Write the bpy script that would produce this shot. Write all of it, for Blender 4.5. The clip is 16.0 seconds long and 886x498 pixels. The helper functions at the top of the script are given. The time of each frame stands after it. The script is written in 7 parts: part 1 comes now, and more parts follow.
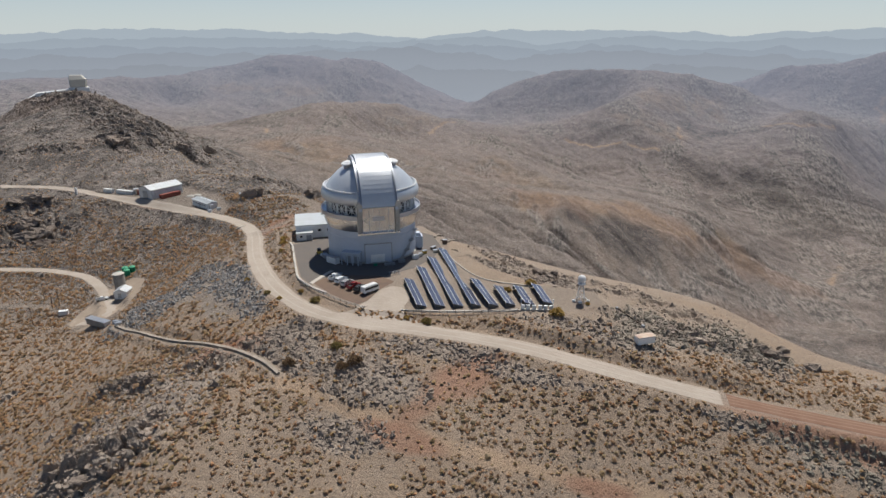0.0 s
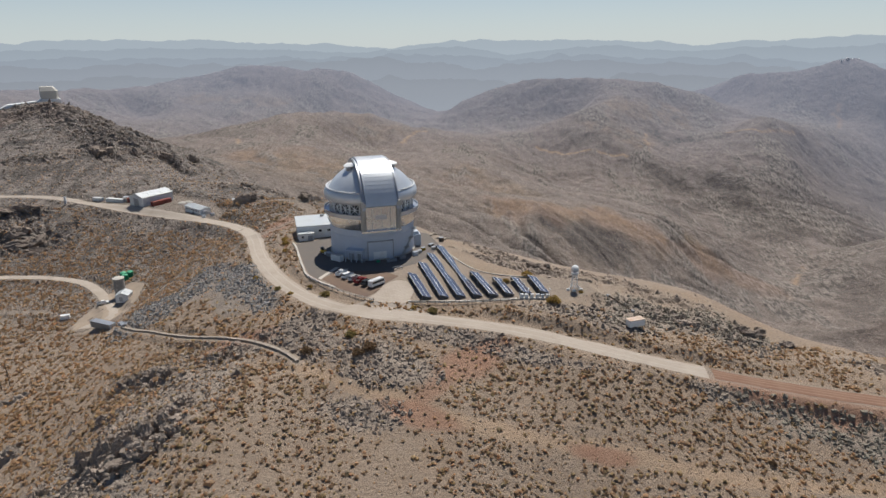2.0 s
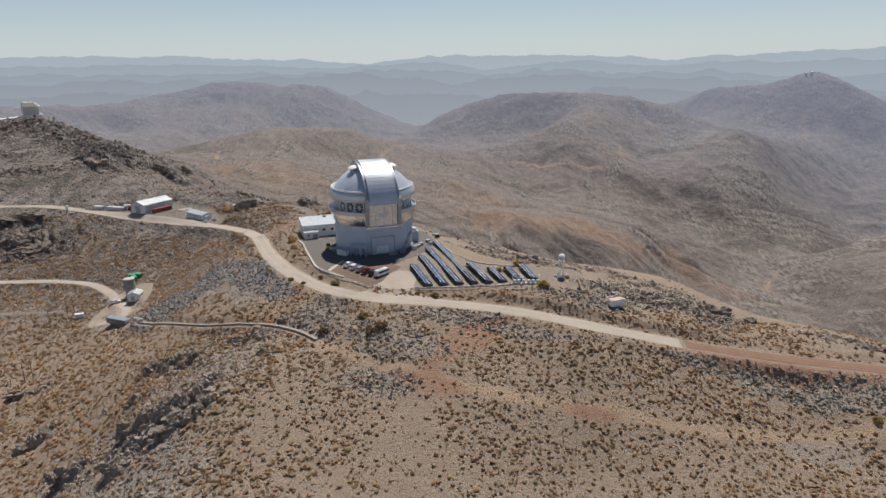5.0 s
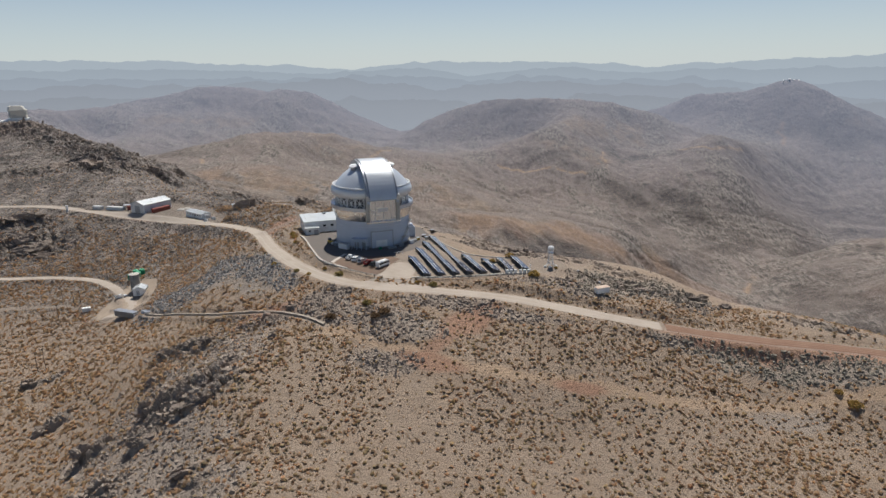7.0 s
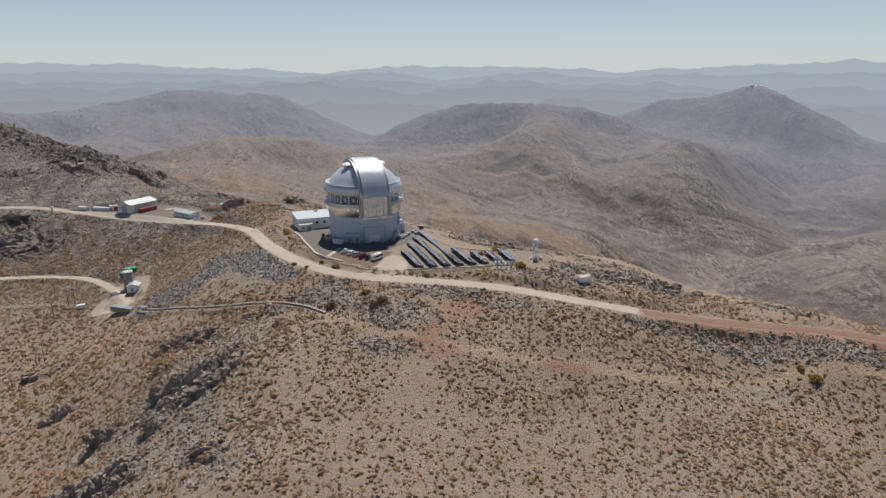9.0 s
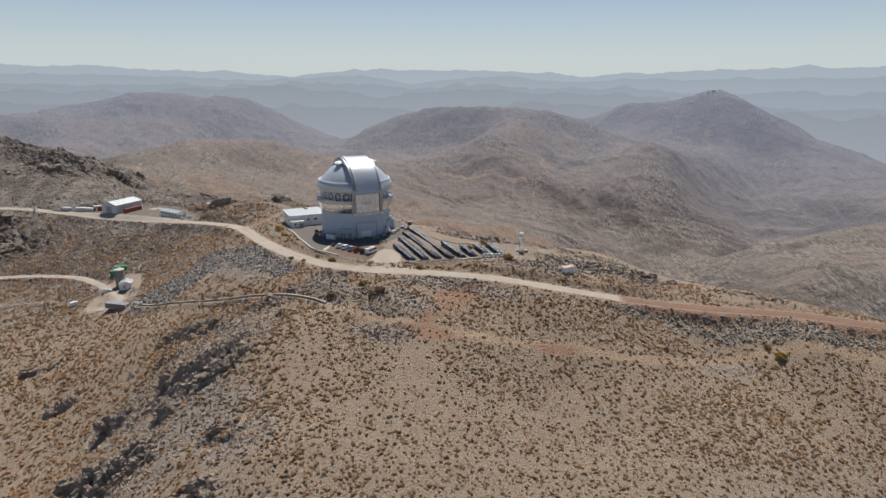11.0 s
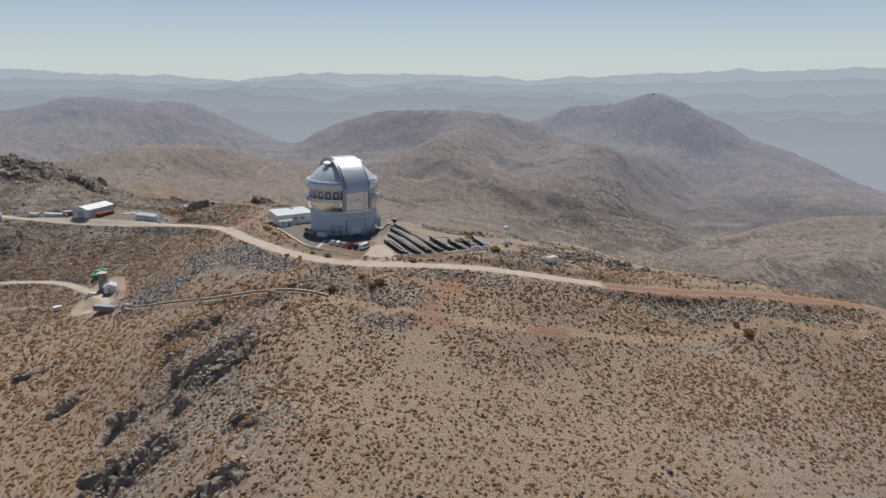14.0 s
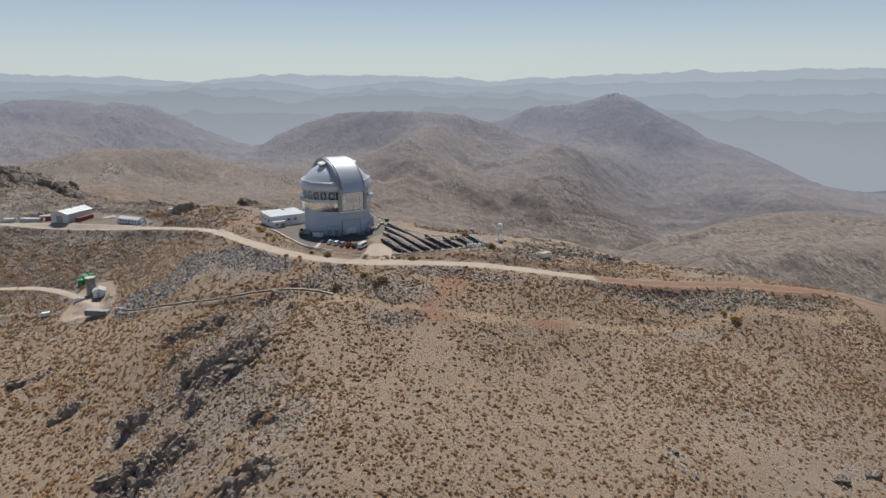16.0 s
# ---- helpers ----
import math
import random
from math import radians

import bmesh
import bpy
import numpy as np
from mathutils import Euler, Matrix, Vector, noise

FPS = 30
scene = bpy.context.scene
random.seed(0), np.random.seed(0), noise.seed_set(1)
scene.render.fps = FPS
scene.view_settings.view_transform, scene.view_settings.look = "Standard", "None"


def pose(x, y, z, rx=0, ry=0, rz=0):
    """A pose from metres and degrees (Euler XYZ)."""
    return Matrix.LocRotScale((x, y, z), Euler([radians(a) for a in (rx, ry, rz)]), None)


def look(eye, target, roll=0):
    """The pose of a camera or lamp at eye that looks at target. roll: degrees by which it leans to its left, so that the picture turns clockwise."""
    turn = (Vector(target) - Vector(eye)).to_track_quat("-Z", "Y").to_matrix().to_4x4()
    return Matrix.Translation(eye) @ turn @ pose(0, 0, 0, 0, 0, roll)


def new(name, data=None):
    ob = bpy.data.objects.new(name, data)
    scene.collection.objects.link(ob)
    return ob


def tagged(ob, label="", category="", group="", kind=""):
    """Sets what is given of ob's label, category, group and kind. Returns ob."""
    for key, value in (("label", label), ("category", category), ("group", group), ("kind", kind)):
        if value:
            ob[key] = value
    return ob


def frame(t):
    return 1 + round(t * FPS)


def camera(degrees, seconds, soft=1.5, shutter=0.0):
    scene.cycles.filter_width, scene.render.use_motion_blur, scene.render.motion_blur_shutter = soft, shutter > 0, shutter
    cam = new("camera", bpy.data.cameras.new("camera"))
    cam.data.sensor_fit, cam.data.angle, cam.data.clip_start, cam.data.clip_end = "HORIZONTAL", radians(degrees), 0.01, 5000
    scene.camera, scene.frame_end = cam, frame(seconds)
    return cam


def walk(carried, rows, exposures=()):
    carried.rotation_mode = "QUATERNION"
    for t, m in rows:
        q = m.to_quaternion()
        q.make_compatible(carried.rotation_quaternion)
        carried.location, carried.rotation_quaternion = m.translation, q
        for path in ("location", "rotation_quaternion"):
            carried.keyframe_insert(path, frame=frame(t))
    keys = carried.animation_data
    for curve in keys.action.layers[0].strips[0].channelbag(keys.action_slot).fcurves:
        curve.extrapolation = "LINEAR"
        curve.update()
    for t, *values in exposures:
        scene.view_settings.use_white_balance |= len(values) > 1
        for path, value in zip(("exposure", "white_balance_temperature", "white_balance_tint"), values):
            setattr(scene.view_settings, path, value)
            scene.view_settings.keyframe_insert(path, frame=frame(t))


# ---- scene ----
cam = camera(70.6, 16.0)
PATH = [
    (0, (47.886, -214.093, 73.951), (47.693, -212.21, 73.306), -0.4),
    (0.5, (45.755, -217.538, 73.893), (45.585, -215.65, 73.253), -0.4),
    (1, (43.493, -220.887, 73.858), (43.347, -218.995, 73.226), -0.5),
    (1.5, (41.316, -224.255, 73.681), (41.193, -222.36, 73.056), -0.6),
    (2, (39.517, -227.871, 73.573), (39.412, -225.972, 72.955), -0.6),
    (2.5, (37.947, -231.446, 73.428), (37.859, -229.544, 72.816), -0.7),
    (3, (36.691, -234.959, 73.15), (36.615, -233.054, 72.546), -0.8),
    (3.5, (35.554, -238.789, 73.151), (35.491, -236.881, 72.554), -0.8),
    (4, (34.711, -242.606, 72.966), (34.657, -240.696, 72.377), -0.8),
    (6.5, (30.015, -261.919, 72.11), (30.015, -259.999, 71.548), -0.6),
    (7, (28.601, -265.775, 72.037), (28.615, -263.854, 71.478), -0.5),
    (7.5, (26.847, -269.205, 71.786), (26.879, -267.283, 71.23), -0.4),
    (8, (24.911, -272.777, 71.718), (24.97, -270.855, 71.166), -0.3),
    (8.5, (22.952, -276.234, 71.716), (23.037, -274.313, 71.167), -0.3),
    (9, (20.756, -279.34, 71.541), (20.859, -277.419, 70.995), -0.2),
    (11.5, (8.154, -294.819, 71.119), (8.384, -292.906, 70.584), 0.1),
    (12, (5.335, -297.222, 71.281), (5.592, -295.312, 70.746), 0.1),
    (12.5, (2.04, -299.2, 70.84), (2.32, -297.292, 70.31), 0.1),
    (13, (-1.388, -300.699, 70.707), (-1.085, -298.794, 70.179), 0.0),
    (13.5, (-4.732, -302.156, 70.761), (-4.4, -300.255, 70.233), 0.0),
    (14, (-8.252, -303.043, 70.543), (-7.891, -301.147, 70.018), -0.0),
    (14.5, (-11.959, -303.751, 70.492), (-11.57, -301.861, 69.966), -0.0),
    (15, (-15.728, -304.406, 70.678), (-15.317, -302.521, 70.153), -0.1),
    (15.5, (-19.492, -304.765, 70.551), (-19.053, -302.885, 70.028), -0.0),
    (16, (-23.73, -305.503, 70.605), (-23.256, -303.631, 70.083), -0.1),
]
walk(cam, [(t, look(eye, target, roll)) for t, eye, target, roll in PATH])

# ---- sky and sun: a hot, hazy afternoon ----
SUN_HIGH, SUN_SIDE = 60.0, 9.0  # degrees above the horizon, and to the side of +y
world = bpy.data.worlds.new("sky")
scene.world = world
world.use_nodes = True
sky = world.node_tree.nodes.new("ShaderNodeTexSky")
sky.sky_type, sky.sun_disc = "NISHITA", False
sky.sun_elevation, sky.sun_rotation = radians(SUN_HIGH), radians(SUN_SIDE)
sky.altitude, sky.air_density, sky.dust_density, sky.ozone_density = 2700, 1.0, 1.2, 1.5
back = world.node_tree.nodes["Background"]
back.inputs["Strength"].default_value = 0.073
haze = world.node_tree.nodes.new("ShaderNodeMix")  # dust in the air pales the sky
haze.data_type = "RGBA"
haze.inputs[7].default_value = (7.7, 8.5, 8.75, 1)
up = world.node_tree.nodes.new("ShaderNodeTexCoord")
apart = world.node_tree.nodes.new("ShaderNodeSeparateXYZ")
world.node_tree.links.new(up.outputs["Generated"], apart.inputs[0])
thin = world.node_tree.nodes.new("ShaderNodeMapRange")  # thick at the horizon, thin overhead
thin.inputs["From Min"].default_value, thin.inputs["From Max"].default_value = 0.0, 0.18
thin.inputs["To Min"].default_value, thin.inputs["To Max"].default_value = 0.84, 0.0
world.node_tree.links.new(apart.outputs["Z"], thin.inputs["Value"])
world.node_tree.links.new(thin.outputs[0], haze.inputs[0])
world.node_tree.links.new(sky.outputs[0], haze.inputs[6])
world.node_tree.links.new(haze.outputs[2], back.inputs[0])

sun = new("sun", bpy.data.lights.new("sun", "SUN"))
sun.data.energy, sun.data.angle, sun.data.color = 5.0, radians(0.53), (1.0, 0.955, 0.89)
away = Vector((math.sin(radians(SUN_SIDE)) * math.cos(radians(SUN_HIGH)), math.cos(radians(SUN_SIDE)) * math.cos(radians(SUN_HIGH)), math.sin(radians(SUN_HIGH))))
sun.matrix_world = look(away * 600, (0, 0, 0))

# ---- materials ----
def shader(name, rough=0.8, metal=0.0, spec=0.3):
    m = bpy.data.materials.new(name)
    m.use_nodes = True
    n, l = m.node_tree.nodes, m.node_tree.links
    b = n["Principled BSDF"]
    b.inputs["Roughness"].default_value, b.inputs["Metallic"].default_value = rough, metal
    b.inputs["Specular IOR Level"].default_value = spec
    return m, n, l, b


def mixed(n, l, factor, a, b):
    """A colour between a and b, each a colour or a socket."""
    mix = n.new("ShaderNodeMix")
    mix.data_type = "RGBA"
    if isinstance(factor, (int, float)):
        mix.inputs[0].default_value = factor
    else:
        l.new(factor, mix.inputs[0])
    for socket, value in ((mix.inputs[6], a), (mix.inputs[7], b)):
        if isinstance(value, tuple):
            socket.default_value = (*value, 1)
        else:
            l.new(value, socket)
    return mix.outputs[2]


def grain(n, l, where, scale, low=0.35, high=0.65, detail=6.0, rough=0.6):
    """Noise between 0 and 1, stretched so that low turns to 0 and high to 1."""
    noise_node, ramp = n.new("ShaderNodeTexNoise"), n.new("ShaderNodeMapRange")
    noise_node.inputs["Scale"].default_value, noise_node.inputs["Detail"].default_value = scale, detail
    noise_node.inputs["Roughness"].default_value = rough
    l.new(where, noise_node.inputs["Vector"])
    ramp.inputs["From Min"].default_value, ramp.inputs["From Max"].default_value = low, high
    l.new(noise_node.outputs[0], ramp.inputs["Value"])
    return ramp.outputs[0]


def bumped(n, l, b, height_socket, strength, distance):
    bump = n.new("ShaderNodeBump")
    bump.inputs["Strength"].default_value, bump.inputs["Distance"].default_value = strength, distance
    l.new(height_socket, bump.inputs["Height"])
    if b.inputs["Normal"].links:
        l.new(b.inputs["Normal"].links[0].from_socket, bump.inputs["Normal"])
    l.new(bump.outputs[0], b.inputs["Normal"])


def plain(name, colour, worn, rough=0.6, metal=0.0, size=1.0, spec=0.3, bump=0.15, amount=0.5):
    """A painted, cast or sheet surface: its colour, the colour of its dust and wear, and the size of the stains in metres."""
    m, n, l, b = shader(name, rough, metal, spec)
    where = n.new("ShaderNodeTexCoord").outputs["Object"]
    stains, fine = grain(n, l, where, 1.0 / size, 0.42, 0.75), grain(n, l, where, 7.0 / size, 0.3, 0.7)
    soft = n.new("ShaderNodeMath")
    soft.operation = "MULTIPLY"
    soft.inputs[1].default_value = amount
    l.new(stains, soft.inputs[0])
    base = mixed(n, l, soft.outputs[0], colour, worn)
    dimmer = n.new("ShaderNodeMath")
    dimmer.operation = "MULTIPLY"
    dimmer.inputs[1].default_value = 0.14
    l.new(fine, dimmer.inputs[0])
    l.new(mixed(n, l, dimmer.outputs[0], base, tuple(v * 0.6 for v in colour)), b.inputs["Base Color"])
    rougher = n.new("ShaderNodeMapRange")
    rougher.inputs["To Min"].default_value, rougher.inputs["To Max"].default_value = rough - 0.06, min(1.0, rough + 0.12)
    l.new(stains, rougher.inputs["Value"])
    l.new(rougher.outputs[0], b.inputs["Roughness"])
    if bump:
        bumped(n, l, b, fine, bump, 0.02 * size)
    return m


def earth(name, air=None):
    """Dry mountain ground: tan soil, grey rock, red cuts and pale gravel, told apart by the mesh's cover layer; on the
    far backdrop, haze of the colour air is put in as emission over a base colour that darkens with distance."""
    m, n, l, b = shader(name, 0.95, 0, 0.12)
    where = n.new("ShaderNodeNewGeometry").outputs["Position"]
    cover = n.new("ShaderNodeAttribute")
    cover.attribute_name = "cover"
    split = n.new("ShaderNodeSeparateColor")
    l.new(cover.outputs["Color"], split.inputs[0])
    wide, middle, fine = grain(n, l, where, 0.012, 0.38, 0.62), grain(n, l, where, 0.11, 0.36, 0.64), grain(n, l, where, 1.1, 0.32, 0.68, 8, 0.7)
    tone = n.new("ShaderNodeAttribute")
    tone.attribute_name = "tone"
    tones = n.new("ShaderNodeSeparateColor")
    l.new(tone.outputs["Color"], tones.inputs[0])

    def share(socket, amount, other=None):
        node = n.new("ShaderNodeMath")
        node.operation = "MULTIPLY"
        l.new(socket, node.inputs[0])
        if other is not None:
            l.new(other, node.inputs[1])
        else:
            node.inputs[1].default_value = amount
        return node.outputs[0]

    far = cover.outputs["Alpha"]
    # scree and scrub run in long tongues down the far slopes
    tongues = n.new("ShaderNodeVectorMath")
    tongues.operation = "MULTIPLY"
    tongues.inputs[1].default_value = (1.0, 0.28, 0.7)
    l.new(where, tongues.inputs[0])
    run = tongues.outputs[0]
    soil = mixed(n, l, wide, (0.318, 0.236, 0.168), (0.365, 0.267, 0.186))
    soil = mixed(n, l, middle, soil, (0.330, 0.255, 0.190))
    soil = mixed(n, l, share(fine, 0.45), soil, (0.225, 0.176, 0.134))
    # the far slopes: scree greyed and violeted with distance to paint in haze, golden dry grass and rusty soil, with
    # the gullies and ribs that the rain left
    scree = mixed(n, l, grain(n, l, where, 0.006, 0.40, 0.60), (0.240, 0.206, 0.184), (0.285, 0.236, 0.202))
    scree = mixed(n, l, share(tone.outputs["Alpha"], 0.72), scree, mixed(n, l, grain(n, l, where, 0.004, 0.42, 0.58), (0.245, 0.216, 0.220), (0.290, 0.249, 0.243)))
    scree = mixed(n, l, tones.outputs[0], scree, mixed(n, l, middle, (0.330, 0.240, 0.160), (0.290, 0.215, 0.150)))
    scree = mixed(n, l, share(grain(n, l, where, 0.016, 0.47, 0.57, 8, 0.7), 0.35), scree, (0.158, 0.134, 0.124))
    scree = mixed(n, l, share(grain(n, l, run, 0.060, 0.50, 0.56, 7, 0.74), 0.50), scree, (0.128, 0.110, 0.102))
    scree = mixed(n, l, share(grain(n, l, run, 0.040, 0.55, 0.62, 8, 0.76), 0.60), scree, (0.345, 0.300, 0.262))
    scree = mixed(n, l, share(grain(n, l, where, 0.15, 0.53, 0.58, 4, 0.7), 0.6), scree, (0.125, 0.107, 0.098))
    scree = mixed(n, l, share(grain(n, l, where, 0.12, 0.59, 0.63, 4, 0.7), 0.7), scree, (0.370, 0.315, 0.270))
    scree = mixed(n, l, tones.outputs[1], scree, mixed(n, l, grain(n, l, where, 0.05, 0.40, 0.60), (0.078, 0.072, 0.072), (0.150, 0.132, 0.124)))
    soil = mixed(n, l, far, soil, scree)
    soil = mixed(n, l, share(grain(n, l, where, 2.4, 0.46, 0.60, 4, 0.6), 0.34), soil, (0.130, 0.098, 0.072))
    soil = mixed(n, l, grain(n, l, where, 3.3, 0.60, 0.66, 3, 0.5), soil, (0.38, 0.305, 0.235))
    soil = mixed(n, l, tones.outputs[2], soil, mixed(n, l, fine, (0.400, 0.292, 0.200), (0.345, 0.245, 0.165)))
    stone = mixed(n, l, middle, (0.265, 0.224, 0.184), (0.390, 0.332, 0.272))
    stone = mixed(n, l, share(fine, 0.7), stone, (0.255, 0.208, 0.172))
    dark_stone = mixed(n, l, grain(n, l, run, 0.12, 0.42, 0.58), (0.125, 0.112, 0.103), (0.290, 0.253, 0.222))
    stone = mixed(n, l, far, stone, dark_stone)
    # rock shows where the layer says so, broken up at its edges
    edge = n.new("ShaderNodeMath")
    edge.operation = "MULTIPLY_ADD"
    edge.inputs[1].default_value = 0.9
    l.new(fine, edge.inputs[0])
    edge.inputs[2].default_value = -0.5
    rockish = n.new("ShaderNodeMath")
    rockish.operation, rockish.use_clamp = "MULTIPLY_ADD", True
    rockish.inputs[1].default_value = 1.5
    l.new(split.outputs[0], rockish.inputs[0])
    l.new(edge.outputs[0], rockish.inputs[2])
    colour = mixed(n, l, rockish.outputs[0], soil, stone)
    # single shrubs and pale stones still show on the far slopes
    colour = mixed(n, l, share(share(grain(n, l, where, 0.21, 0.54, 0.58, 3, 0.65), 0.5), None, far), colour, (0.105, 0.092, 0.080))
    colour = mixed(n, l, share(share(grain(n, l, where, 0.17, 0.60, 0.64, 3, 0.65), 0.5), None, far), colour, (0.40, 0.345, 0.300))
    red = mixed(n, l, middle, (0.290, 0.165, 0.112), (0.315, 0.198, 0.138))
    colour = mixed(n, l, split.outputs[1], colour, red)
    gravel = mixed(n, l, fine, (0.310, 0.260, 0.214), (0.240, 0.200, 0.165))
    colour = mixed(n, l, split.outputs[2], colour, gravel)
    # haze painted by distance: emission rises, base colour sinks towards black
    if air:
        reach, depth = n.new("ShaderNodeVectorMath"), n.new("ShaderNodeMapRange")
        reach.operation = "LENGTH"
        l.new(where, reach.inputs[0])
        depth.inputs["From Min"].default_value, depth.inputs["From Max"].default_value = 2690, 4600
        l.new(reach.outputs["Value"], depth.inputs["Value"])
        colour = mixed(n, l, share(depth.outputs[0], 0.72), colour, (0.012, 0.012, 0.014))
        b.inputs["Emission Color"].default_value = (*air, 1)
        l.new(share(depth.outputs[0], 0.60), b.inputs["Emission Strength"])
    l.new(colour, b.inputs["Base Color"])
    # ribs and runnels of the far slopes, and the grain of the soil
    bumped(n, l, b, fine, 0.7, 0.35)
    bumped(n, l, b, share(grain(n, l, where, 0.03, 0.2, 0.8, 10, 0.7), None, far), 0.9, 9.0)
    return m


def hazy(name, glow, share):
    """The horizon's ranges: little but lit air, put in as their own emission, paler towards the foot."""
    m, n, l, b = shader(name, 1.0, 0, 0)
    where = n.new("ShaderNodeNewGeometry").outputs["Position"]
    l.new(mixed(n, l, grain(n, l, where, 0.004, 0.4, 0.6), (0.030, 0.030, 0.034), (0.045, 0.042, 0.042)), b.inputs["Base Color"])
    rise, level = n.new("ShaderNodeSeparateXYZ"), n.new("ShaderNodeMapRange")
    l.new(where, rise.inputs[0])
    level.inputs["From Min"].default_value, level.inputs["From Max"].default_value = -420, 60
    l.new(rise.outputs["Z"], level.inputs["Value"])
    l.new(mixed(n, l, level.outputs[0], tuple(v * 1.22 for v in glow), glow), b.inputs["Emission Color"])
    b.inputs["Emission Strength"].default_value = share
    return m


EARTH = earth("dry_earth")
FAR_MOUNTAIN = earth("hazed_mountain_rock", (0.298, 0.334, 0.432))
SILVER = plain("silver_dome_sheet", (0.52, 0.55, 0.60), (0.44, 0.46, 0.50), 0.34, 0.75, 6.0, 0.5, 0.04, 0.4)
SHELL = plain("matt_silver_dome_sheet", (0.60, 0.63, 0.66), (0.54, 0.56, 0.58), 0.36, 0.35, 6.0, 0.5, 0.04, 0.4)
BRIGHT = plain("bright_aluminium", (0.72, 0.72, 0.71), (0.60, 0.58, 0.54), 0.22, 0.9, 5.0, 0.5, 0.05, 0.4)
WALL_PAINT = plain("pale_blue_wall_paint", (0.50, 0.55, 0.63), (0.42, 0.45, 0.50), 0.55, 0.0, 4.0, 0.35, 0.06, 0.4)
WHITE = plain("white_paint", (0.78, 0.79, 0.79), (0.62, 0.58, 0.52), 0.5, 0.0, 3.0, 0.4, 0.05, 0.5)
TRIM = plain("grey_steel_trim", (0.34, 0.36, 0.39), (0.22, 0.22, 0.22), 0.45, 0.5, 2.0)
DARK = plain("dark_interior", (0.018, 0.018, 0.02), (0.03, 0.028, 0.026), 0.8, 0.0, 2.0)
STEEL = plain("galvanised_steel", (0.46, 0.46, 0.45), (0.33, 0.31, 0.28), 0.42, 0.7, 1.0)
CONCRETE = plain("dusty_concrete", (0.50, 0.47, 0.42), (0.36, 0.32, 0.27), 0.9, 0.0, 3.0, 0.2, 0.3)
ROAD = plain("pale_packed_gravel", (0.40, 0.345, 0.290), (0.31, 0.260, 0.210), 0.95, 0.0, 9.0, 0.1, 0.4, 0.8)
RED_ROAD = plain("red_packed_earth", (0.205, 0.118, 0.082), (0.250, 0.160, 0.115), 0.95, 0.0, 5.0, 0.1, 0.4, 0.8)
ASPHALT = plain("worn_grey_asphalt", (0.150, 0.135, 0.124), (0.180, 0.152, 0.130), 0.95, 0.0, 6.0, 0.1, 0.3, 0.8)
RED_GRIT = plain("red_brown_yard_grit", (0.185, 0.130, 0.098), (0.145, 0.112, 0.092), 0.95, 0.0, 4.0, 0.1, 0.3, 0.9)
# ---- the lie of the land: crests, spurs and hollows as short break lines, joined by smooth splines ----
NEAR_LINES = {
    "south_face_upper": [(-41, -54, -12.9), (-15, -57, -3.6), (-8, -72, -7.8), (4, -68, -4.2), (4, -81, -7), (29, -84, -9.9),
                         (39, -74, -8.5), (70, -77, -9.6), (103, -70, -11.2)],
    "south_face_middle": [(-8, -97, -12.6), (11, -92, -13), (24, -108, -18), (42, -100, -16), (69, -96, -17.8), (90, -94, -19.5),
                          (110, -98, -23.5), (133, -102, -27.5)],
    "south_face_lower": [(3, -123, -21), (40, -126, -25.2), (68, -122, -28.4), (107, -126, -30.5), (143, -130, -34.6),
                         (150, -154, -42.5), (85, -162, -37), (20, -170, -34)],
    "rock_spur": [(-40, -96, -16), (-21, -110, -16.6), (-25, -143, -24), (-20, -190, -40)],
    "spur_west_side": [(-57, -67, -21), (-42, -127, -28), (-56, -129, -33), (-78, -99, -41), (-88, -92, -46), (-80, -150, -52)],
    "west_basin": [(-120, -39, -44), (-157, -1, -44), (-166, 36, -38), (-120, 27, -33.5), (-152, 15, -38.5), (-225, 20, -46)],
    "basin_head": [(-90, -38, -31), (-85, -21, -27), (-79, -8, -20), (-66, 0, -13), (-108, 62, -22), (-88, 54, -15.6),
                   (-215, 98, -30), (-160, 95, -25)],
    "west_shoulder": [(-268, 185, -17), (-231, 118, -20), (-213, 137, -16.8), (-150, 128, -15), (-122, 108, -14.2), (-84, 80, -9.5),
                      (-62, 42, -6.5), (-38, -31, -5)],
    "summit_pad": [(0, 0, 0), (-32, 8, 0), (-20, -28, -0.4), (12, -26, -0.3), (28, 8, -0.5), (0, 30, -0.5), (22, -40, -1.2), (56, -38, -1.8),
                   (40, -20, -0.8)],
    "east_nose": [(76, -36, -2.6), (80, -50, -3.6), (88, -52, -9), (97, -59, -7.6), (109, -49, -8.4), (128, -52, -14), (160, -55, -16.4),
                  (162, -95, -17.5), (196, -99, -23.5), (183, -109, -28), (262, -135, -38)],
    "road_east": [(151, -80, -16.4), (178, -86, -18), (205, -91, -20.2), (240, -98, -22.6), (330, -118, -30)],
    "north_edge": [(-45, 84, -1), (-84, 98, -5.5), (-30, 58, -3), (10, 48, -9), (48, 10, -5), (75, -12, -6), (118, -12, -12), (150, -20, -26)],
    "north_face": [(-60, 150, -34), (20, 110, -42), (90, 60, -40), (150, 50, -58), (230, -30, -62), (330, -90, -80)],
    "left_hill": [(-185, 234, -20), (-216, 210, -3), (-262, 249, 5), (-300, 225, -6), (-233, 170, -13), (-208, 277, -8), (-173, 257, -22),
                  (-110, 186, -18)],
    "under_the_flight": [(-90, -230, -72), (30, -240, -60), (140, -230, -66), (-200, -120, -68), (20, -330, -92), (240, -210, -70)],
}
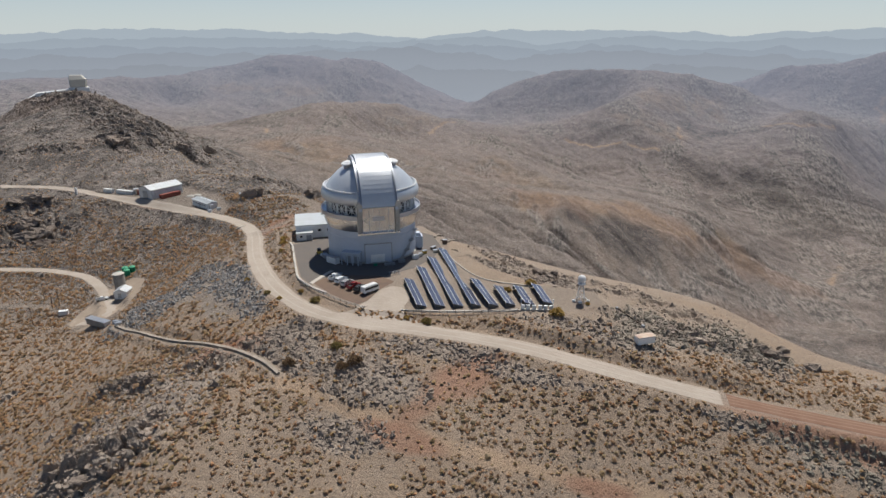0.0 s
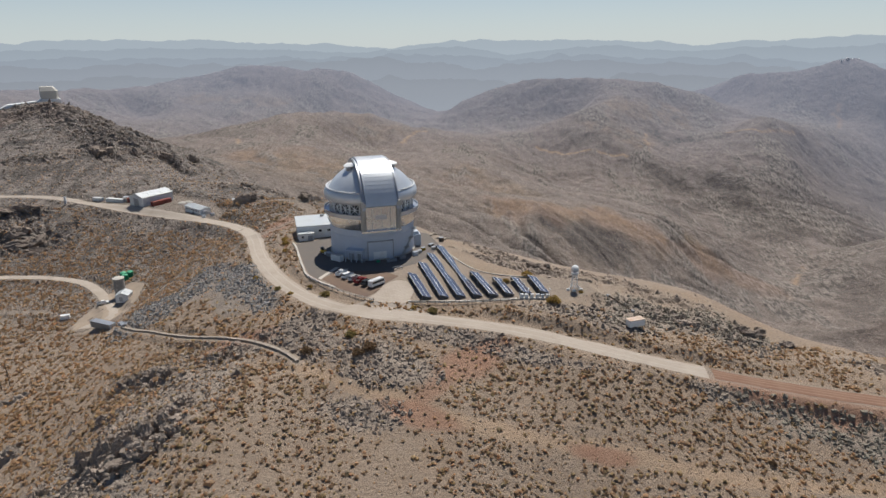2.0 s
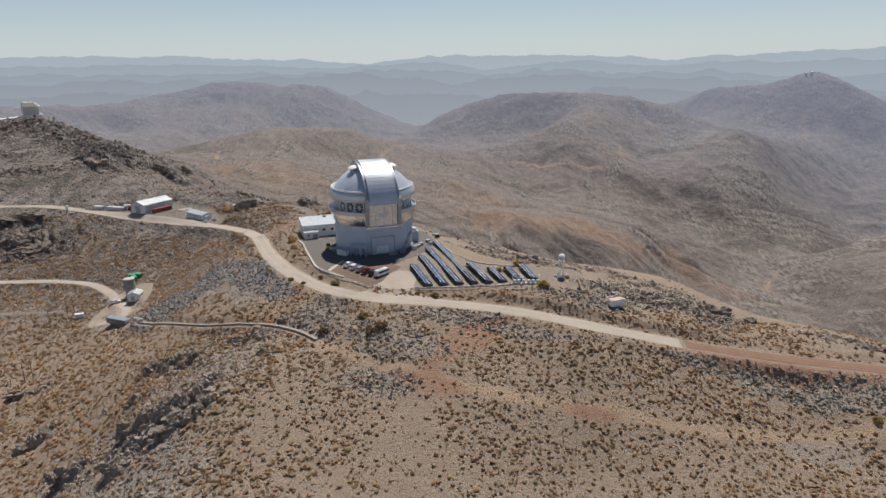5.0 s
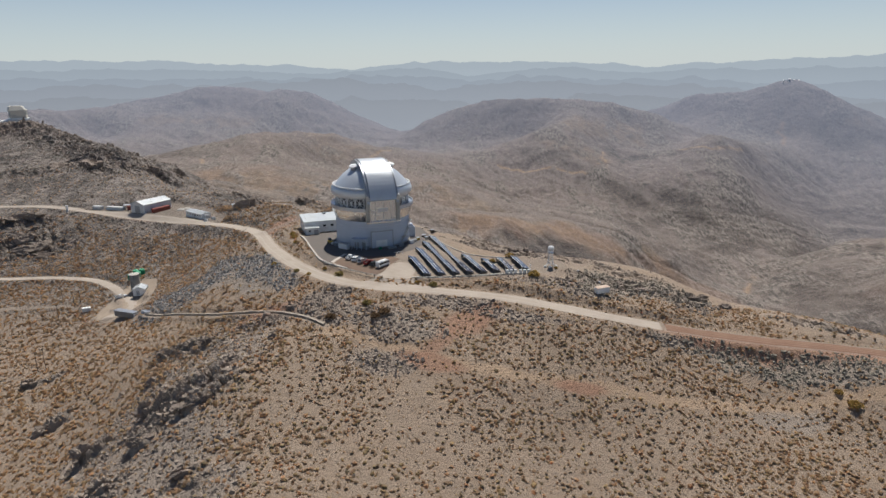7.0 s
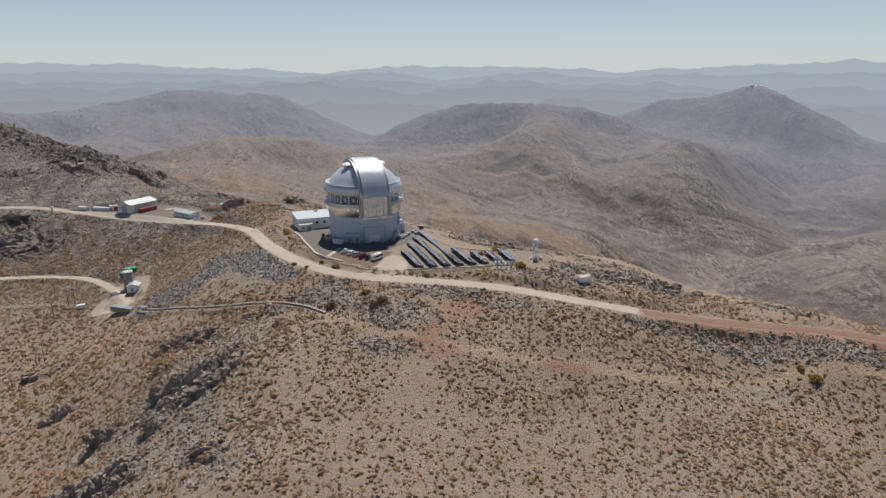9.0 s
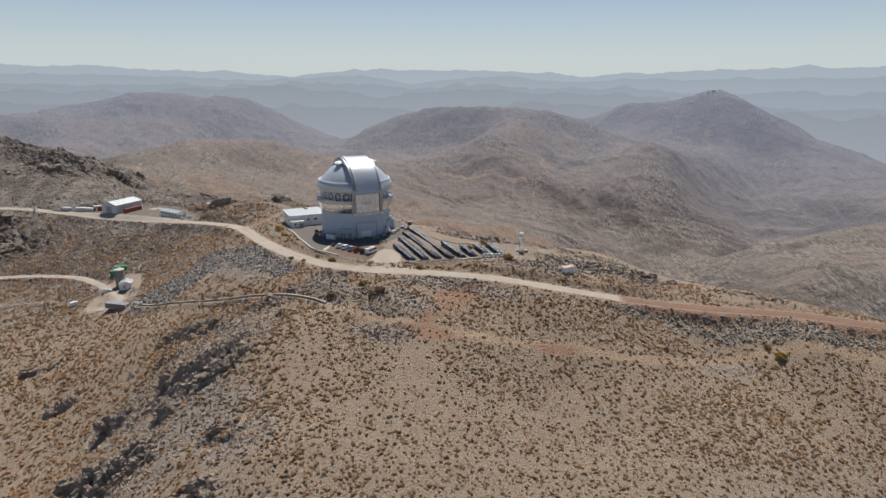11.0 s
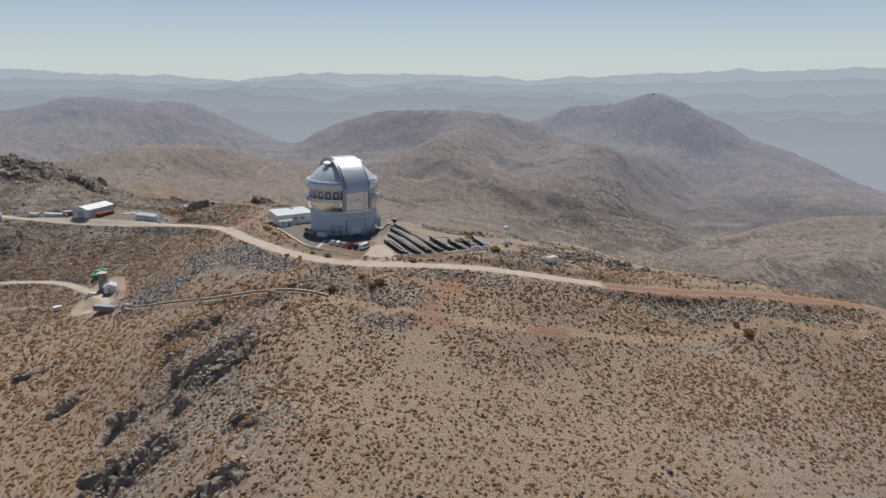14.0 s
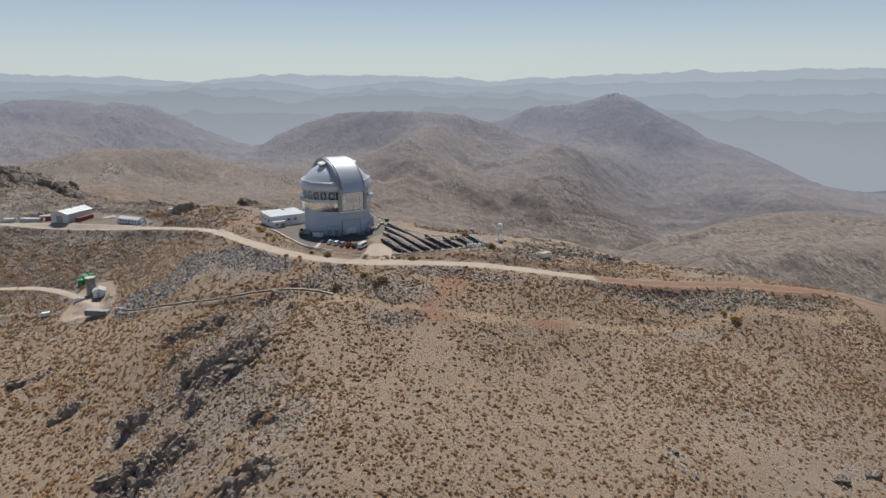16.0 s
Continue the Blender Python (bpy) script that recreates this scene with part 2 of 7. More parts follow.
FAR_LINES = {
    "west_summit_ridge": [(-696, 663, -33), (-684, 750, -14), (-648, 790, -8), (-620, 740, -12), (-497, 624, -12), (-371, 467, -14),
                          (-262, 335, -10), (-640, 500, -60), (-480, 330, -25)],
    "west_summit_north": [(-700, 950, -120), (-450, 850, -150), (-250, 620, -140), (-330, 300, -8), (-560, 190, -70),
                          (-900, 600, -110)],
    "own_north_flank": [(0, 0, 0), (-60, 330, -110), (100, 400, -170), (350, 150, -150), (500, 500, -330), (150, 800, -370),
                        (-200, 900, -270), (560, 950, -540), (900, 900, -620)],
    "dark_mountain": [(-2163, 3800, -212), (-2077, 3845, -199), (-2001, 3886, -160), (-1924, 3924, -130), (-1831, 3967, -112),
                      (-1670, 4036, -72), (-1554, 4080, -56), (-1465, 4112, -40), (-1296, 4165, -50), (-1191, 4195, -74),
                      (-978, 4247, -81), (-840, 4275, -103), (-726, 4293, -151), (-631, 4305, -207), (-475, 4319, -281),
                      (-348, 4327, -338), (-235, 4329, -392)],
    "dark_mountain_sides": [(-2127, 3943, -259), (-1710, 4138, -132), (-1500, 4216, -100), (-1002, 4354, -141), (-646, 4414, -267),
                            (-1601, 3732, -188), (-1279, 3823, -176), (-923, 3810, -244), (-636, 4043, -269), (-443, 3988, -341)],
    "west_hills": [(-2533, 3054, -137), (-2368, 3175, -144), (-2235, 3264, -136), (-2141, 3322, -137), (-2090, 3352, -152),
                   (-2038, 3381, -164), (-1934, 3437, -181), (-1859, 3474, -204), (-2516, 3389, -254), (-2275, 3545, -247),
                   (-1643, 3392, -250), (-1573, 3633, -198), (-1400, 3522, -264), (-1104, 3468, -291), (-1141, 3699, -227),
                   (-1895, 3337, -277), (-1617, 3274, -276), (-1585, 3044, -291), (-1427, 3028, -334), (-1133, 3059, -335),
                   (-1178, 2783, -330), (-2062, 3107, -211), (-1842, 2909, -265), (-969, 3683, -306)],
    "knoll": [(-680, 2422, -242), (-657, 2635, -245), (-622, 2847, -252), (-572, 2966, -251), (-477, 2981, -262), (-372, 2934, -306),
              (-182, 2846, -345), (-13, 2798, -373), (-554, 2619, -334), (-629, 2505, -268), (-834, 2055, -260), (-661, 2162, -277),
              (-619, 1696, -229), (-418, 2959, -303), (-141, 2592, -373), (-509, 2813, -299)],
    "knoll_back": [(-669, 3473, -358), (-407, 3630, -399), (-192, 3525, -409), (-909, 3421, -350)],
    "knoll_foot": [(-512, 1503, -248), (-469, 1586, -247), (-584, 1482, -235), (-566, 1633, -240), (-471, 1812, -258),
                   (-569, 1248, -184), (-334, 1666, -280), (-257, 1877, -319)],
    "flat_top": [(-213, 3928, -359), (-61, 3916, -271), (125, 3908, -199), (272, 3891, -160), (437, 3858, -127), (486, 3842, -130),
                 (539, 3828, -127), (626, 3803, -126), (720, 3769, -118), (794, 3743, -128), (861, 3719, -131), (958, 3682, -136),
                 (1054, 3644, -145), (1180, 3592, -170), (1298, 3523, -200), (1370, 3481, -227)],
    "flat_top_sides": [(130, 4078, -289), (506, 4011, -220), (750, 3936, -208), (897, 3885, -221), (1069, 3969, -251),
                       (1253, 3943, -273), (1392, 3898, -300), (1533, 3874, -299), (1636, 3866, -237), (475, 4075, -209),
                       (702, 4046, -205), (704, 3614, -195), (501, 3642, -229), (259, 3661, -263), (1133, 3410, -265),
                       (83, 3661, -331), (309, 3395, -377), (13, 3533, -391), (554, 3505, -319)],
    "switchback_spur": [(811, 3305, -219), (643, 3161, -248), (674, 3077, -270), (580, 3044, -301), (439, 2978, -351),
                        (923, 3088, -345), (831, 2739, -405), (992, 2796, -416), (1294, 3092, -352), (1365, 3058, -316),
                        (1447, 2977, -272), (1570, 2981, -303), (1660, 2970, -349), (1039, 2591, -466), (1087, 2411, -557),
                        (1181, 2437, -513), (355, 2868, -418), (598, 2626, -468), (1419, 2685, -403)],
    "switchback_back": [(1557, 3219, -335)],
    "opposite_slope": [(16, 2102, -342), (92, 1778, -391), (217, 2169, -412), (317, 2256, -475), (476, 1789, -427), (275, 1343, -374),
                       (484, 1501, -444), (781, 2143, -538), (830, 1773, -547), (125, 1377, -340), (381, 1321, -464),
                       (627, 1433, -535), (754, 1518, -596), (860, 1796, -589), (18, 1590, -321)],
    "valley": [(1013, 1624, -640), (1174, 1771, -653), (1459, 2019, -673), (1502, 2181, -652), (1540, 2352, -599), (1399, 2382, -554),
               (2011, 2919, -504), (1878, 2621, -614), (1720, 2348, -651), (1974, 2554, -627), (1154, 2196, -628), (1310, 2179, -625),
               (1351, 2454, -493), (1608, 2814, -425), (1788, 2908, -441), (1642, 2663, -524), (1160, 1437, -581), (2154, 2860, -524),
               (1967, 3142, -386)],
    "east_peak": [(1566, 4040, -219), (1647, 4014, -159), (1759, 3973, -110), (1901, 3912, -105), (1993, 3870, -100),
                  (2080, 3828, -78), (2148, 3794, -43), (2217, 3758, -29), (2313, 3704, -39), (2316, 3575, -68), (2392, 3527, -113),
                  (2495, 3456, -182), (2606, 3376, -234), (2674, 3322, -291), (2764, 3248, -338), (2885, 3143, -395),
                  (2999, 3033, -469), (3125, 2898, -566)],
    "east_peak_sides": [(1793, 4056, -160), (2121, 3908, -128), (2260, 3837, -79), (2456, 3629, -183), (2676, 3474, -304),
                        (2838, 3342, -408), (3080, 3122, -539), (2039, 3428, -307), (1884, 3598, -254), (2292, 3209, -366),
                        (2489, 2637, -485), (2291, 2588, -516)],
    "east_hill": [(1195, 1678, -572), (1364, 1796, -557), (1542, 1891, -542), (1717, 1931, -528), (1871, 1906, -500),
                  (2026, 1907, -494), (2118, 1824, -471), (1357, 1650, -523), (1592, 1671, -507), (1799, 1703, -485),
                  (1917, 1667, -466), (1434, 1340, -487), (1252, 1351, -499), (1521, 1271, -453), (1500, 1100, -540),
                  (1000, 300, -420), (2200, 900, -500), (1529, 2047, -717), (1901, 2168, -688), (2230, 2127, -654)],
    "hump": [(2284, 2399, -598), (2339, 2364, -547), (2392, 2323, -518), (2442, 2276, -522), (2501, 2212, -548)],
    "outer_rim": [(-1300, -600, -400), (0, -900, -300), (1300, -700, -380), (-2500, 500, -420), (2600, 100, -480),
                  (-3600, 2000, -330), (3700, 1500, -430), (-2600, -2600, -480), (2600, -2600, -480), (0, -3800, -450),
                  (-4300, -200, -480), (4300, -200, -480), (-1500, 1500, -320), (3600, 3400, -600)],
}


class Spline:
    """A thin-plate spline through the points of some break lines."""

    def __init__(self, lines, stiff, above=None):
        pts = np.array([p for line in lines.values() for p in line], float)
        if above is not None:  # what will be laid over the spline there
            pts[:, 2] -= above(pts[:, 0], pts[:, 1])
        self.size = 200.0
        self.xy, n = pts[:, :2] / self.size, len(pts)
        gap = self.xy[:, None] - self.xy[None]
        full = np.zeros((n + 3, n + 3))
        full[:n, :n] = self.bend((gap ** 2).sum(-1)) + stiff * np.eye(n)
        full[:n, n], full[:n, n + 1:] = 1, self.xy
        full[n:, :n] = full[:n, n:].T
        self.w = np.linalg.solve(full, np.r_[pts[:, 2], 0, 0, 0])

    @staticmethod
    def bend(d2):
        return 0.5 * d2 * np.log(d2 + 1e-9)

    def __call__(self, x, y):
        x, y = np.asarray(x, float) / self.size, np.asarray(y, float) / self.size
        out = self.w[-3] + self.w[-2] * x + self.w[-1] * y
        for (px, py), w in zip(self.xy, self.w):
            out = out + w * self.bend((x - px) ** 2 + (y - py) ** 2)
        return out


def smooth(a, b, v):
    u = np.clip((v - a) / (b - a), 0, 1)
    return u * u * (3 - 2 * u)


def lattice(ix, iy, seed):
    h = (ix.astype(np.int64) * 374761393 + iy.astype(np.int64) * 668265263 + seed * 974634777) & 0x7FFFFFFF
    h = ((h ^ (h >> 13)) * 1274126177) & 0x7FFFFFFF
    return ((h ^ (h >> 16)) & 0xFFFF) / 65535.0


def value_noise(x, y, seed):
    ix, iy = np.floor(x), np.floor(y)
    u, v = x - ix, y - iy
    u, v = u * u * u * (u * (6 * u - 15) + 10), v * v * v * (v * (6 * v - 15) + 10)
    ix, iy = ix.astype(int), iy.astype(int)
    a, b = lattice(ix, iy, seed), lattice(ix + 1, iy, seed)
    c, d = lattice(ix, iy + 1, seed), lattice(ix + 1, iy + 1, seed)
    return (a + (b - a) * u) * (1 - v) + (c + (d - c) * u) * v


def fractal(x, y, size, octaves, seed, ridged=False, fade=0.5):
    """Noise about zero, its largest forms of that many metres."""
    x, y = np.asarray(x, float) / size, np.asarray(y, float) / size
    out, amount, total = 0.0, 1.0, 0.0
    for n in range(octaves):
        v = value_noise(x, y, seed + n) * 2 - 1
        v = 1 - 2 * np.abs(v) if ridged else v
        out, total = out + amount * v, total + amount
        x, y, amount = x * 1.62 + y * 1.17 + 3.1, y * 1.62 - x * 1.17 + 7.7, amount * fade
    return out / total


def cells(x, y, size, seed):
    """Broken ground: for each place the nearest and second nearest of scattered seeds, in cell sizes, and the nearest one's random number and offset."""
    x, y = np.asarray(x, float) / size, np.asarray(y, float) / size
    ix, iy = np.floor(x).astype(int), np.floor(y).astype(int)
    one, two = np.full(x.shape, 9.0), np.full(x.shape, 9.0)
    luck, dx, dy = np.zeros(x.shape), np.zeros(x.shape), np.zeros(x.shape)
    for i in (-1, 0, 1):
        for j in (-1, 0, 1):
            ax, ay = ix + i + lattice(ix + i, iy + j, seed) - x, iy + j + lattice(ix + i, iy + j, seed + 1) - y
            d = np.hypot(ax, ay)
            nearer = d < one
            two = np.where(nearer, one, np.minimum(two, d))
            luck = np.where(nearer, lattice(ix + i, iy + j, seed + 2), luck)
            dx, dy, one = np.where(nearer, ax, dx), np.where(nearer, ay, dy), np.where(nearer, d, one)
    return one, two, luck, dx, dy


def rolling(x, y):
    """Ridges and hollows of the far hills."""
    bent_x, bent_y = x + 130 * fractal(x, y, 500, 3, 46), y + 130 * fractal(x, y, 500, 3, 48)
    return -6 + 20 * fractal(bent_x, bent_y, 520, 5, 40, True, 0.5) + 15 * fractal(bent_x + 90, bent_y, 170, 5, 44, True, 0.55)


def far_crags(x, y):
    """Clusters of rock on the far slopes."""
    return smooth(0.10, 0.36, fractal(x, y * 0.6, 230, 3, 81) + 0.8 * fractal(x, y * 0.4, 40, 4, 83))


def wild(x, y):
    """All the roughness of the far hills but what the rain cuts."""
    return rolling(x, y) + 5 * fractal(x, y * 0.6, 95, 3, 45, True, 0.55) + far_crags(x, y) * (1 + 5 * fractal(x, y * 0.5, 30, 3, 47, True, 0.6))


NEAR = Spline(NEAR_LINES, 0.002)
FAR = Spline(FAR_LINES, 0.01, lambda x, y: smooth(430, 800, np.hypot(x + 10, y + 20)) * wild(x, y))


def land(x, y):
    """The broad form of the ground, with no rocks, roads or platforms."""
    x, y = np.asarray(x, float), np.asarray(y, float)
    d = np.hypot((x + 20) / 1.05, y + 20)
    far = smooth(210, 430, d + 0 * x)
    return NEAR(x, y) * (1 - far) + FAR(x, y) * far


# ---- rain over the far hills: water runs down a coarse grid of the land and cuts its gullies ----
CELL, WEST, SOUTH = 9.0, -2700.0, 240.0
grid_x, grid_y = np.meshgrid(np.arange(WEST, 3240, CELL), np.arange(SOUTH, 4760, CELL))


def drain(z):
    """Where the water of each cell runs to: cells in order from the lowest up, and the cell below each."""
    rows, cols = z.shape
    ways_out = [(i, j) for i in (-1, 0, 1) for j in (-1, 0, 1) if i or j]
    full = np.full((rows + 2, cols + 2), 1e9)
    inner = full[1:-1, 1:-1]
    inner[0], inner[-1], inner[:, 0], inner[:, -1] = z[0], z[-1], z[:, 0], z[:, -1]
    for k in range(700):  # hollows fill up until they spill
        low = np.minimum(np.minimum(full[:-2], full[2:]), full[1:-1])
        low = np.minimum(np.minimum(low[:, :-2], low[:, 2:]), low[:, 1:-1])
        filled = np.maximum(z, np.minimum(low + 0.002, inner))
        filled[0], filled[-1], filled[:, 0], filled[:, -1] = z[0], z[-1], z[:, 0], z[:, -1]
        done = k > 50 and np.array_equal(filled, inner)
        inner[:] = filled
        if done:
            break
    index = np.arange(z.size).reshape(z.shape)
    best, below = np.zeros(z.shape), index.copy()
    for i, j in ways_out:
        drop = (inner - full[1 + i:1 + i + rows, 1 + j:1 + j + cols]) / math.hypot(i, j)
        steeper = drop > best
        best = np.where(steeper, drop, best)
        below = np.where(steeper, index + i * cols + j, below)
    for edge in (below[0], below[-1], below[:, 0], below[:, -1]):
        edge[:] = -1
    below = np.where(below < 0, index, below)
    return np.argsort(inner.ravel()).tolist(), below.ravel().tolist()


def rained(z, rounds, power):
    for n in range(rounds):
        if n % 2 == 0:
            order, below = drain(z)
        water, h = [1.0] * z.size, z.ravel().tolist()
        for i in reversed(order):
            if below[i] != i:
                water[below[i]] += water[i]
        for i in order:
            k = below[i]
            if k != i and h[k] < h[i]:
                f = power * min(water[i], 900.0) ** 0.5
                h[i] = (h[i] + f * h[k]) / (1 + f)
        z = np.array(h).reshape(z.shape)
        soft = z.copy()
        soft[1:-1, 1:-1] = (z[:-2, 1:-1] + z[2:, 1:-1] + z[1:-1, :-2] + z[1:-1, 2:]) / 4
        z = 0.8 * z + 0.2 * soft
    return z, np.log(np.array(water).reshape(z.shape))


raw_land = FAR(grid_x, grid_y) + rolling(grid_x, grid_y)
eroded, streams = rained(raw_land, 4, 0.05)
cut = eroded - raw_land


def at_grid(values, x, y):
    """A value of the grid at any place, zero outside it."""
    u, v = (np.asarray(x, float) - WEST) / CELL, (np.asarray(y, float) - SOUTH) / CELL
    rows, cols = values.shape
    within = (u > 0) & (v > 0) & (u < cols - 1.001) & (v < rows - 1.001)
    u, v = np.clip(u, 0, cols - 1.001), np.clip(v, 0, rows - 1.001)
    i, j = u.astype(int), v.astype(int)
    u, v = u - i, v - j
    out = (values[j, i] * (1 - u) + values[j, i + 1] * u) * (1 - v) + (values[j + 1, i] * (1 - u) + values[j + 1, i + 1] * u) * v
    return np.where(within, out, 0)
# ---- roads, platforms and kinds of ground ----
MAIN_ROAD = [(-420, 160), (-340, 158), (-280, 154), (-249, 150), (-215, 141), (-188, 132), (-155, 117), (-125, 100), (-97, 80.5), (-75, 58),
             (-59, 33), (-47.5, 6), (-36.5, -16), (-25.5, -33), (-15, -45), (-4, -53), (10, -57.5), (22, -58), (35, -59), (50, -61.5),
             (65, -65), (84, -69.5), (106, -72.5), (128, -75), (151, -80), (178, -85.5), (206, -91), (240, -98), (330, -118)]
LOW_ROAD = [(-330, 75), (-260, 66), (-208, 61.5), (-188, 60), (-169, 55), (-152, 48), (-138, 37), (-126, 24), (-116, 12), (-119, 4), (-126, 4)]
BACK_TRACK = [(-260, 38), (-225, 34), (-190, 27), (-168, 24), (-152, 20)]
DRIVE = [(15, -58), (16, -50), (14, -42), (12, -34)]
FOOT_TRACK = [(-9, -79), (3, -84.5), (12, -87), (24, -91), (36, -94.5), (46, -96), (55, -97.8), (67, -98.5), (82, -100.2), (99, -102), (116, -102), (140, -101), (165, -102), (200, -108)]
RED_SPUR = [(48, -68), (40, -72), (34, -78), (29, -85), (25, -91)]
CHANNEL = [(-99.5, -10.2), (-89, -19), (-79.3, -26.9), (-68, -36.5), (-56.9, -45), (-48, -50.8), (-40.1, -55.4), (-32, -60.8), (-24.7, -65.5),
           (-17.1, -70.4), (-12.8, -73.6), (-8.9, -77.2)]
ROAD_CUT = [(-192, 126), (-158, 111), (-130, 95), (-104, 76), (-84, 58)]
ANNEX_TRACK = [(-60, 33), (-47, 45), (-40, 62), (-52, 80), (-66, 92)]
PLATFORM = [(-31.5, 4), (-31.5, 26), (-12, 34), (14, 30), (26, 12), (27, -2), (37, -22), (45, -30), (62, -30), (76, -34), (78, -40), (64, -46.5),
            (42, -47.6), (19, -49), (8, -49), (-5, -42.5), (-13, -37), (-19, -29), (-25, -14)]
YARD = [(-205, 139), (-150, 152), (-118, 128), (-96, 96), (-100, 84), (-127, 104), (-157, 121), (-190, 136)]
LOW_YARD = [(-130, 34), (-122, 40), (-114, 36), (-109, 20), (-107, 6), (-113, -4), (-122, -3), (-131, 4), (-131, 13), (-130, 22)]
FAR_TRACKS = [[(340, 2888), (369, 2861), (489, 2800), (675, 2750), (771, 2693), (836, 2714), (845, 2775), (819, 2783), (864, 2851), (860, 2920), (900, 3010)],
              [(-885, 2162), (-787, 1929), (-662, 1694), (-623, 1686)], [(-307, 2694), (-291, 2797), (-264, 2881), (-213, 2953)],
              [(1267, 2947), (1400, 2850), (1573, 2912)], [(1927, 3200), (2045, 3388), (2027, 3434), (2067, 3460), (2074, 3481)],
              [(926, 1469), (998, 1584), (1120, 1800), (1242, 1975)]]


def off_line(x, y, line, closed=False):
    """Distance of places from a line, and how far along it the nearest place lies (0 to the count of its legs)."""
    best, along = np.full(np.shape(x), 1e9), np.zeros(np.shape(x))
    legs = list(zip(line, line[1:] + line[:1])) if closed else list(zip(line, line[1:]))
    for n, ((ax, ay), (bx, by)) in enumerate(legs):
        dx, dy = bx - ax, by - ay
        u = np.clip(((x - ax) * dx + (y - ay) * dy) / (dx * dx + dy * dy), 0, 1)
        d = np.hypot(x - ax - u * dx, y - ay - u * dy)
        nearer = d < best
        best, along = np.where(nearer, d, best), np.where(nearer, n + u, along)
    return best, along


def inside(x, y, loop):
    """Signed distance from a loop: below zero within it."""
    d, _ = off_line(x, y, loop, True)
    odd = np.zeros(np.shape(x), bool)
    for (ax, ay), (bx, by) in zip(loop, loop[1:] + loop[:1]):
        crosses = ((ay > y) != (by > y)) & (x < (bx - ax) * (y - ay) / ((by - ay) or 1e-9) + ax)
        odd ^= crosses
    return np.where(odd, -d, d)


def eased(line, step):
    """A line through the same corners, rounded, in short even legs."""
    pts = np.array([(2 * line[0][0] - line[1][0], 2 * line[0][1] - line[1][1]), *line, (2 * line[-1][0] - line[-2][0], 2 * line[-1][1] - line[-2][1])], float)
    out = []
    for a, b, c, d in zip(pts, pts[1:], pts[2:], pts[3:]):
        n = max(2, int(np.hypot(*(c - b)) / step))
        for u in np.arange(n) / n:
            out.append(0.5 * (2 * b + (c - a) * u + (2 * a - 5 * b + 4 * c - d) * u * u + (3 * b - a - 3 * c + d) * u ** 3))
    return np.array(out + [pts[-2]])


class Way:
    """A graded strip of ground: its line and the levels along it."""

    def __init__(self, line, width, shoulder, step=8.0):
        self.line = [tuple(p) for p in eased(line, step)]
        self.width, self.shoulder = width, shoulder
        z = land(*np.array(self.line).T)
        for _ in range(6):
            z = np.r_[z[0], (z[:-2] + 2 * z[1:-1] + z[2:]) / 4, z[-1]]
        self.z = z

    def level(self, x, y):
        d, along = off_line(x, y, self.line)
        return d, np.interp(along, np.arange(len(self.z)), self.z)


WAYS = [Way(MAIN_ROAD, 6.4, 5.0), Way(LOW_ROAD, 5.0, 4.0), Way(BACK_TRACK, 3.0, 3.0), Way(ANNEX_TRACK, 4.0, 4.0), Way(CHANNEL, 2.2, 2.5)]


def ellipse(x, y, cx, cy, a, b, turn=0.0):
    c, s = math.cos(radians(turn)), math.sin(radians(turn))
    u, v = ((x - cx) * c + (y - cy) * s) / a, (-(x - cx) * s + (y - cy) * c) / b
    return 1 - np.sqrt(u * u + v * v)


CRAGS = [(-48, -101, 20, 9, 12, 1.0), (-40, -93, 9, 5, 40, 0.9), (-70, -128, 18, 9, 5, 1.0), (-78, -101, 7, 3.5, 10, 0.9), (-40, -152, 11, 6, 10, 0.9), (-60, -65, 22, 6, -28, 0.8),
         (-66, -77, 8, 3, 10, 0.6), (-127, -40, 9, 3, 5, 0.8), (-107, -71, 7, 4, 15, 0.9), (-32, -68, 12, 5, -20, 0.6), (-36, -131, 7, 2.5, 20, 0.7), (-56, -113, 6, 2, 20, 0.6),
         (-214, 98, 34, 20, 20, 0.9),
         (-232, 120, 30, 12, 10, 0.7), (-262, 262, 60, 26, 125, 1.0), (-210, 276, 40, 14, 130, 0.9), (-380, 450, 150, 50, 131, 1.0),
         (-540, 630, 170, 80, 131, 0.9), (-84, 97, 12, 8, 20, 0.8), (-46, 84, 16, 9, 0, 0.8), (-110, 190, 40, 14, 60, 0.7),
         (100, -48, 12, 6, -30, 0.5), (116, -51, 13, 6, -20, 0.7), (60, -12, 26, 6, -35, 0.5), (48, 2, 20, 7, -40, 0.6), (-300, 230, 40, 18, 20, 0.6), 
         (-330, 390, 190, 52, 131, 0.8), (-262, 290, 80, 30, 125, 0.9), (-300, 235, 70, 22, 30, 0.75), (-640, 690, 150, 80, 131, 0.9),
         (76, -16, 40, 9, -28, 0.4), (105, -34, 26, 8, -20, 0.35), (160, -66, 20, 5, -30, 0.6), (-20, 70, 40, 10, -10, 0.5)]
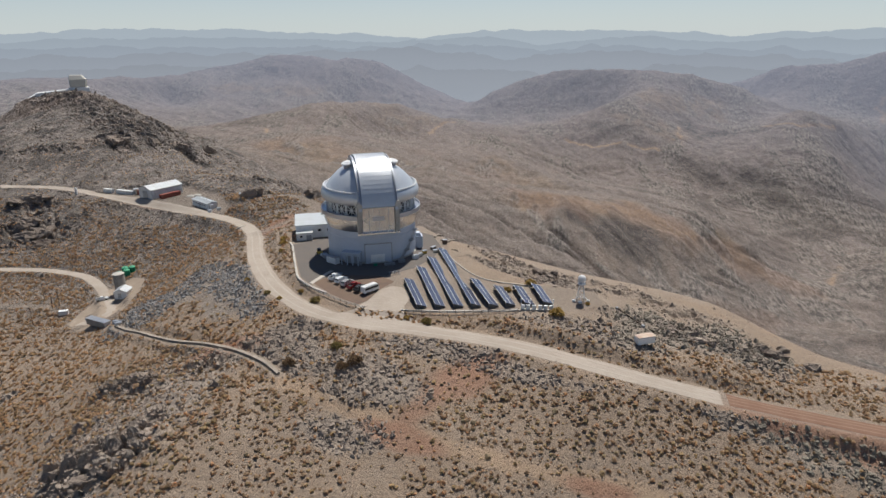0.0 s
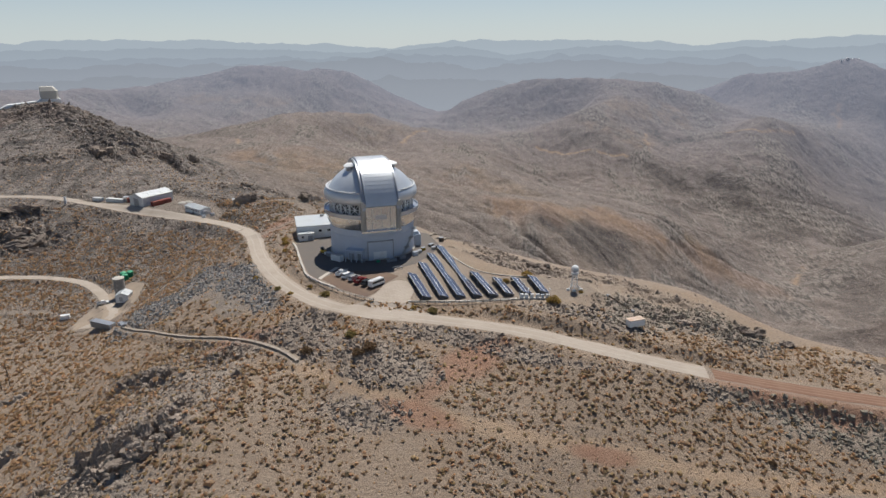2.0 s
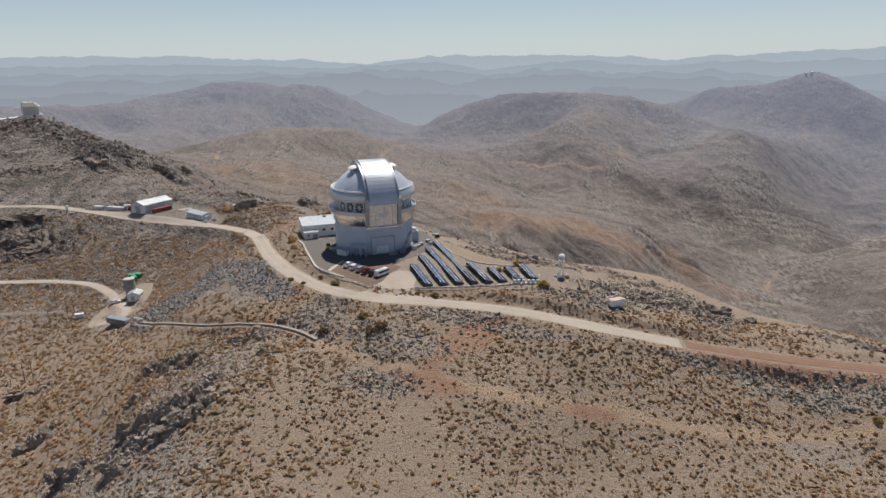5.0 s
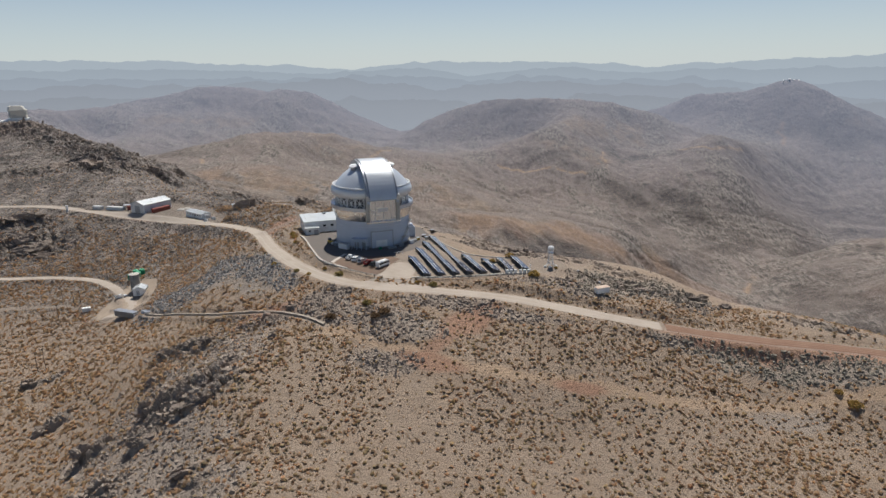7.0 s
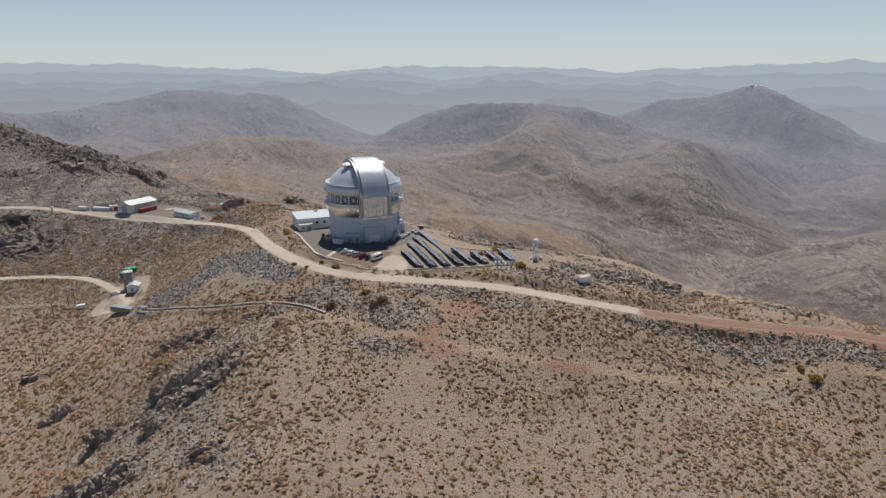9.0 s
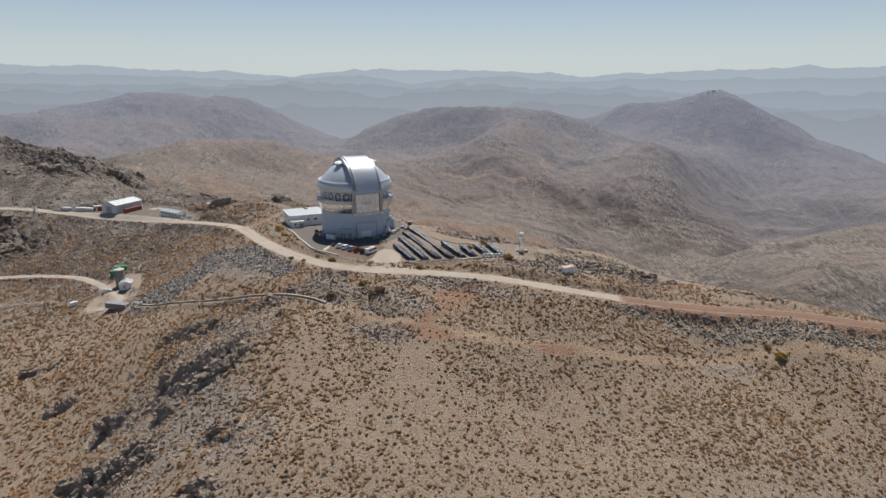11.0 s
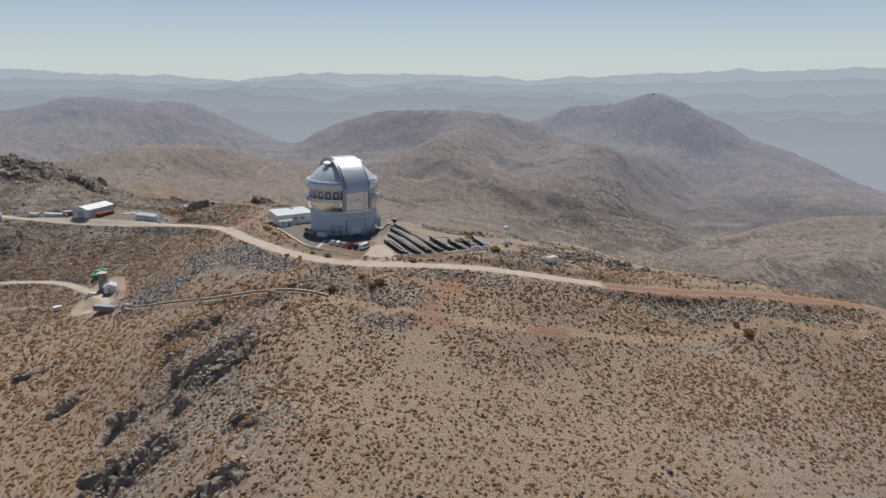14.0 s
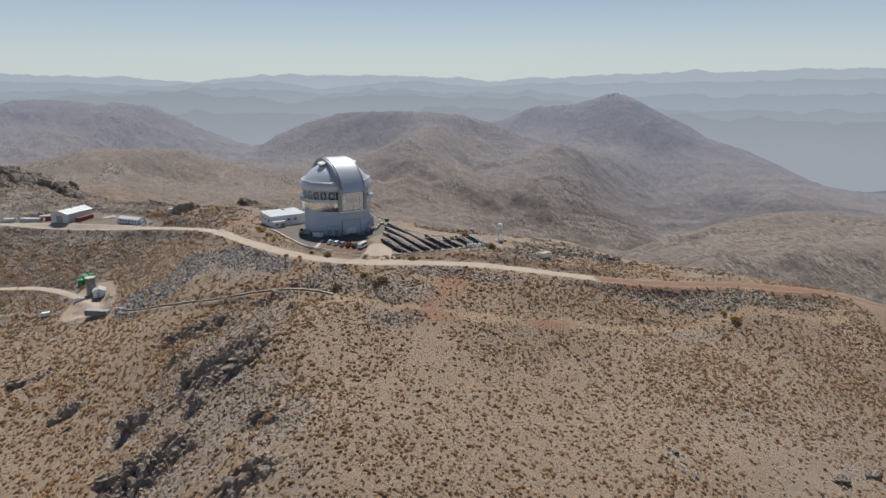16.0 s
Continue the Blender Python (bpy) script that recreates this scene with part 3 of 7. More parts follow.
RUBBLE = [(92, -46, 23, 12, -12), (114, -49, 19, 11, -20), (-30, -42, 12, 6, -50), (-140, 100, 40, 7, -27), (50, -16, 26, 4, -38), (66, -24, 16, 5, -20), (-44, -24, 12, 8, -50), (-47, -17, 30, 9, -52), (-66, -2, 20, 14, -40), (4, -74, 22, 7, -8), (16, -80, 16, 8, 0), (52, -72, 22, 3.5, -12), (80, -54, 18, 7, -12),
          (152, -91, 50, 7, -10), (114, -81, 26, 4, -8), (12, -93, 14, 6, 0), (96, -50, 16, 8, -10), (30, -66, 22, 4, -3), (-10, -60, 14, 5, 10), (-150, 104, 50, 9, -24), (70, -52, 22, 5, -6), (-20, -66, 16, 6, 0),
          (-88, -10, 20, 16, -20), (-6, -66, 8, 4, 0)]
RED = [(38, -76, 14, 7, 40), (118, -77, 24, 5, -8), (165, -87, 50, 6.5, -10), (-50, 42, 16, 9, 60), (-30, -62, 16, 6, 0), (-150, 113, 40, 4, -27),
       (25, -93, 14, 4, -15), (70, -100, 10, 3, -5)]


def crag(x, y):
    out = np.zeros(np.shape(x))
    for cx, cy, a, b, turn, much in CRAGS:
        out = np.maximum(out, much * smooth(0, 0.7, ellipse(x, y, cx, cy, a * 1.25, b * 1.25, turn)))
    return out


# grey gravel and broken stone among the crags of the spur
STONY = [(-44, -22, 30, 7, -52, 0.9), (-140, 100, 45, 7, -27, 0.7), (-58, -92, 44, 20, 25, 0.75), (-56, -126, 34, 22, 25, 0.7), (-28, -138, 15, 9, 20, 0.7), (-45, -66, 30, 11, -22, 0.6), (-66, -12, 30, 9, -28, 0.8), (-44, -34, 18, 7, -45, 0.9),
         (130, -106, 14, 5, -5, 0.6), (84, -166, 5, 9, 0, 0.6), (140, -174, 12, 4, 10, 0.7)]


def gravelly(x, y):
    out = np.zeros(np.shape(x))
    for cx, cy, a, b, turn, much in STONY:
        out = np.maximum(out, much * smooth(0, 0.5, ellipse(x, y, cx, cy, a, b, turn) + 0.35 * fractal(x, y, 14, 4, 55)))
    return out


def rubble(x, y):
    out = np.zeros(np.shape(x))
    for cx, cy, a, b, turn in RUBBLE:
        out = np.maximum(out, smooth(0, 0.45, ellipse(x, y, cx, cy, a, b, turn) + 0.25 * fractal(x, y, 9, 2, 50)))
    return out


def red_soil(x, y):
    out = np.zeros(np.shape(x))
    for cx, cy, a, b, turn in RED:
        out = np.maximum(out, smooth(-0.05, 0.5, ellipse(x, y, cx, cy, a, b, turn) + 0.3 * fractal(x, y, 12, 3, 60)))
    for line, width in ((RED_SPUR, 3.0),):
        d, _ = off_line(x, y, line)
        out = np.maximum(out, 0.7 * (1 - smooth(0.4, 1.3, d / width + 0.7 * fractal(x, y, 7, 3, 66))))
    return out


def trodden(x, y):
    """The pale foot track, and the dirt tracks across the far hills."""
    d, _ = off_line(x, y, FOOT_TRACK)
    out = 0.9 * (1 - smooth(0.4, 1.3, d / 2.3 + 0.6 * fractal(x, y, 7, 3, 66)))
    d, _ = off_line(x, y, ROAD_CUT)
    out = np.maximum(out, 0.85 * (1 - smooth(0.5, 1.2, d / 3.6 + 0.5 * fractal(x, y, 9, 3, 68))))
    for line in FAR_TRACKS:
        d, _ = off_line(x, y, line)
        out = np.maximum(out, 0.85 * (1 - smooth(4.0, 12.0, d)))
    return out


def cleared(x, y):
    """One on roads, yards and platforms, zero on open ground."""
    out = 1 - smooth(-1.0, 1.2, inside(x, y, PLATFORM))
    out = np.maximum(out, 1 - smooth(-2, 2, inside(x, y, YARD)))
    out = np.maximum(out, 1 - smooth(-2, 2, inside(x, y, LOW_YARD)))
    for way in WAYS:
        d, _ = way.level(x, y)
        out = np.maximum(out, 1 - smooth(way.width / 2 - 0.8, way.width / 2 + 1.4, d))
    return out


# broken steps in the rock, from west to east, and how high they stand
CLIFFS = [((-58, -98), (-47, -102), 2.6), ((-47, -101), (-37, -97), 2.2), ((-82, -126), (-70, -127), 2.0), ((-66, -128), (-58, -126), 1.6), ((-79, -102), (-73, -102), 1.6), ((-68, -63), (-58, -66), 1.2), ((-42, -154), (-36, -153), 1.4),
          ((-36, -133), (-30, -136), 1.0), ((-45, -107), (-38, -106), 1.0), ((-110, -73), (-104, -72), 1.0)]


def cliffs(x, y):
    """Ledges that rise behind their broken edges and run out uphill."""
    out = np.zeros(np.shape(x))
    ragged = 2.2 * fractal(x, y, 6, 4, 57, False, 0.6)
    for (ax, ay), (bx, by), tall in CLIFFS:
        long = math.hypot(bx - ax, by - ay)
        ex, ey = (bx - ax) / long, (by - ay) / long
        u, v = (x - ax) * ex + (y - ay) * ey, -(x - ax) * ey + (y - ay) * ex + ragged
        ends = smooth(-2, 2.5, u) * (1 - smooth(long - 2.5, long + 2, u))
        out = np.maximum(out, tall * (1 + 0.25 * ragged) * ends * smooth(-0.3, 0.5, v) * (1 - smooth(2.0, 9.0, v)))
    return out


def blocks(x, y, rocks):
    """Jointed rock: tilted blocks of two sizes with clefts between them, where there is rock at all."""
    out = np.zeros(np.shape(x))
    some = rocks > 0.02
    if not np.any(some):
        return out
    px, py = np.asarray(x)[some], np.asarray(y)[some]
    # the joints run north-east, so the blocks are long that way
    u, v = (px * 0.80 + py * 0.60) * 0.55, -px * 0.60 + py * 0.80
    u, v = u + 1.1 * fractal(px, py, 5, 2, 33), v + 1.1 * fractal(px, py, 5, 2, 36)
    total = 0
    for size, tall, seed in ((5.5, 1.9, 501), (2.0, 1.1, 511)):
        one, two, luck, dx, dy = cells(u, v, size, seed)
        tilt = (luck * 7 % 1 - 0.5) * dx + (luck * 13 % 1 - 0.7) * dy
        total = total + tall * (luck - 0.55) + 0.55 * tall * tilt - 0.95 * tall * (1 - smooth(0.0, 0.18, two - one))
    out[some] = total
    return out


def height(x, y):
    """The finished ground."""
    x, y = np.asarray(x, float), np.asarray(y, float)
    z = land(x, y)
    d = np.hypot(x + 10, y + 20)
    close = 1 - smooth(300, 700, d)
    far = smooth(430, 800, d)
    rough = 0.35 * fractal(x, y, 14, 4, 1) + 0.9 * fractal(x, y, 46, 2, 9)
    rocks = crag(x, y)
    boost = 1 + 1.3 * smooth(190, 380, d)
    ledges = (1.2 + 0.35 * smooth(-10, -30, x) * smooth(0, -40, y)) * rocks * boost * (0.6 + 1.5 * fractal(x / boost, y / boost, 12, 5, 20, True, 0.66) + blocks(x / boost, y / boost, rocks)) * (1 - smooth(900, 1300, d))
    rough = rough + 0.5 * rubble(x, y) * fractal(x, y, 4, 2, 30, True)
    slopes = wild(x, y) + at_grid(cut, x, y)
    hill = smooth(260, 420, np.hypot(x, y)) * (1 - far) * 8 * fractal(x, y, 60, 5, 70, True, 0.55)
    flat = cleared(x, y)
    z = z + (rough * close + hill + ledges + cliffs(x, y)) * (1 - flat) + far * slopes
    for way in WAYS:
        dist, level = way.level(x, y)
        u = 1 - smooth(way.width / 2 + 0.6, way.width / 2 + way.shoulder, dist)
        z = z * (1 - u) + level * u
    # the platform slopes gently from the building to the panels
    p = 1 - smooth(0.0, 3.5, inside(x, y, PLATFORM))
    level = -2.0 * smooth(-24, -46, y) * smooth(4, 22, x) - 1.2 * smooth(-30, -50, y) * (1 - smooth(4, 22, x))
    z = z * (1 - p) + level * p
    p = 1 - smooth(-1.0, 5.0, inside(x, y, YARD))
    return z * (1 - p) + p * (-15.5 + 0.036 * (x + 157))

# ---- building tools ----
class Geo:
    """Vertices and faces of one part, gathered from simple shaped pieces."""

    def __init__(self):
        self.v, self.f = [], []

    def add(self, verts, faces, m=None):
        k = len(self.v)
        self.v += [tuple(m @ Vector(v)) for v in verts] if m else [tuple(v) for v in verts]
        self.f += [tuple(i + k for i in face) for face in faces]
        return self

    def box(self, cx, cy, cz, sx, sy, sz, rz=0.0, edge=0.0, m=None, taper=1.0):
        """A box by its middle and size, turned about z, with chamfered upright and top edges; taper narrows its top."""
        if edge <= 0:
            ring = [(-1, -1), (1, -1), (1, 1), (-1, 1)]
            verts = [(x * sx / 2, y * sy / 2, -sz / 2) for x, y in ring] + [(x * sx / 2 * taper, y * sy / 2 * taper, sz / 2) for x, y in ring]
            faces = [(3, 2, 1, 0), (4, 5, 6, 7)] + [(i, (i + 1) % 4, 4 + (i + 1) % 4, 4 + i) for i in range(4)]
        else:
            def ring(gx, gy, z, e):
                x, y = gx / 2, gy / 2
                return [(-x + e, -y, z), (x - e, -y, z), (x, -y + e, z), (x, y - e, z), (x - e, y, z), (-x + e, y, z), (-x, y - e, z), (-x, -y + e, z)]
            verts = ring(sx, sy, -sz / 2, edge) + ring(sx * taper, sy * taper, sz / 2 - edge, edge) + ring(sx * taper - 2 * edge, sy * taper - 2 * edge, sz / 2, edge * 0.5)
            faces = [tuple(range(7, -1, -1)), tuple(range(16, 24))]
            faces += [(8 * k + i, 8 * k + (i + 1) % 8, 8 * k + 8 + (i + 1) % 8, 8 * k + 8 + i) for k in range(2) for i in range(8)]
        turn = Matrix.Translation((cx, cy, cz)) @ Matrix.Rotation(radians(rz), 4, "Z")
        return self.add(verts, faces, m @ turn if m else turn)

    def lathe(self, profile, count=96, a0=0.0, a1=360.0, m=None, cap=False):
        """A profile of (radius, z) swept about z from angle a0 to a1 (degrees from -y towards +x)."""
        full = a1 - a0 >= 359.9
        cols = count if full else count + 1
        verts = []
        for i in range(cols):
            a = radians(a0 + (a1 - a0) * i / count)
            verts += [(r * math.sin(a), -r * math.cos(a), z) for r, z in profile]
        n, faces = len(profile), []
        for i in range(count):
            j = (i + 1) % cols
            faces += [(i * n + k, j * n + k, j * n + k + 1, i * n + k + 1) for k in range(n - 1)]
        if cap:
            faces += [tuple(i * n for i in range(cols))[::-1], tuple(i * n + n - 1 for i in range(cols))]
        return self.add(verts, faces, m)

    def rod(self, a, b, r, sides=6, r2=None):
        """A round bar from a to b."""
        a, b = Vector(a), Vector(b)
        q = (b - a).to_track_quat("Z", "Y").to_matrix()
        r2 = r if r2 is None else r2
        verts = []
        for p, radius in ((a, r), (b, r2)):
            verts += [p + q @ Vector((radius * math.cos(2 * math.pi * i / sides), radius * math.sin(2 * math.pi * i / sides), 0)) for i in range(sides)]
        faces = [(i, (i + 1) % sides, sides + (i + 1) % sides, sides + i) for i in range(sides)]
        faces += [tuple(range(sides - 1, -1, -1)), tuple(range(sides, 2 * sides))]
        return self.add(verts, faces)

    def bar(self, a, b, w, h, up=(0, 0, 1)):
        """A square bar from a to b, w wide and h deep."""
        a, b, up = Vector(a), Vector(b), Vector(up)
        ahead = (b - a).normalized()
        side = ahead.cross(up).normalized()
        top = side.cross(ahead)
        verts = [p + side * (sx * w / 2) + top * (sy * h / 2) for p in (a, b) for sx, sy in ((-1, -1), (1, -1), (1, 1), (-1, 1))]
        return self.add(verts, [(3, 2, 1, 0), (4, 5, 6, 7)] + [(i, (i + 1) % 4, 4 + (i + 1) % 4, 4 + i) for i in range(4)])

    def prism(self, outline, y0, y1, m=None):
        """An outline in x and z, drawn out along y."""
        n = len(outline)
        verts = [(x, y0, z) for x, z in outline] + [(x, y1, z) for x, z in outline]
        faces = [tuple(range(n)), tuple(range(2 * n - 1, n - 1, -1))] + [(i, n + i, n + (i + 1) % n, (i + 1) % n) for i in range(n)]
        return self.add(verts, faces, m)

    def sphere(self, cx, cy, cz, r, rings=8, sides=14, low=-90.0, squash=1.0):
        profile = [(r * math.cos(radians(low + (90 - low) * k / rings)), squash * r * math.sin(radians(low + (90 - low) * k / rings))) for k in range(rings + 1)]
        return self.lathe(profile, sides, m=Matrix.Translation((cx, cy, cz)))

    def mesh(self, name, material, round_over=0.0):
        me = bpy.data.meshes.new(name)
        me.from_pydata(self.v, [], self.f)
        if material:
            me.materials.append(material)
        bm = bmesh.new()
        bm.from_mesh(me)
        bmesh.ops.remove_doubles(bm, verts=bm.verts, dist=1e-4)
        bmesh.ops.recalc_face_normals(bm, faces=bm.faces)
        if round_over:
            for e in bm.edges:
                e.smooth = e.calc_face_angle(3.0) < radians(round_over)
            for f in bm.faces:
                f.smooth = True
        bm.to_mesh(me)
        bm.free()
        return me


def part(name, geo, material, parent, label="", round_over=0.0):
    """One mesh object under a thing or a part of it."""
    ob = new(name, geo.mesh(name, material, round_over))
    ob.parent = parent
    return tagged(ob, label)


def thing(name, label, category, m=None, group="", kind=""):
    """A top-level thing: an Empty at its base."""
    ob = new(name)
    ob.empty_display_size = 0.5
    if m:
        ob.matrix_world = m
    return tagged(ob, label, category, group, kind)


def solid(name, geo, material, label, category, m=None, group="", kind="", round_over=0.0):
    """A top-level thing of one mesh."""
    ob = new(name, geo.mesh(name, material, round_over))
    if m:
        ob.matrix_world = m
    return tagged(ob, label, category, group, kind)


def raw_mesh(name, verts, faces, material, smooth_shade=False):
    """A large mesh from arrays; the faces all have as many corners."""
    verts, faces = np.asarray(verts, np.float32), np.asarray(faces, np.int32)
    me = bpy.data.meshes.new(name)
    k = faces.shape[1]
    me.vertices.add(len(verts))
    me.vertices.foreach_set("co", verts.ravel())
    me.loops.add(faces.size)
    me.loops.foreach_set("vertex_index", faces.ravel())
    me.polygons.add(len(faces))
    me.polygons.foreach_set("loop_start", np.arange(0, faces.size, k, dtype=np.int32))
    me.polygons.foreach_set("use_smooth", np.full(len(faces), smooth_shade))
    me.update(calc_edges=True)
    me.materials.append(material)
    return me


def on_ground(x, y, dz=0.0, rz=0.0):
    return pose(x, y, float(height(x, y)) + dz, 0, 0, rz)


# ---- the ground: one sheet from under the flight to the hills, and the far mountains behind it ----
MID = (8.0, -255.0)
front = np.radians(np.arange(-58, 58.01, 0.27))
rest = np.radians(np.arange(60, 300.1, 3.0))
turns = np.r_[front, rest]


def sheet(name, radii, material, lift=None):
    a, r = np.meshgrid(turns, radii)
    x, y = MID[0] + r * np.sin(a), MID[1] + r * np.cos(a)
    z = height(x, y)
    if lift is not None:
        z = z + lift(x, y)
    rows, cols = a.shape
    i, j = np.meshgrid(np.arange(rows - 1), np.arange(cols), indexing="ij")
    k = (j + 1) % cols
    faces = np.stack([i * cols + j, (i + 1) * cols + j, (i + 1) * cols + k, i * cols + k], -1).reshape(-1, 4)[:, ::-1]
    verts = np.stack([x, y, z], -1).reshape(-1, 3)
    return new(name, raw_mesh(name, verts, faces, material, True)), x.ravel(), y.ravel(), z.ravel()


near_radii = 0.1 + np.r_[0, 30, 60, np.exp(np.linspace(math.log(85), math.log(520), 520))]
far_radii = np.exp(np.linspace(math.log(520.1), math.log(2700), 410))
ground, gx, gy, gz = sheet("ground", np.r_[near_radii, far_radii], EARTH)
tagged(ground, "dry tan mountain slopes with grey rock and red cuts", "ground", kind="structure")


def lie(x, y):
    """How the far slopes lie: steepness, ribs (above zero) and gullies, all from the eroded land."""
    gy_, gx_ = np.gradient(eroded, CELL)
    wide = eroded
    for _ in range(10):
        wide = (np.roll(wide, 1, 0) + np.roll(wide, -1, 0) + np.roll(wide, 1, 1) + np.roll(wide, -1, 1)) / 4
    return at_grid(np.hypot(gx_, gy_), x, y), at_grid(eroded - wide, x, y), at_grid(streams, x, y)


def slope_cover(x, y):
    """Rock on steep ribs in clusters, dark lines in the gullies, golden grass in broad patches."""
    steep, ribs, water = lie(x, y)
    rock = np.maximum(far_crags(x, y), smooth(2.5, 7.0, ribs + 4 * fractal(x, y, 40, 3, 84)))
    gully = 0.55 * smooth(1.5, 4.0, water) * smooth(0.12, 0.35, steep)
    gold = smooth(-0.05, 0.35, fractal(x, y, 420, 4, 87) + 0.35 * fractal(x, y, 60, 3, 89))
    return rock, gully, gold


def streak(x, y, line, width, much, seed):
    """A ragged band of some cover along a line."""
    d, _ = off_line(x, y, line)
    return much * (1 - smooth(0.35, 1.25, d / width + 0.9 * fractal(x, y, width, 4, seed)))


# golden bands; those from y 3252 and 3582 paint sunlit slopes tan
GOLDEN = [([(130, 1400), (205, 1411), (332, 1508), (453, 1595), (533, 1554), (680, 1617), (808, 1609), (900, 1580)], 90, 0.95), ([(16, 1946), (97, 1914), (190, 1813)], 80, 0.6),
          ([(-560, 1610), (-454, 1525), (-351, 1421), (-330, 1642)], 120, 0.8), ([(769, 3252), (907, 3297), (1081, 3336), (1216, 3244)], 100, 0.8),
          ([(-560, 2940), (-520, 2800), (-400, 2900)], 110, 0.5), ([(640, 3040), (720, 2940), (860, 2850)], 90, 0.55), ([(-1644, 3582), (-1461, 3623), (-1231, 3653), (-1069, 3679)], 90, 0.7),
          ([(2340, 3387), (2440, 3333)], 70, 0.8), ([(1340, 2301), (1471, 2313), (1595, 2355)], 70, 0.35)]
CRAGGY = [([(240, 1345), (329, 1389), (410, 1430)], 75, 0.95), ([(581, 2281), (698, 2181), (818, 2188)], 60, 0.7), ([(1085, 2520), (1136, 2444), (1160, 2360)], 60, 1.0),
          ([(827, 2586), (865, 2526), (920, 2470)], 65, 0.8), ([(940, 3090), (968, 2916), (1049, 2991), (1125, 2955)], 40, 1.0), ([(432, 3844), (536, 3790), (615, 3699), (478, 3744)], 90, 0.8),
          ([(1132, 2199), (1150, 2125), (1228, 2150)], 75, 0.9), ([(60, 1800), (75, 1760)], 40, 0.9), ([(-1053, 2364), (-929, 2219)], 80, 0.7), ([(1369, 1702), (1437, 1696), (1500, 1723)], 30, 1.0),
          ([(506, 2936), (624, 2862)], 70, 0.6), ([(2240, 3298), (2329, 3227), (2468, 3209)], 80, 0.8), ([(-1651, 3732), (-1593, 3711)], 50, 1.0)]


def paint_ground(ob, x, y, z):
    """Lays the kinds of ground and a haze tint by distance over a sheet, and tells where it is rock."""
    away_from = np.hypot(x + 10, y + 20)
    distant = smooth(330, 620, away_from)
    rock, gully, gold = slope_cover(x, y)
    rocky = np.maximum(np.maximum(np.maximum(crag(x, y), 0.95 * gravelly(x, y)), 0.55 * rubble(x, y)), distant * 0.8 * rock)
    stony = smooth(0, 0.3, ellipse(x, y, -330, 350, 480, 200, 130))
    rocky = np.maximum(rocky, stony * (0.62 + 0.38 * smooth(-0.2, 0.3, fractal(x, y, 35, 4, 86))))
    rocky = np.maximum(rocky, smooth(0, 0.4, ellipse(x, y, 1780, 1600, 700, 330, 15)) * (0.30 + 0.4 * smooth(-0.2, 0.3, fractal(x, y, 120, 4, 88))))
    rocky = np.maximum(rocky, 0.28 * smooth(0.05, 0.5, fractal(x, y, 40, 4, 85)) * (1 - distant))
    ruddy = np.maximum(red_soil(x, y), 0.22 * distant * smooth(0.15, 0.5, fractal(x, y, 300, 5, 95)) * smooth(2600, 1400, away_from))
    # the grass thins out with the distance down into the valleys
    gold = gold * (0.08 + 0.32 * smooth(2400, 900, away_from)) * smooth(-620, -380, z) * (1 - stony)
    for k, (line, width, much) in enumerate(GOLDEN):
        gold = np.maximum(gold, streak(x, y, line, width, much, 970 + k))
    ruddy = np.maximum(ruddy, 0.28 * streak(x, y, GOLDEN[0][0], 80, 1.0, 990))
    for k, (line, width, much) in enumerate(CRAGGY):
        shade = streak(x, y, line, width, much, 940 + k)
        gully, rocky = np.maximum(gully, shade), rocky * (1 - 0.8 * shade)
    bare = 1 - cleared(x, y)
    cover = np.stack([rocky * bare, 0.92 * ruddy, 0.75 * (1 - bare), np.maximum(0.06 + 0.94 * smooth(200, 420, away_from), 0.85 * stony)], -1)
    # tone alpha greys the slopes with distance, painting haze into their colour
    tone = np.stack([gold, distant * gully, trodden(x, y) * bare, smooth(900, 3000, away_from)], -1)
    for name, values in (("cover", cover), ("tone", tone)):
        layer = ob.data.color_attributes.new(name, "FLOAT_COLOR", "POINT")
        layer.data.foreach_set("color", values.astype(np.float32).ravel())
    return rocky


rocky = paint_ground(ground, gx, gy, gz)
# broken rock has hard faces
corner = np.empty(len(ground.data.loops), np.int32)
ground.data.loops.foreach_get("vertex_index", corner)
ground.data.polygons.foreach_set("use_smooth", crag(gx, gy)[corner.reshape(-1, 4)[:, 0]] < 0.3)


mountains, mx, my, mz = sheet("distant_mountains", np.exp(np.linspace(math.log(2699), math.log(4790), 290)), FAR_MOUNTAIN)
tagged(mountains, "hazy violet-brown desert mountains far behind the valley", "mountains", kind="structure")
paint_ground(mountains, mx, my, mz)


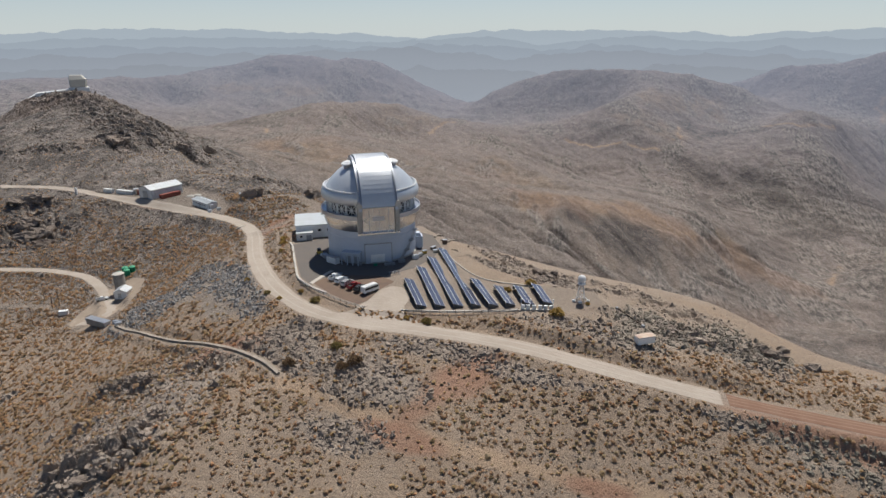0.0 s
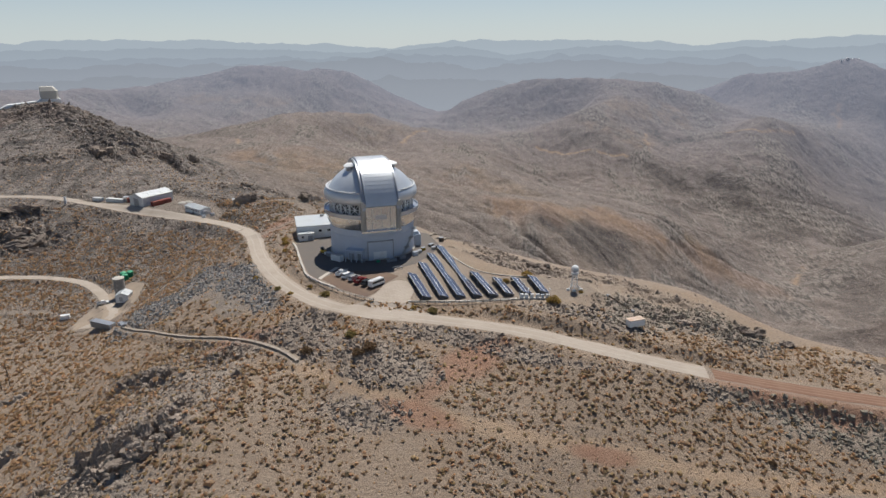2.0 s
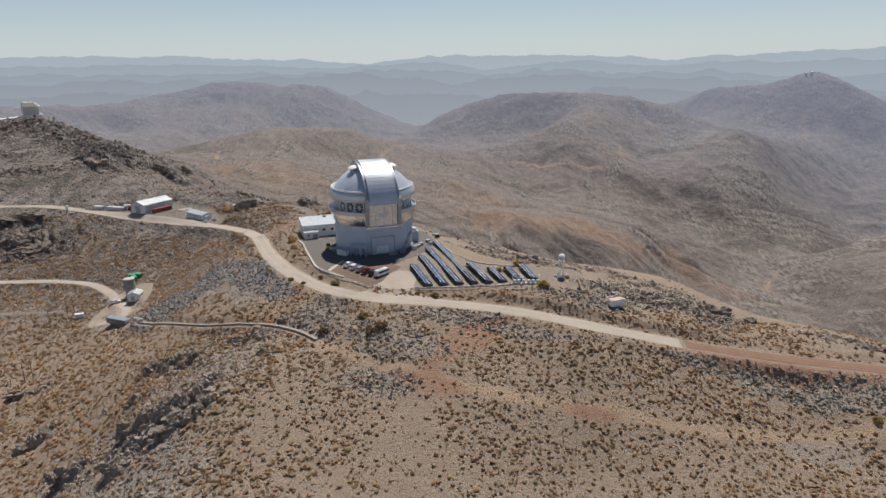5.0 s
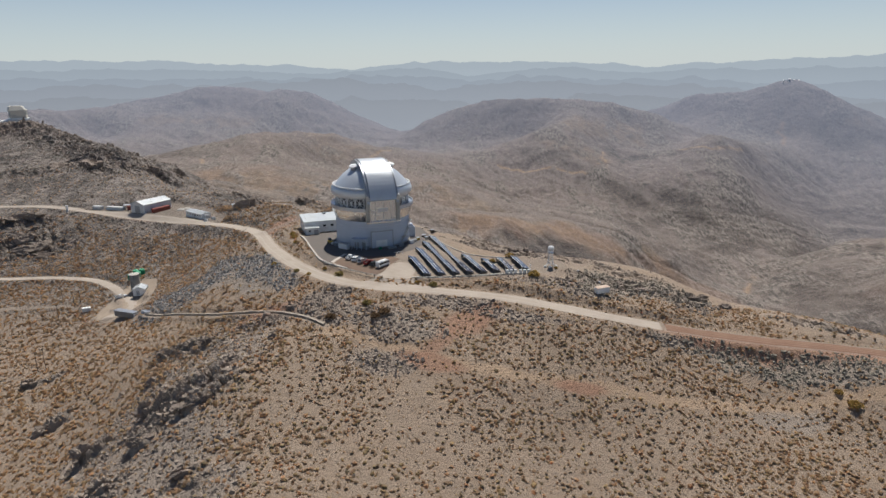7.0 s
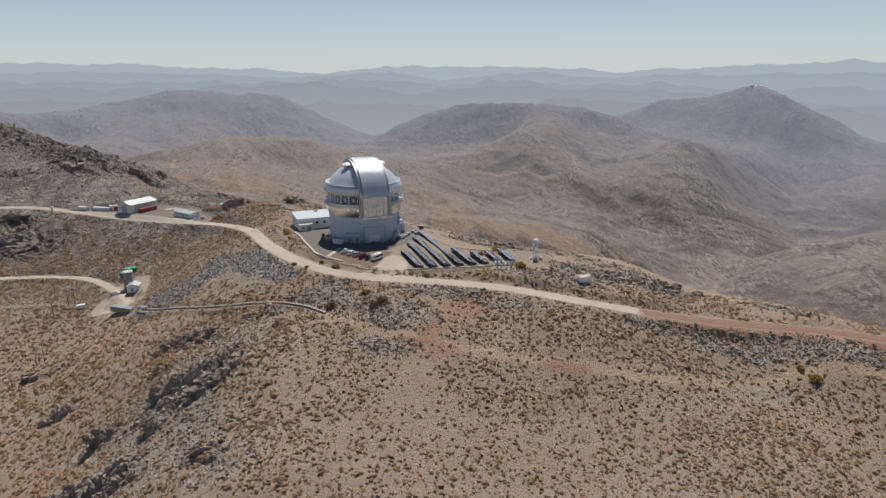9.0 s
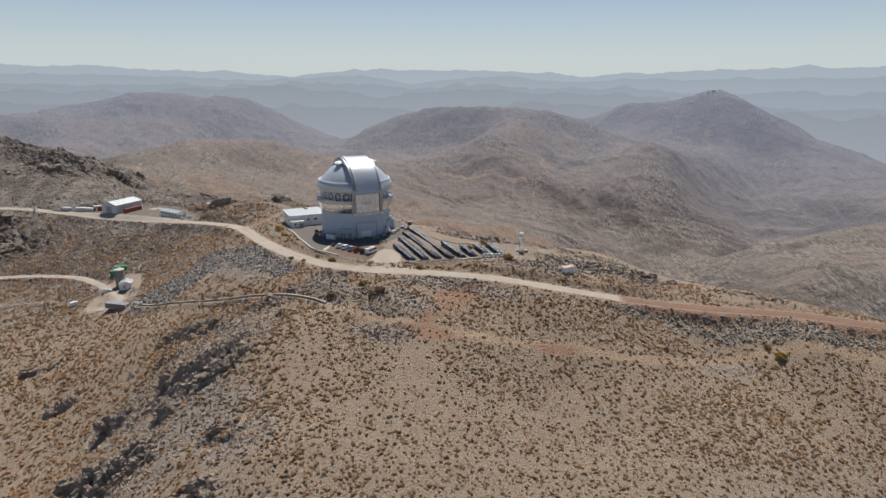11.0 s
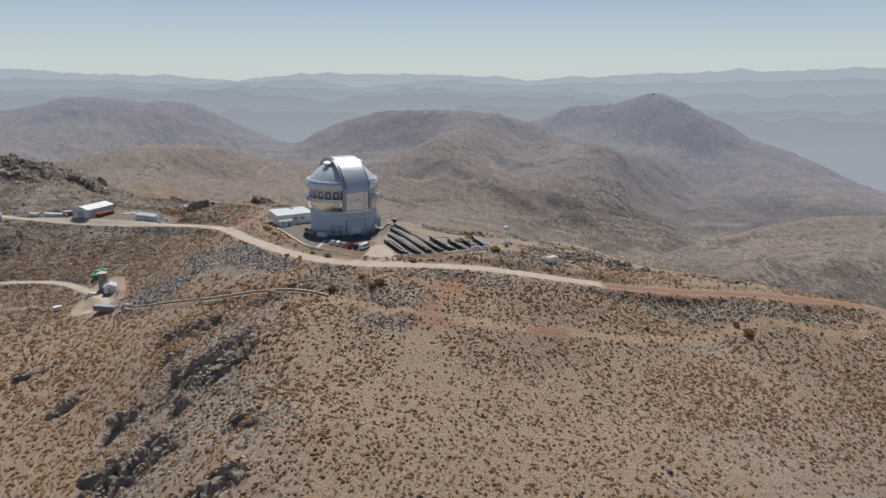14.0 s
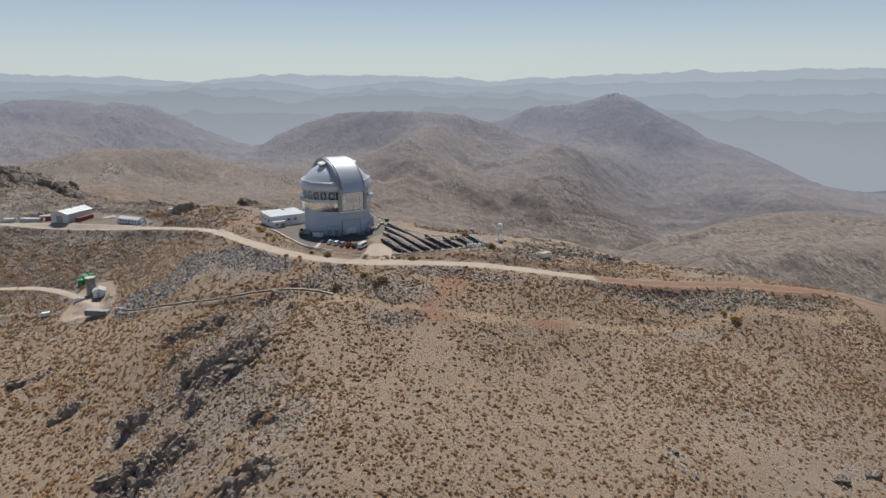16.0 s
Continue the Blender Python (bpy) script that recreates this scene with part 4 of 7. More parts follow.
def far_range(name, radius, levels, rough, glow, seed):
    """A hazy range on the horizon: a crest that follows the given heights by bearing, with ribs and gullies down its slope."""
    a = np.radians(np.arange(-70, 75, 0.16))
    top = np.interp(np.degrees(a), *zip(*levels)) + rough * fractal(a * 60, 0 * a, 5.0, 6, seed, True, 0.6) + 0.3 * rough * fractal(a * 60, 0 * a, 1.2, 4, seed + 9)
    crest = 70 - 45 + radius * np.tan(np.radians(top))
    rings, count = [], 18
    for k in range(count):
        up = k / (count - 2)
        r = radius - 22 * (1 - up) - 14 * fractal(a * radius, np.full_like(a, up * 500), 330, 4, seed + 3, True) * (1 - min(up, 1.0) ** 4)
        z = -1100 + (crest + 1100) * (up if up <= 1 else 0.8)
        rings.append(np.stack([MID[0] + r * np.sin(a), MID[1] + r * np.cos(a), z], -1))
    verts = np.concatenate(rings)
    m, i = len(a), np.arange(len(a) - 1)
    faces = np.concatenate([np.stack([k * m + i, k * m + i + 1, (k + 1) * m + i + 1, (k + 1) * m + i], -1) for k in range(count - 1)])
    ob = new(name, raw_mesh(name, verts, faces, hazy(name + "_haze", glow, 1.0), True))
    return tagged(ob, "blue hazy mountain range on the horizon", "mountains", kind="structure")


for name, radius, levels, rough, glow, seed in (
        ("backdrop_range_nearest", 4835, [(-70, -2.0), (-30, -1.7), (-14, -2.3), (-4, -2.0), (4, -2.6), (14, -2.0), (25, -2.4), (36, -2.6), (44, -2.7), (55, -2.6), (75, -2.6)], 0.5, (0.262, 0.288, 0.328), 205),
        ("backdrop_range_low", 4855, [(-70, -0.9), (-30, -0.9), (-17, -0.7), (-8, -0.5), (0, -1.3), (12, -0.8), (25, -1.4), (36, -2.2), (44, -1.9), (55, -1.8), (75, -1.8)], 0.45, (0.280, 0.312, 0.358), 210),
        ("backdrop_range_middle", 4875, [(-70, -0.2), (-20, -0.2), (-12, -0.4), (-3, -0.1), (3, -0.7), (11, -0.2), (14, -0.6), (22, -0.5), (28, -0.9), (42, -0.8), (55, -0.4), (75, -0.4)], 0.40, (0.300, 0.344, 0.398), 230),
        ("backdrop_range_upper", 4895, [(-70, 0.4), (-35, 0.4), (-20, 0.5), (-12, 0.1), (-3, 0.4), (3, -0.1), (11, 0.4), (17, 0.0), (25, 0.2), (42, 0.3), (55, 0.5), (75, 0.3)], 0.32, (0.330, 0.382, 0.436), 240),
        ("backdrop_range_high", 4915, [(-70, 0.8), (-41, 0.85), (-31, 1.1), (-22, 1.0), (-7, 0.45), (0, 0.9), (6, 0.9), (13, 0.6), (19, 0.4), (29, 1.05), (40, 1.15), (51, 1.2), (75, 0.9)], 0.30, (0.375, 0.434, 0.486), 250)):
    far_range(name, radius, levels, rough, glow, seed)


def strip(name, way, width, lift, material, label, category, start=0.0, end=1e9, edge=0.5, aside=0.0):
    """A road: a ribbon that lies on its graded ground, with ragged edges and a low crown."""
    line = np.array(eased([tuple(p) for p in way.line], 1.5))
    line = line[(line[:, 0] >= start) & (line[:, 0] <= end)]
    run = np.gradient(line, axis=0)
    side = np.stack([run[:, 1], -run[:, 0]], -1) / np.hypot(*run.T)[:, None]
    across, verts = np.linspace(-1, 1, 7), []
    for u in across:
        ragged = 1 + edge * fractal(line[:, 0] * (1 if u > 0 else 1.3), line[:, 1], 11, 3, 300) * (abs(u) > 0.9) * 0.35
        p = line + side * (aside + u * width / 2 * ragged)[:, None]
        verts.append(np.c_[p, height(p[:, 0], p[:, 1]) + lift - 0.05 * abs(u) ** 2])
    n = len(line)
    i = np.arange(n - 1)
    faces = np.concatenate([np.stack([k * n + i, (k + 1) * n + i, (k + 1) * n + i + 1, k * n + i + 1], -1) for k in range(len(across) - 1)])
    ob = new(name, raw_mesh(name, np.concatenate(verts), faces, material, True))
    return tagged(ob, label, category, kind="structure")


strip("road", WAYS[0], 6.4, 0.10, ROAD, "pale packed gravel road along the ridge", "road", -420, 103)
strip("road_red_stretch", WAYS[0], 5.4, 0.11, RED_ROAD, "red earth stretch of the ridge road with wheel ruts", "road", 103, 330)
strip("road_lower", WAYS[1], 4.6, 0.10, ROAD, "pale dirt road that curves down to the lower yard", "road", -330, -100)
RUT = plain("pale_dust_in_ruts", (0.285, 0.190, 0.138), (0.23, 0.145, 0.102), 0.95, 0.0, 3.0, 0.1, 0.3, 0.8)
for aside in (-1.5, -0.2, 1.3):
    strip("wheel_rut", WAYS[0], 0.55, 0.135, RUT, "pale wheel rut pressed into the red road", "rut", 103, 330, 1.0, aside)
DUST = plain("pale_dust_on_gravel", (0.415, 0.362, 0.306), (0.35, 0.295, 0.24), 0.95, 0.0, 4.0, 0.1, 0.3, 0.8)
for aside in (-1.7, 1.2):
    strip("wheel_rut", WAYS[0], 0.9, 0.125, DUST, "pale wheel track worn into the gravel road", "rut", -300, 103, 1.0, aside)

# ---- the large observatory: a round base, a ventilated drum and a silver dome with an arched shutter ----
SLIT = 20.5  # the shutter's bearing, degrees from -y towards +x
observatory = thing("observatory", "large silver telescope dome on a pale round base", "observatory", pose(0, 0, 0))

part("base_wall", Geo().lathe([(15.75, -0.6), (15.75, 8.7), (15.62, 8.75), (15.62, 8.95), (15.75, 9.0), (15.75, 11.4), (15.2, 11.4)], 128), WALL_PAINT, observatory,
     "pale blue-grey round wall", 40)
part("plinth", Geo().lathe([(16.1, -0.5), (16.1, 0.45), (15.78, 0.5)], 128), CONCRETE, observatory, "low concrete plinth", 40)
part("skirt", Geo().lathe([(15.4, 11.2), (15.95, 11.25), (16.5, 12.6), (17.25, 15.3), (17.3, 15.6)], 128), BRIGHT, observatory, "polished metal skirt", 60)
part("ledge", Geo().lathe([(17.2, 15.5), (17.62, 15.6), (17.62, 17.1), (17.4, 17.15), (17.3, 16.3), (15.6, 16.2)], 128), SILVER, observatory, "grey walkway parapet", 40)
# near-black cylinder stands in for the unlit space behind the vent gates
part("vent_shade_backing", Geo().lathe([(14.3, 15.8), (14.3, 21.0)], 96), DARK, observatory, "near-black backing standing in for the shade behind the vent gates", 40)
part("upper_ring", Geo().lathe([(15.0, 20.6), (16.2, 20.4), (16.9, 20.9), (17.25, 21.6), (17.3, 22.8), (16.95, 23.9), (16.5, 24.5), (16.1, 24.75), (15.9, 24.3), (15.2, 24.2), (14.9, 25.3)], 128),
     SHELL, observatory, "bulging silver ring", 60)
part("ring_rail", Geo().lathe([(16.35 + 0.22 * math.cos(a), 24.95 + 0.22 * math.sin(a)) for a in np.linspace(0, 2 * math.pi, 9)], 128), WHITE, observatory,
     "white rail round the ring", 60)

# the dome shell, in plates between raised seams
R_SHELL, Z_SHELL = 18.0, 15.3
shell = [(R_SHELL * math.cos(radians(e)), Z_SHELL + R_SHELL * math.sin(radians(e))) for e in np.linspace(31.5, 89.6, 22)]
part("dome_shell", Geo().lathe(shell, 128), SHELL, observatory, "smooth silver dome shell", 60)


def vent(angle):
    """One vent gate: an upright frame with crossed braces."""
    m = Matrix.Rotation(radians(angle), 4, "Z")
    g, w, z0, z1, y = Geo(), 1.8, 16.4, 20.6, -15.45
    for x in (-w, w):
        g.box(x, y, (z0 + z1) / 2, 0.36, 0.4, z1 - z0)
    g.box(0, y, z0 + 0.15, 2 * w, 0.4, 0.3)
    g.box(0, y, z1 - 0.15, 2 * w, 0.4, 0.3)
    g.bar((-w, y, z0), (w, y, z1), 0.26, 0.2, (0, 1, 0))
    g.bar((-w, y, z1), (w, y, z0), 0.26, 0.2, (0, 1, 0))
    g.bar((0, y, z0), (0, y, z1), 0.24, 0.16, (0, 1, 0))
    g.bar((-w, y, (z0 + z1) / 2), (w, y, (z0 + z1) / 2), 0.24, 0.16, (0, 1, 0))
    g.v = [tuple(m @ Vector(v)) for v in g.v]
    return g


for k in range(8):
    for side in (1, -1):
        part("vent_gate", vent(SLIT + side * (33 + 14.6 * k)), WHITE, observatory, "braced metal vent gate")

# the arched shutter, its two side beams and the flat lower door
slit = Matrix.Rotation(radians(SLIT), 4, "Z")
HALF, R_ARCH = 5.45, 19.7


def arch(inner, outer, x0, x1, e0, e1, count):
    g = Geo()
    verts = []
    for e in np.linspace(e0, e1, count + 1):
        c, s = math.cos(radians(e)), math.sin(radians(e))
        verts += [(x, -r * c, Z_SHELL + r * s) for x, r in ((x0, inner), (x0, outer), (x1, outer), (x1, inner))]
    faces = [(0, 1, 2, 3), tuple(4 * count + i for i in (3, 2, 1, 0))]
    for k in range(count):
        faces += [(4 * k + i, 4 * k + 4 + i, 4 * k + 4 + (i + 1) % 4, 4 * k + (i + 1) % 4) for i in range(4)]
    return g.add(verts, faces, slit)


part("shutter", arch(18.6, R_ARCH, -HALF, HALF, 16, 150, 60), SHELL, observatory, "arched silver shutter", 30)
for n in range(22):
    e = 20 + 4.6 * n
    part("shutter_seam", arch(R_ARCH - 0.02, R_ARCH + 0.045, -HALF, HALF, e, e + 0.25, 1), SHELL, observatory)
for s in (-1, 1):
    beam = part("side_beam", arch(17.7, 19.0, s * (HALF + 0.62) - 0.5, s * (HALF + 0.62) + 0.5, 12, 160, 60), SILVER, observatory, "", 30)
    part("drive_track", arch(18.9, 19.35, s * (HALF + 0.75) - 0.22, s * (HALF + 0.75) + 0.22, 22, 150, 50), TRIM, beam, "dark drive rack", 30)
    drum = part("hoist_drum", Geo().lathe([(0, 0), (1.9, 0), (2.1, 0.15), (2.1, 0.55), (1.8, 0.75), (1.1, 0.8), (1.1, 0.95), (0, 1.0)], 20, m=slit @ Matrix.Translation((s * 7.7, -2.2, 32.3)) @ Matrix.Rotation(radians(s * 8), 4, "Y") @ Matrix.Rotation(radians(8), 4, "X")),
                WHITE, observatory, "round white hoist housing", 40)
    part("drum_foot", Geo().lathe([(1.5, -1.6), (1.5, 0)], 16, m=slit @ Matrix.Translation((s * 7.7, -2.2, 32.3)) @ Matrix.Rotation(radians(s * 8), 4, "Y")), TRIM, drum, "", 40)
    # upright frame beside the lower door, with a caged ladder
    post = part("door_post", Geo().box(s * (HALF + 0.9), -17.2, 16.2, 1.5, 1.6, 10.2, m=slit, edge=0.12), STEEL, observatory)
    g = Geo()
    for x in (-0.35, 0.35):
        g.bar(slit @ Vector((s * (HALF + 0.9) + x, -18.35, 11.2)), slit @ Vector((s * (HALF + 0.9) + x, -18.35, 21.6)), 0.09, 0.09, (0, 1, 0))
    for n in range(26):
        g.bar(slit @ Vector((s * (HALF + 0.9) - 0.35, -18.35, 11.4 + 0.4 * n)), slit @ Vector((s * (HALF + 0.9) + 0.35, -18.35, 11.4 + 0.4 * n)), 0.06, 0.06)
    for n in range(6):
        z = 12.6 + 1.7 * n
        g.box(s * (HALF + 0.9), -18.7, z, 1.0, 0.06, 0.12, m=slit)
        g.box(s * (HALF + 0.9) - 0.5, -18.35, z, 0.06, 0.7, 0.12, m=slit)
        g.box(s * (HALF + 0.9) + 0.5, -18.35, z, 0.06, 0.7, 0.12, m=slit)
    part("caged_ladder", g, STEEL, post, "steel ladder with hoops")
    g = Geo().box(s * (HALF + 1.0), -18.0, 20.6, 1.9, 2.0, 0.14, m=slit).box(s * (HALF + 1.0), -18.9, 21.2, 1.9, 0.08, 1.1, m=slit)
    g.box(s * (HALF + 1.1), -17.8, 21.6, 1.0, 1.2, 1.5, m=slit)
    part("drive_platform", g, STEEL, post, "small railed machine platform")
part("lower_door", Geo().box(0, -16.9, 16.0, 2 * HALF, 1.2, 9.4, m=slit, edge=0.1), BRIGHT, observatory, "flat bright metal lower door")
part("door_sill", Geo().box(0, -17.3, 11.5, 2 * HALF + 3.4, 2.2, 0.7, m=slit, edge=0.1), BRIGHT, observatory)
part("door_gap", Geo().box(0, -17.9, 20.5, 2 * HALF + 1.0, 1.4, 0.35, m=slit), TRIM, observatory, "dark joint under the shutter")
for x in (-3.2, 0.2, 3.4):
    part("door_rib", Geo().box(x, -17.54, 15.6, 0.14, 0.1, 7.4, m=slit), TRIM, observatory)

# openings in the base wall
g = Geo()
front_door = Matrix.Rotation(radians(19.5), 4, "Z")
for x in (-4.6, 4.6):
    g.box(x, -15.62, 3.5, 0.28, 0.6, 7.0, m=front_door)
g.box(0, -15.65, 7.0, 9.5, 0.65, 0.3, m=front_door)
gate = part("large_door", Geo().box(0, -15.55, 3.5, 9.0, 0.5, 6.9, m=front_door), WALL_PAINT, observatory, "tall closed cargo door")
part("frame", g, TRIM, gate, "dark steel door frame")
part("roller_door", Geo().box(-0.3, -15.85, 1.6, 4.8, 0.12, 3.2, m=front_door, edge=0.03), WHITE, gate, "white roller shutter")
porch_turn = Matrix.Rotation(radians(-13.0), 4, "Z")
porch = part("porch_roof", Geo().box(0, -17.1, 4.35, 6.6, 3.0, 0.35, m=porch_turn, edge=0.05), WALL_PAINT, observatory, "flat entrance canopy")
for x in (-3.1, -1.0, 1.0, 3.1):
    part("porch_post", Geo().box(x, -18.4, 2.1, 0.26, 0.26, 4.4, m=porch_turn), WALL_PAINT, porch)
part("entrance_wall", Geo().box(0, -16.0, 2.1, 6.0, 0.7, 4.2, m=porch_turn), WALL_PAINT, observatory)
for x in (-1.6, 1.6):
    part("entrance_door", Geo().box(x, -16.42, 1.3, 1.9, 0.12, 2.6, m=porch_turn, edge=0.02), TRIM, observatory, "grey glazed door")
# steps up the side of the base
g = Geo()
for n in range(34):
    a = Matrix.Rotation(radians(48 + n * 0.95), 4, "Z")
    g.box(0, -16.5, 0.25 + 0.26 * n, 0.30, 1.1, 0.06, m=a)
    if n % 3 == 0:
        g.box(0, -17.0, 0.8 + 0.26 * n, 0.06, 0.06, 1.1, m=a)
stair = part("outside_stair", g, STEEL, observatory, "steel stair up the wall")
for n in (0, 11, 22, 33):
    part("landing", Geo().box(0, -16.6, 0.2 + 0.26 * n, 2.4, 1.5, 0.1, m=Matrix.Rotation(radians(48 + n * 0.95), 4, "Z")), STEEL, stair)
part("side_annex", Geo().box(0, -16.8, 2.2, 4.2, 3.0, 4.6, m=Matrix.Rotation(radians(104), 4, "Z"), edge=0.06).box(0, -16.6, 5.0, 3.8, 2.4, 1.2, m=Matrix.Rotation(radians(104), 4, "Z"), taper=0.7),
     WALL_PAINT, observatory, "small attached plant room")

# ---- more surfaces ----
GLASS = plain("dark_tinted_glass", (0.02, 0.025, 0.03), (0.03, 0.03, 0.03), 0.12, 0.0, 1.0, 0.6, 0)
TYRE = plain("black_rubber", (0.02, 0.02, 0.02), (0.05, 0.045, 0.04), 0.9, 0.0, 0.3)
PANEL_CELL = plain("blue_solar_cells", (0.075, 0.084, 0.125), (0.10, 0.108, 0.145), 0.14, 0.0, 1.0, 0.9, 0.0)
PANEL_BACK = plain("panel_underside", (0.10, 0.10, 0.10), (0.07, 0.07, 0.07), 0.7, 0.0, 1.0)
RED_PAINT = plain("faded_red_paint", (0.27, 0.075, 0.055), (0.25, 0.12, 0.09), 0.5, 0.0, 2.0)
DARK_PAINT = plain("charcoal_car_paint", (0.035, 0.037, 0.042), (0.07, 0.065, 0.06), 0.3, 0.2, 1.0, 0.5, 0)
CAR_WHITE = plain("white_car_paint", (0.75, 0.76, 0.76), (0.62, 0.60, 0.56), 0.28, 0.0, 1.0, 0.5, 0)
CAR_RED = plain("dark_red_car_paint", (0.27, 0.022, 0.025), (0.25, 0.06, 0.05), 0.3, 0.1, 1.0, 0.5, 0)
CAR_SILVER = plain("silver_car_paint", (0.48, 0.48, 0.48), (0.40, 0.38, 0.36), 0.3, 0.5, 1.0, 0.5, 0)
GREEN = plain("green_tank_plastic", (0.012, 0.235, 0.115), (0.03, 0.22, 0.13), 0.45, 0.0, 1.5)
GREEN_LID = plain("pale_green_lid", (0.10, 0.42, 0.24), (0.14, 0.36, 0.22), 0.5, 0.0, 1.0)
SILO_GREY = plain("weathered_grey_render", (0.30, 0.285, 0.26), (0.22, 0.20, 0.18), 0.85, 0.0, 2.0)
ROOF_WHITE = plain("white_roof_sheet", (0.56, 0.585, 0.59), (0.46, 0.46, 0.43), 0.4, 0.2, 6.0, 0.4, 0.05, 0.5)
CREAM = plain("cream_cladding", (0.60, 0.57, 0.50), (0.50, 0.46, 0.40), 0.6, 0.0, 5.0)
YELLOW = plain("yellow_machine_paint", (0.55, 0.36, 0.05), (0.40, 0.28, 0.10), 0.5, 0.0, 1.0)
TIMBER = plain("weathered_timber", (0.13, 0.095, 0.07), (0.18, 0.14, 0.11), 0.9, 0.0, 1.0)
RUST = plain("rust_stained_roof", (0.50, 0.40, 0.32), (0.36, 0.20, 0.12), 0.7, 0.1, 2.0, 0.3, 0.1, 0.9)


# ---- the low building beside the dome ----
annex = thing("annex_building", "long low white annex building beside the dome", "building", pose(-32, 9.5, 0, 0, 0, 18.3))
part("wall", Geo().box(9, 8.5, 2.25, 18, 17, 5.5), WHITE, annex, "white panel walls")
part("roof", Geo().box(9, 8.5, 5.12, 18.5, 17.5, 0.26, edge=0.06), ROOF_WHITE, annex, "flat white sheet roof")
for n in range(6):
    part("roof_seam", Geo().box(1.5 + 3.0 * n, 8.5, 5.275, 0.1, 17.3, 0.06), ROOF_WHITE, annex)
part("roof_vent", Geo().box(11, 14, 5.6, 1.6, 1.2, 0.8, edge=0.08), STEEL, annex, "grey roof vent box")
for y in (4.0, 9.0, 13.5):
    part("window", Geo().box(-0.03, y, 2.6, 0.1, 1.4, 1.1), GLASS, annex)
for x in (9.0, 12.5):
    part("window", Geo().box(x, -0.03, 2.9, 1.3, 0.1, 0.9), GLASS, annex)
lean = part("lean_to", Geo().box(3.2, -1.6, 1.3, 6.0, 3.2, 3.2), WHITE, annex, "small white lean-to")
part("lean_to_roof", Geo().box(3.2, -1.7, 2.98, 6.4, 3.6, 0.2, edge=0.05), ROOF_WHITE, lean)
part("door", Geo().box(4.8, -3.22, 1.05, 1.9, 0.08, 2.1), TRIM, lean, "grey service door")
part("window", Geo().box(1.9, -3.22, 1.6, 0.9, 0.08, 0.8), GLASS, lean)


# ---- ground works on the summit platform ----
def kerb(name, line, wide, high, material, label, category):
    """A low wall that follows the ground."""
    pts = eased(line, 2.0)
    g = Geo()
    run = np.gradient(pts, axis=0)
    side = np.stack([run[:, 1], -run[:, 0]], -1) / np.hypot(*run.T)[:, None] * wide / 2
    z = height(pts[:, 0], pts[:, 1])
    verts = []
    for p, s, level in zip(pts, side, z):
        verts += [(*(p - s), level - 0.4), (*(p - s), level + high), (*(p + s), level + high), (*(p + s), level - 0.4)]
    n = len(pts)
    faces = [(0, 1, 2, 3), tuple(4 * n - 4 + i for i in (3, 2, 1, 0))]
    faces += [(4 * k + i, 4 * k + 4 + i, 4 * k + 4 + (i + 1) % 4, 4 * k + (i + 1) % 4) for k in range(n - 1) for i in range(4)]
    g.add(verts, faces)
    return solid(name, g, material, label, category)


kerb("retaining_kerb", [(-32.5, 4), (-29.5, -2), (-25, -14), (-21, -24), (-18, -31), (-13, -36.6), (-6, -41.2)], 0.7, 0.5, CONCRETE,
     "pale concrete kerb along the platform edge", "kerb")
kerb("panel_field_kerb", [(18.5, -49.2), (27, -49), (42, -47.8), (53, -46.2)], 0.5, 0.45, CONCRETE, "pale low kerb before the solar panels", "kerb")
kerb("field_edge_kerb", [(25.5, 3), (31, -11), (37.5, -22.5), (43, -27.5), (52, -30), (60, -31)], 0.35, 0.3, CONCRETE, "thin kerb behind the solar field", "kerb")


def guard_rail(line, label):
    """A steel rail on posts."""
    rail = thing("guard_rail", label, "guard rail")
    pts = eased(line, 2.2)
    z = height(pts[:, 0], pts[:, 1])
    for a, b, za, zb in zip(pts, pts[1:], z, z[1:]):
        for lift in (0.55, 0.95):
            part("rail_section", Geo().bar((*a, za + lift), (*b, zb + lift), 0.08, 0.16), STEEL, rail)
    for p, level in zip(pts, z):
        part("post", Geo().box(p[0], p[1], level + 0.45, 0.13, 0.13, 1.4), TIMBER, rail)


guard_rail([(-16, -34.5), (-10, -40), (-4.5, -43.8), (2, -47.6), (8, -50.2)], "low steel guard rail along the car park edge")
guard_rail([(52.5, -46.8), (44, -48.6), (30, -50), (20, -50.2)], "low steel guard rail before the solar field")


def slab(name, loop, lift, material, label, category):
    """A thin paved sheet laid over the ground."""
    loop = [tuple(p) for p in loop]
    mid = np.mean(loop, axis=0)
    rings, verts, faces = (1.0, 0.8, 0.6, 0.4, 0.2), [], []
    pts = [tuple(np.array(a) + (np.array(b) - np.array(a)) * u) for a, b in zip(loop, loop[1:] + loop[:1]) for u in (0, 0.25, 0.5, 0.75)]
    n = len(pts)
    for s in rings:
        for p in pts:
            x, y = mid + (np.array(p) - mid) * s
            verts.append((x, y, float(height(x, y)) + lift))
    verts.append((*mid, float(height(*mid)) + lift))
    for k in range(len(rings) - 1):
        faces += [(k * n + i, k * n + (i + 1) % n, (k + 1) * n + (i + 1) % n, (k + 1) * n + i) for i in range(n)]
    last = (len(rings) - 1) * n
    faces += [(last + i, last + (i + 1) % n, len(verts) - 1) for i in range(n)]
    return solid(name, Geo().add(verts, faces), material, label, category, kind="structure")


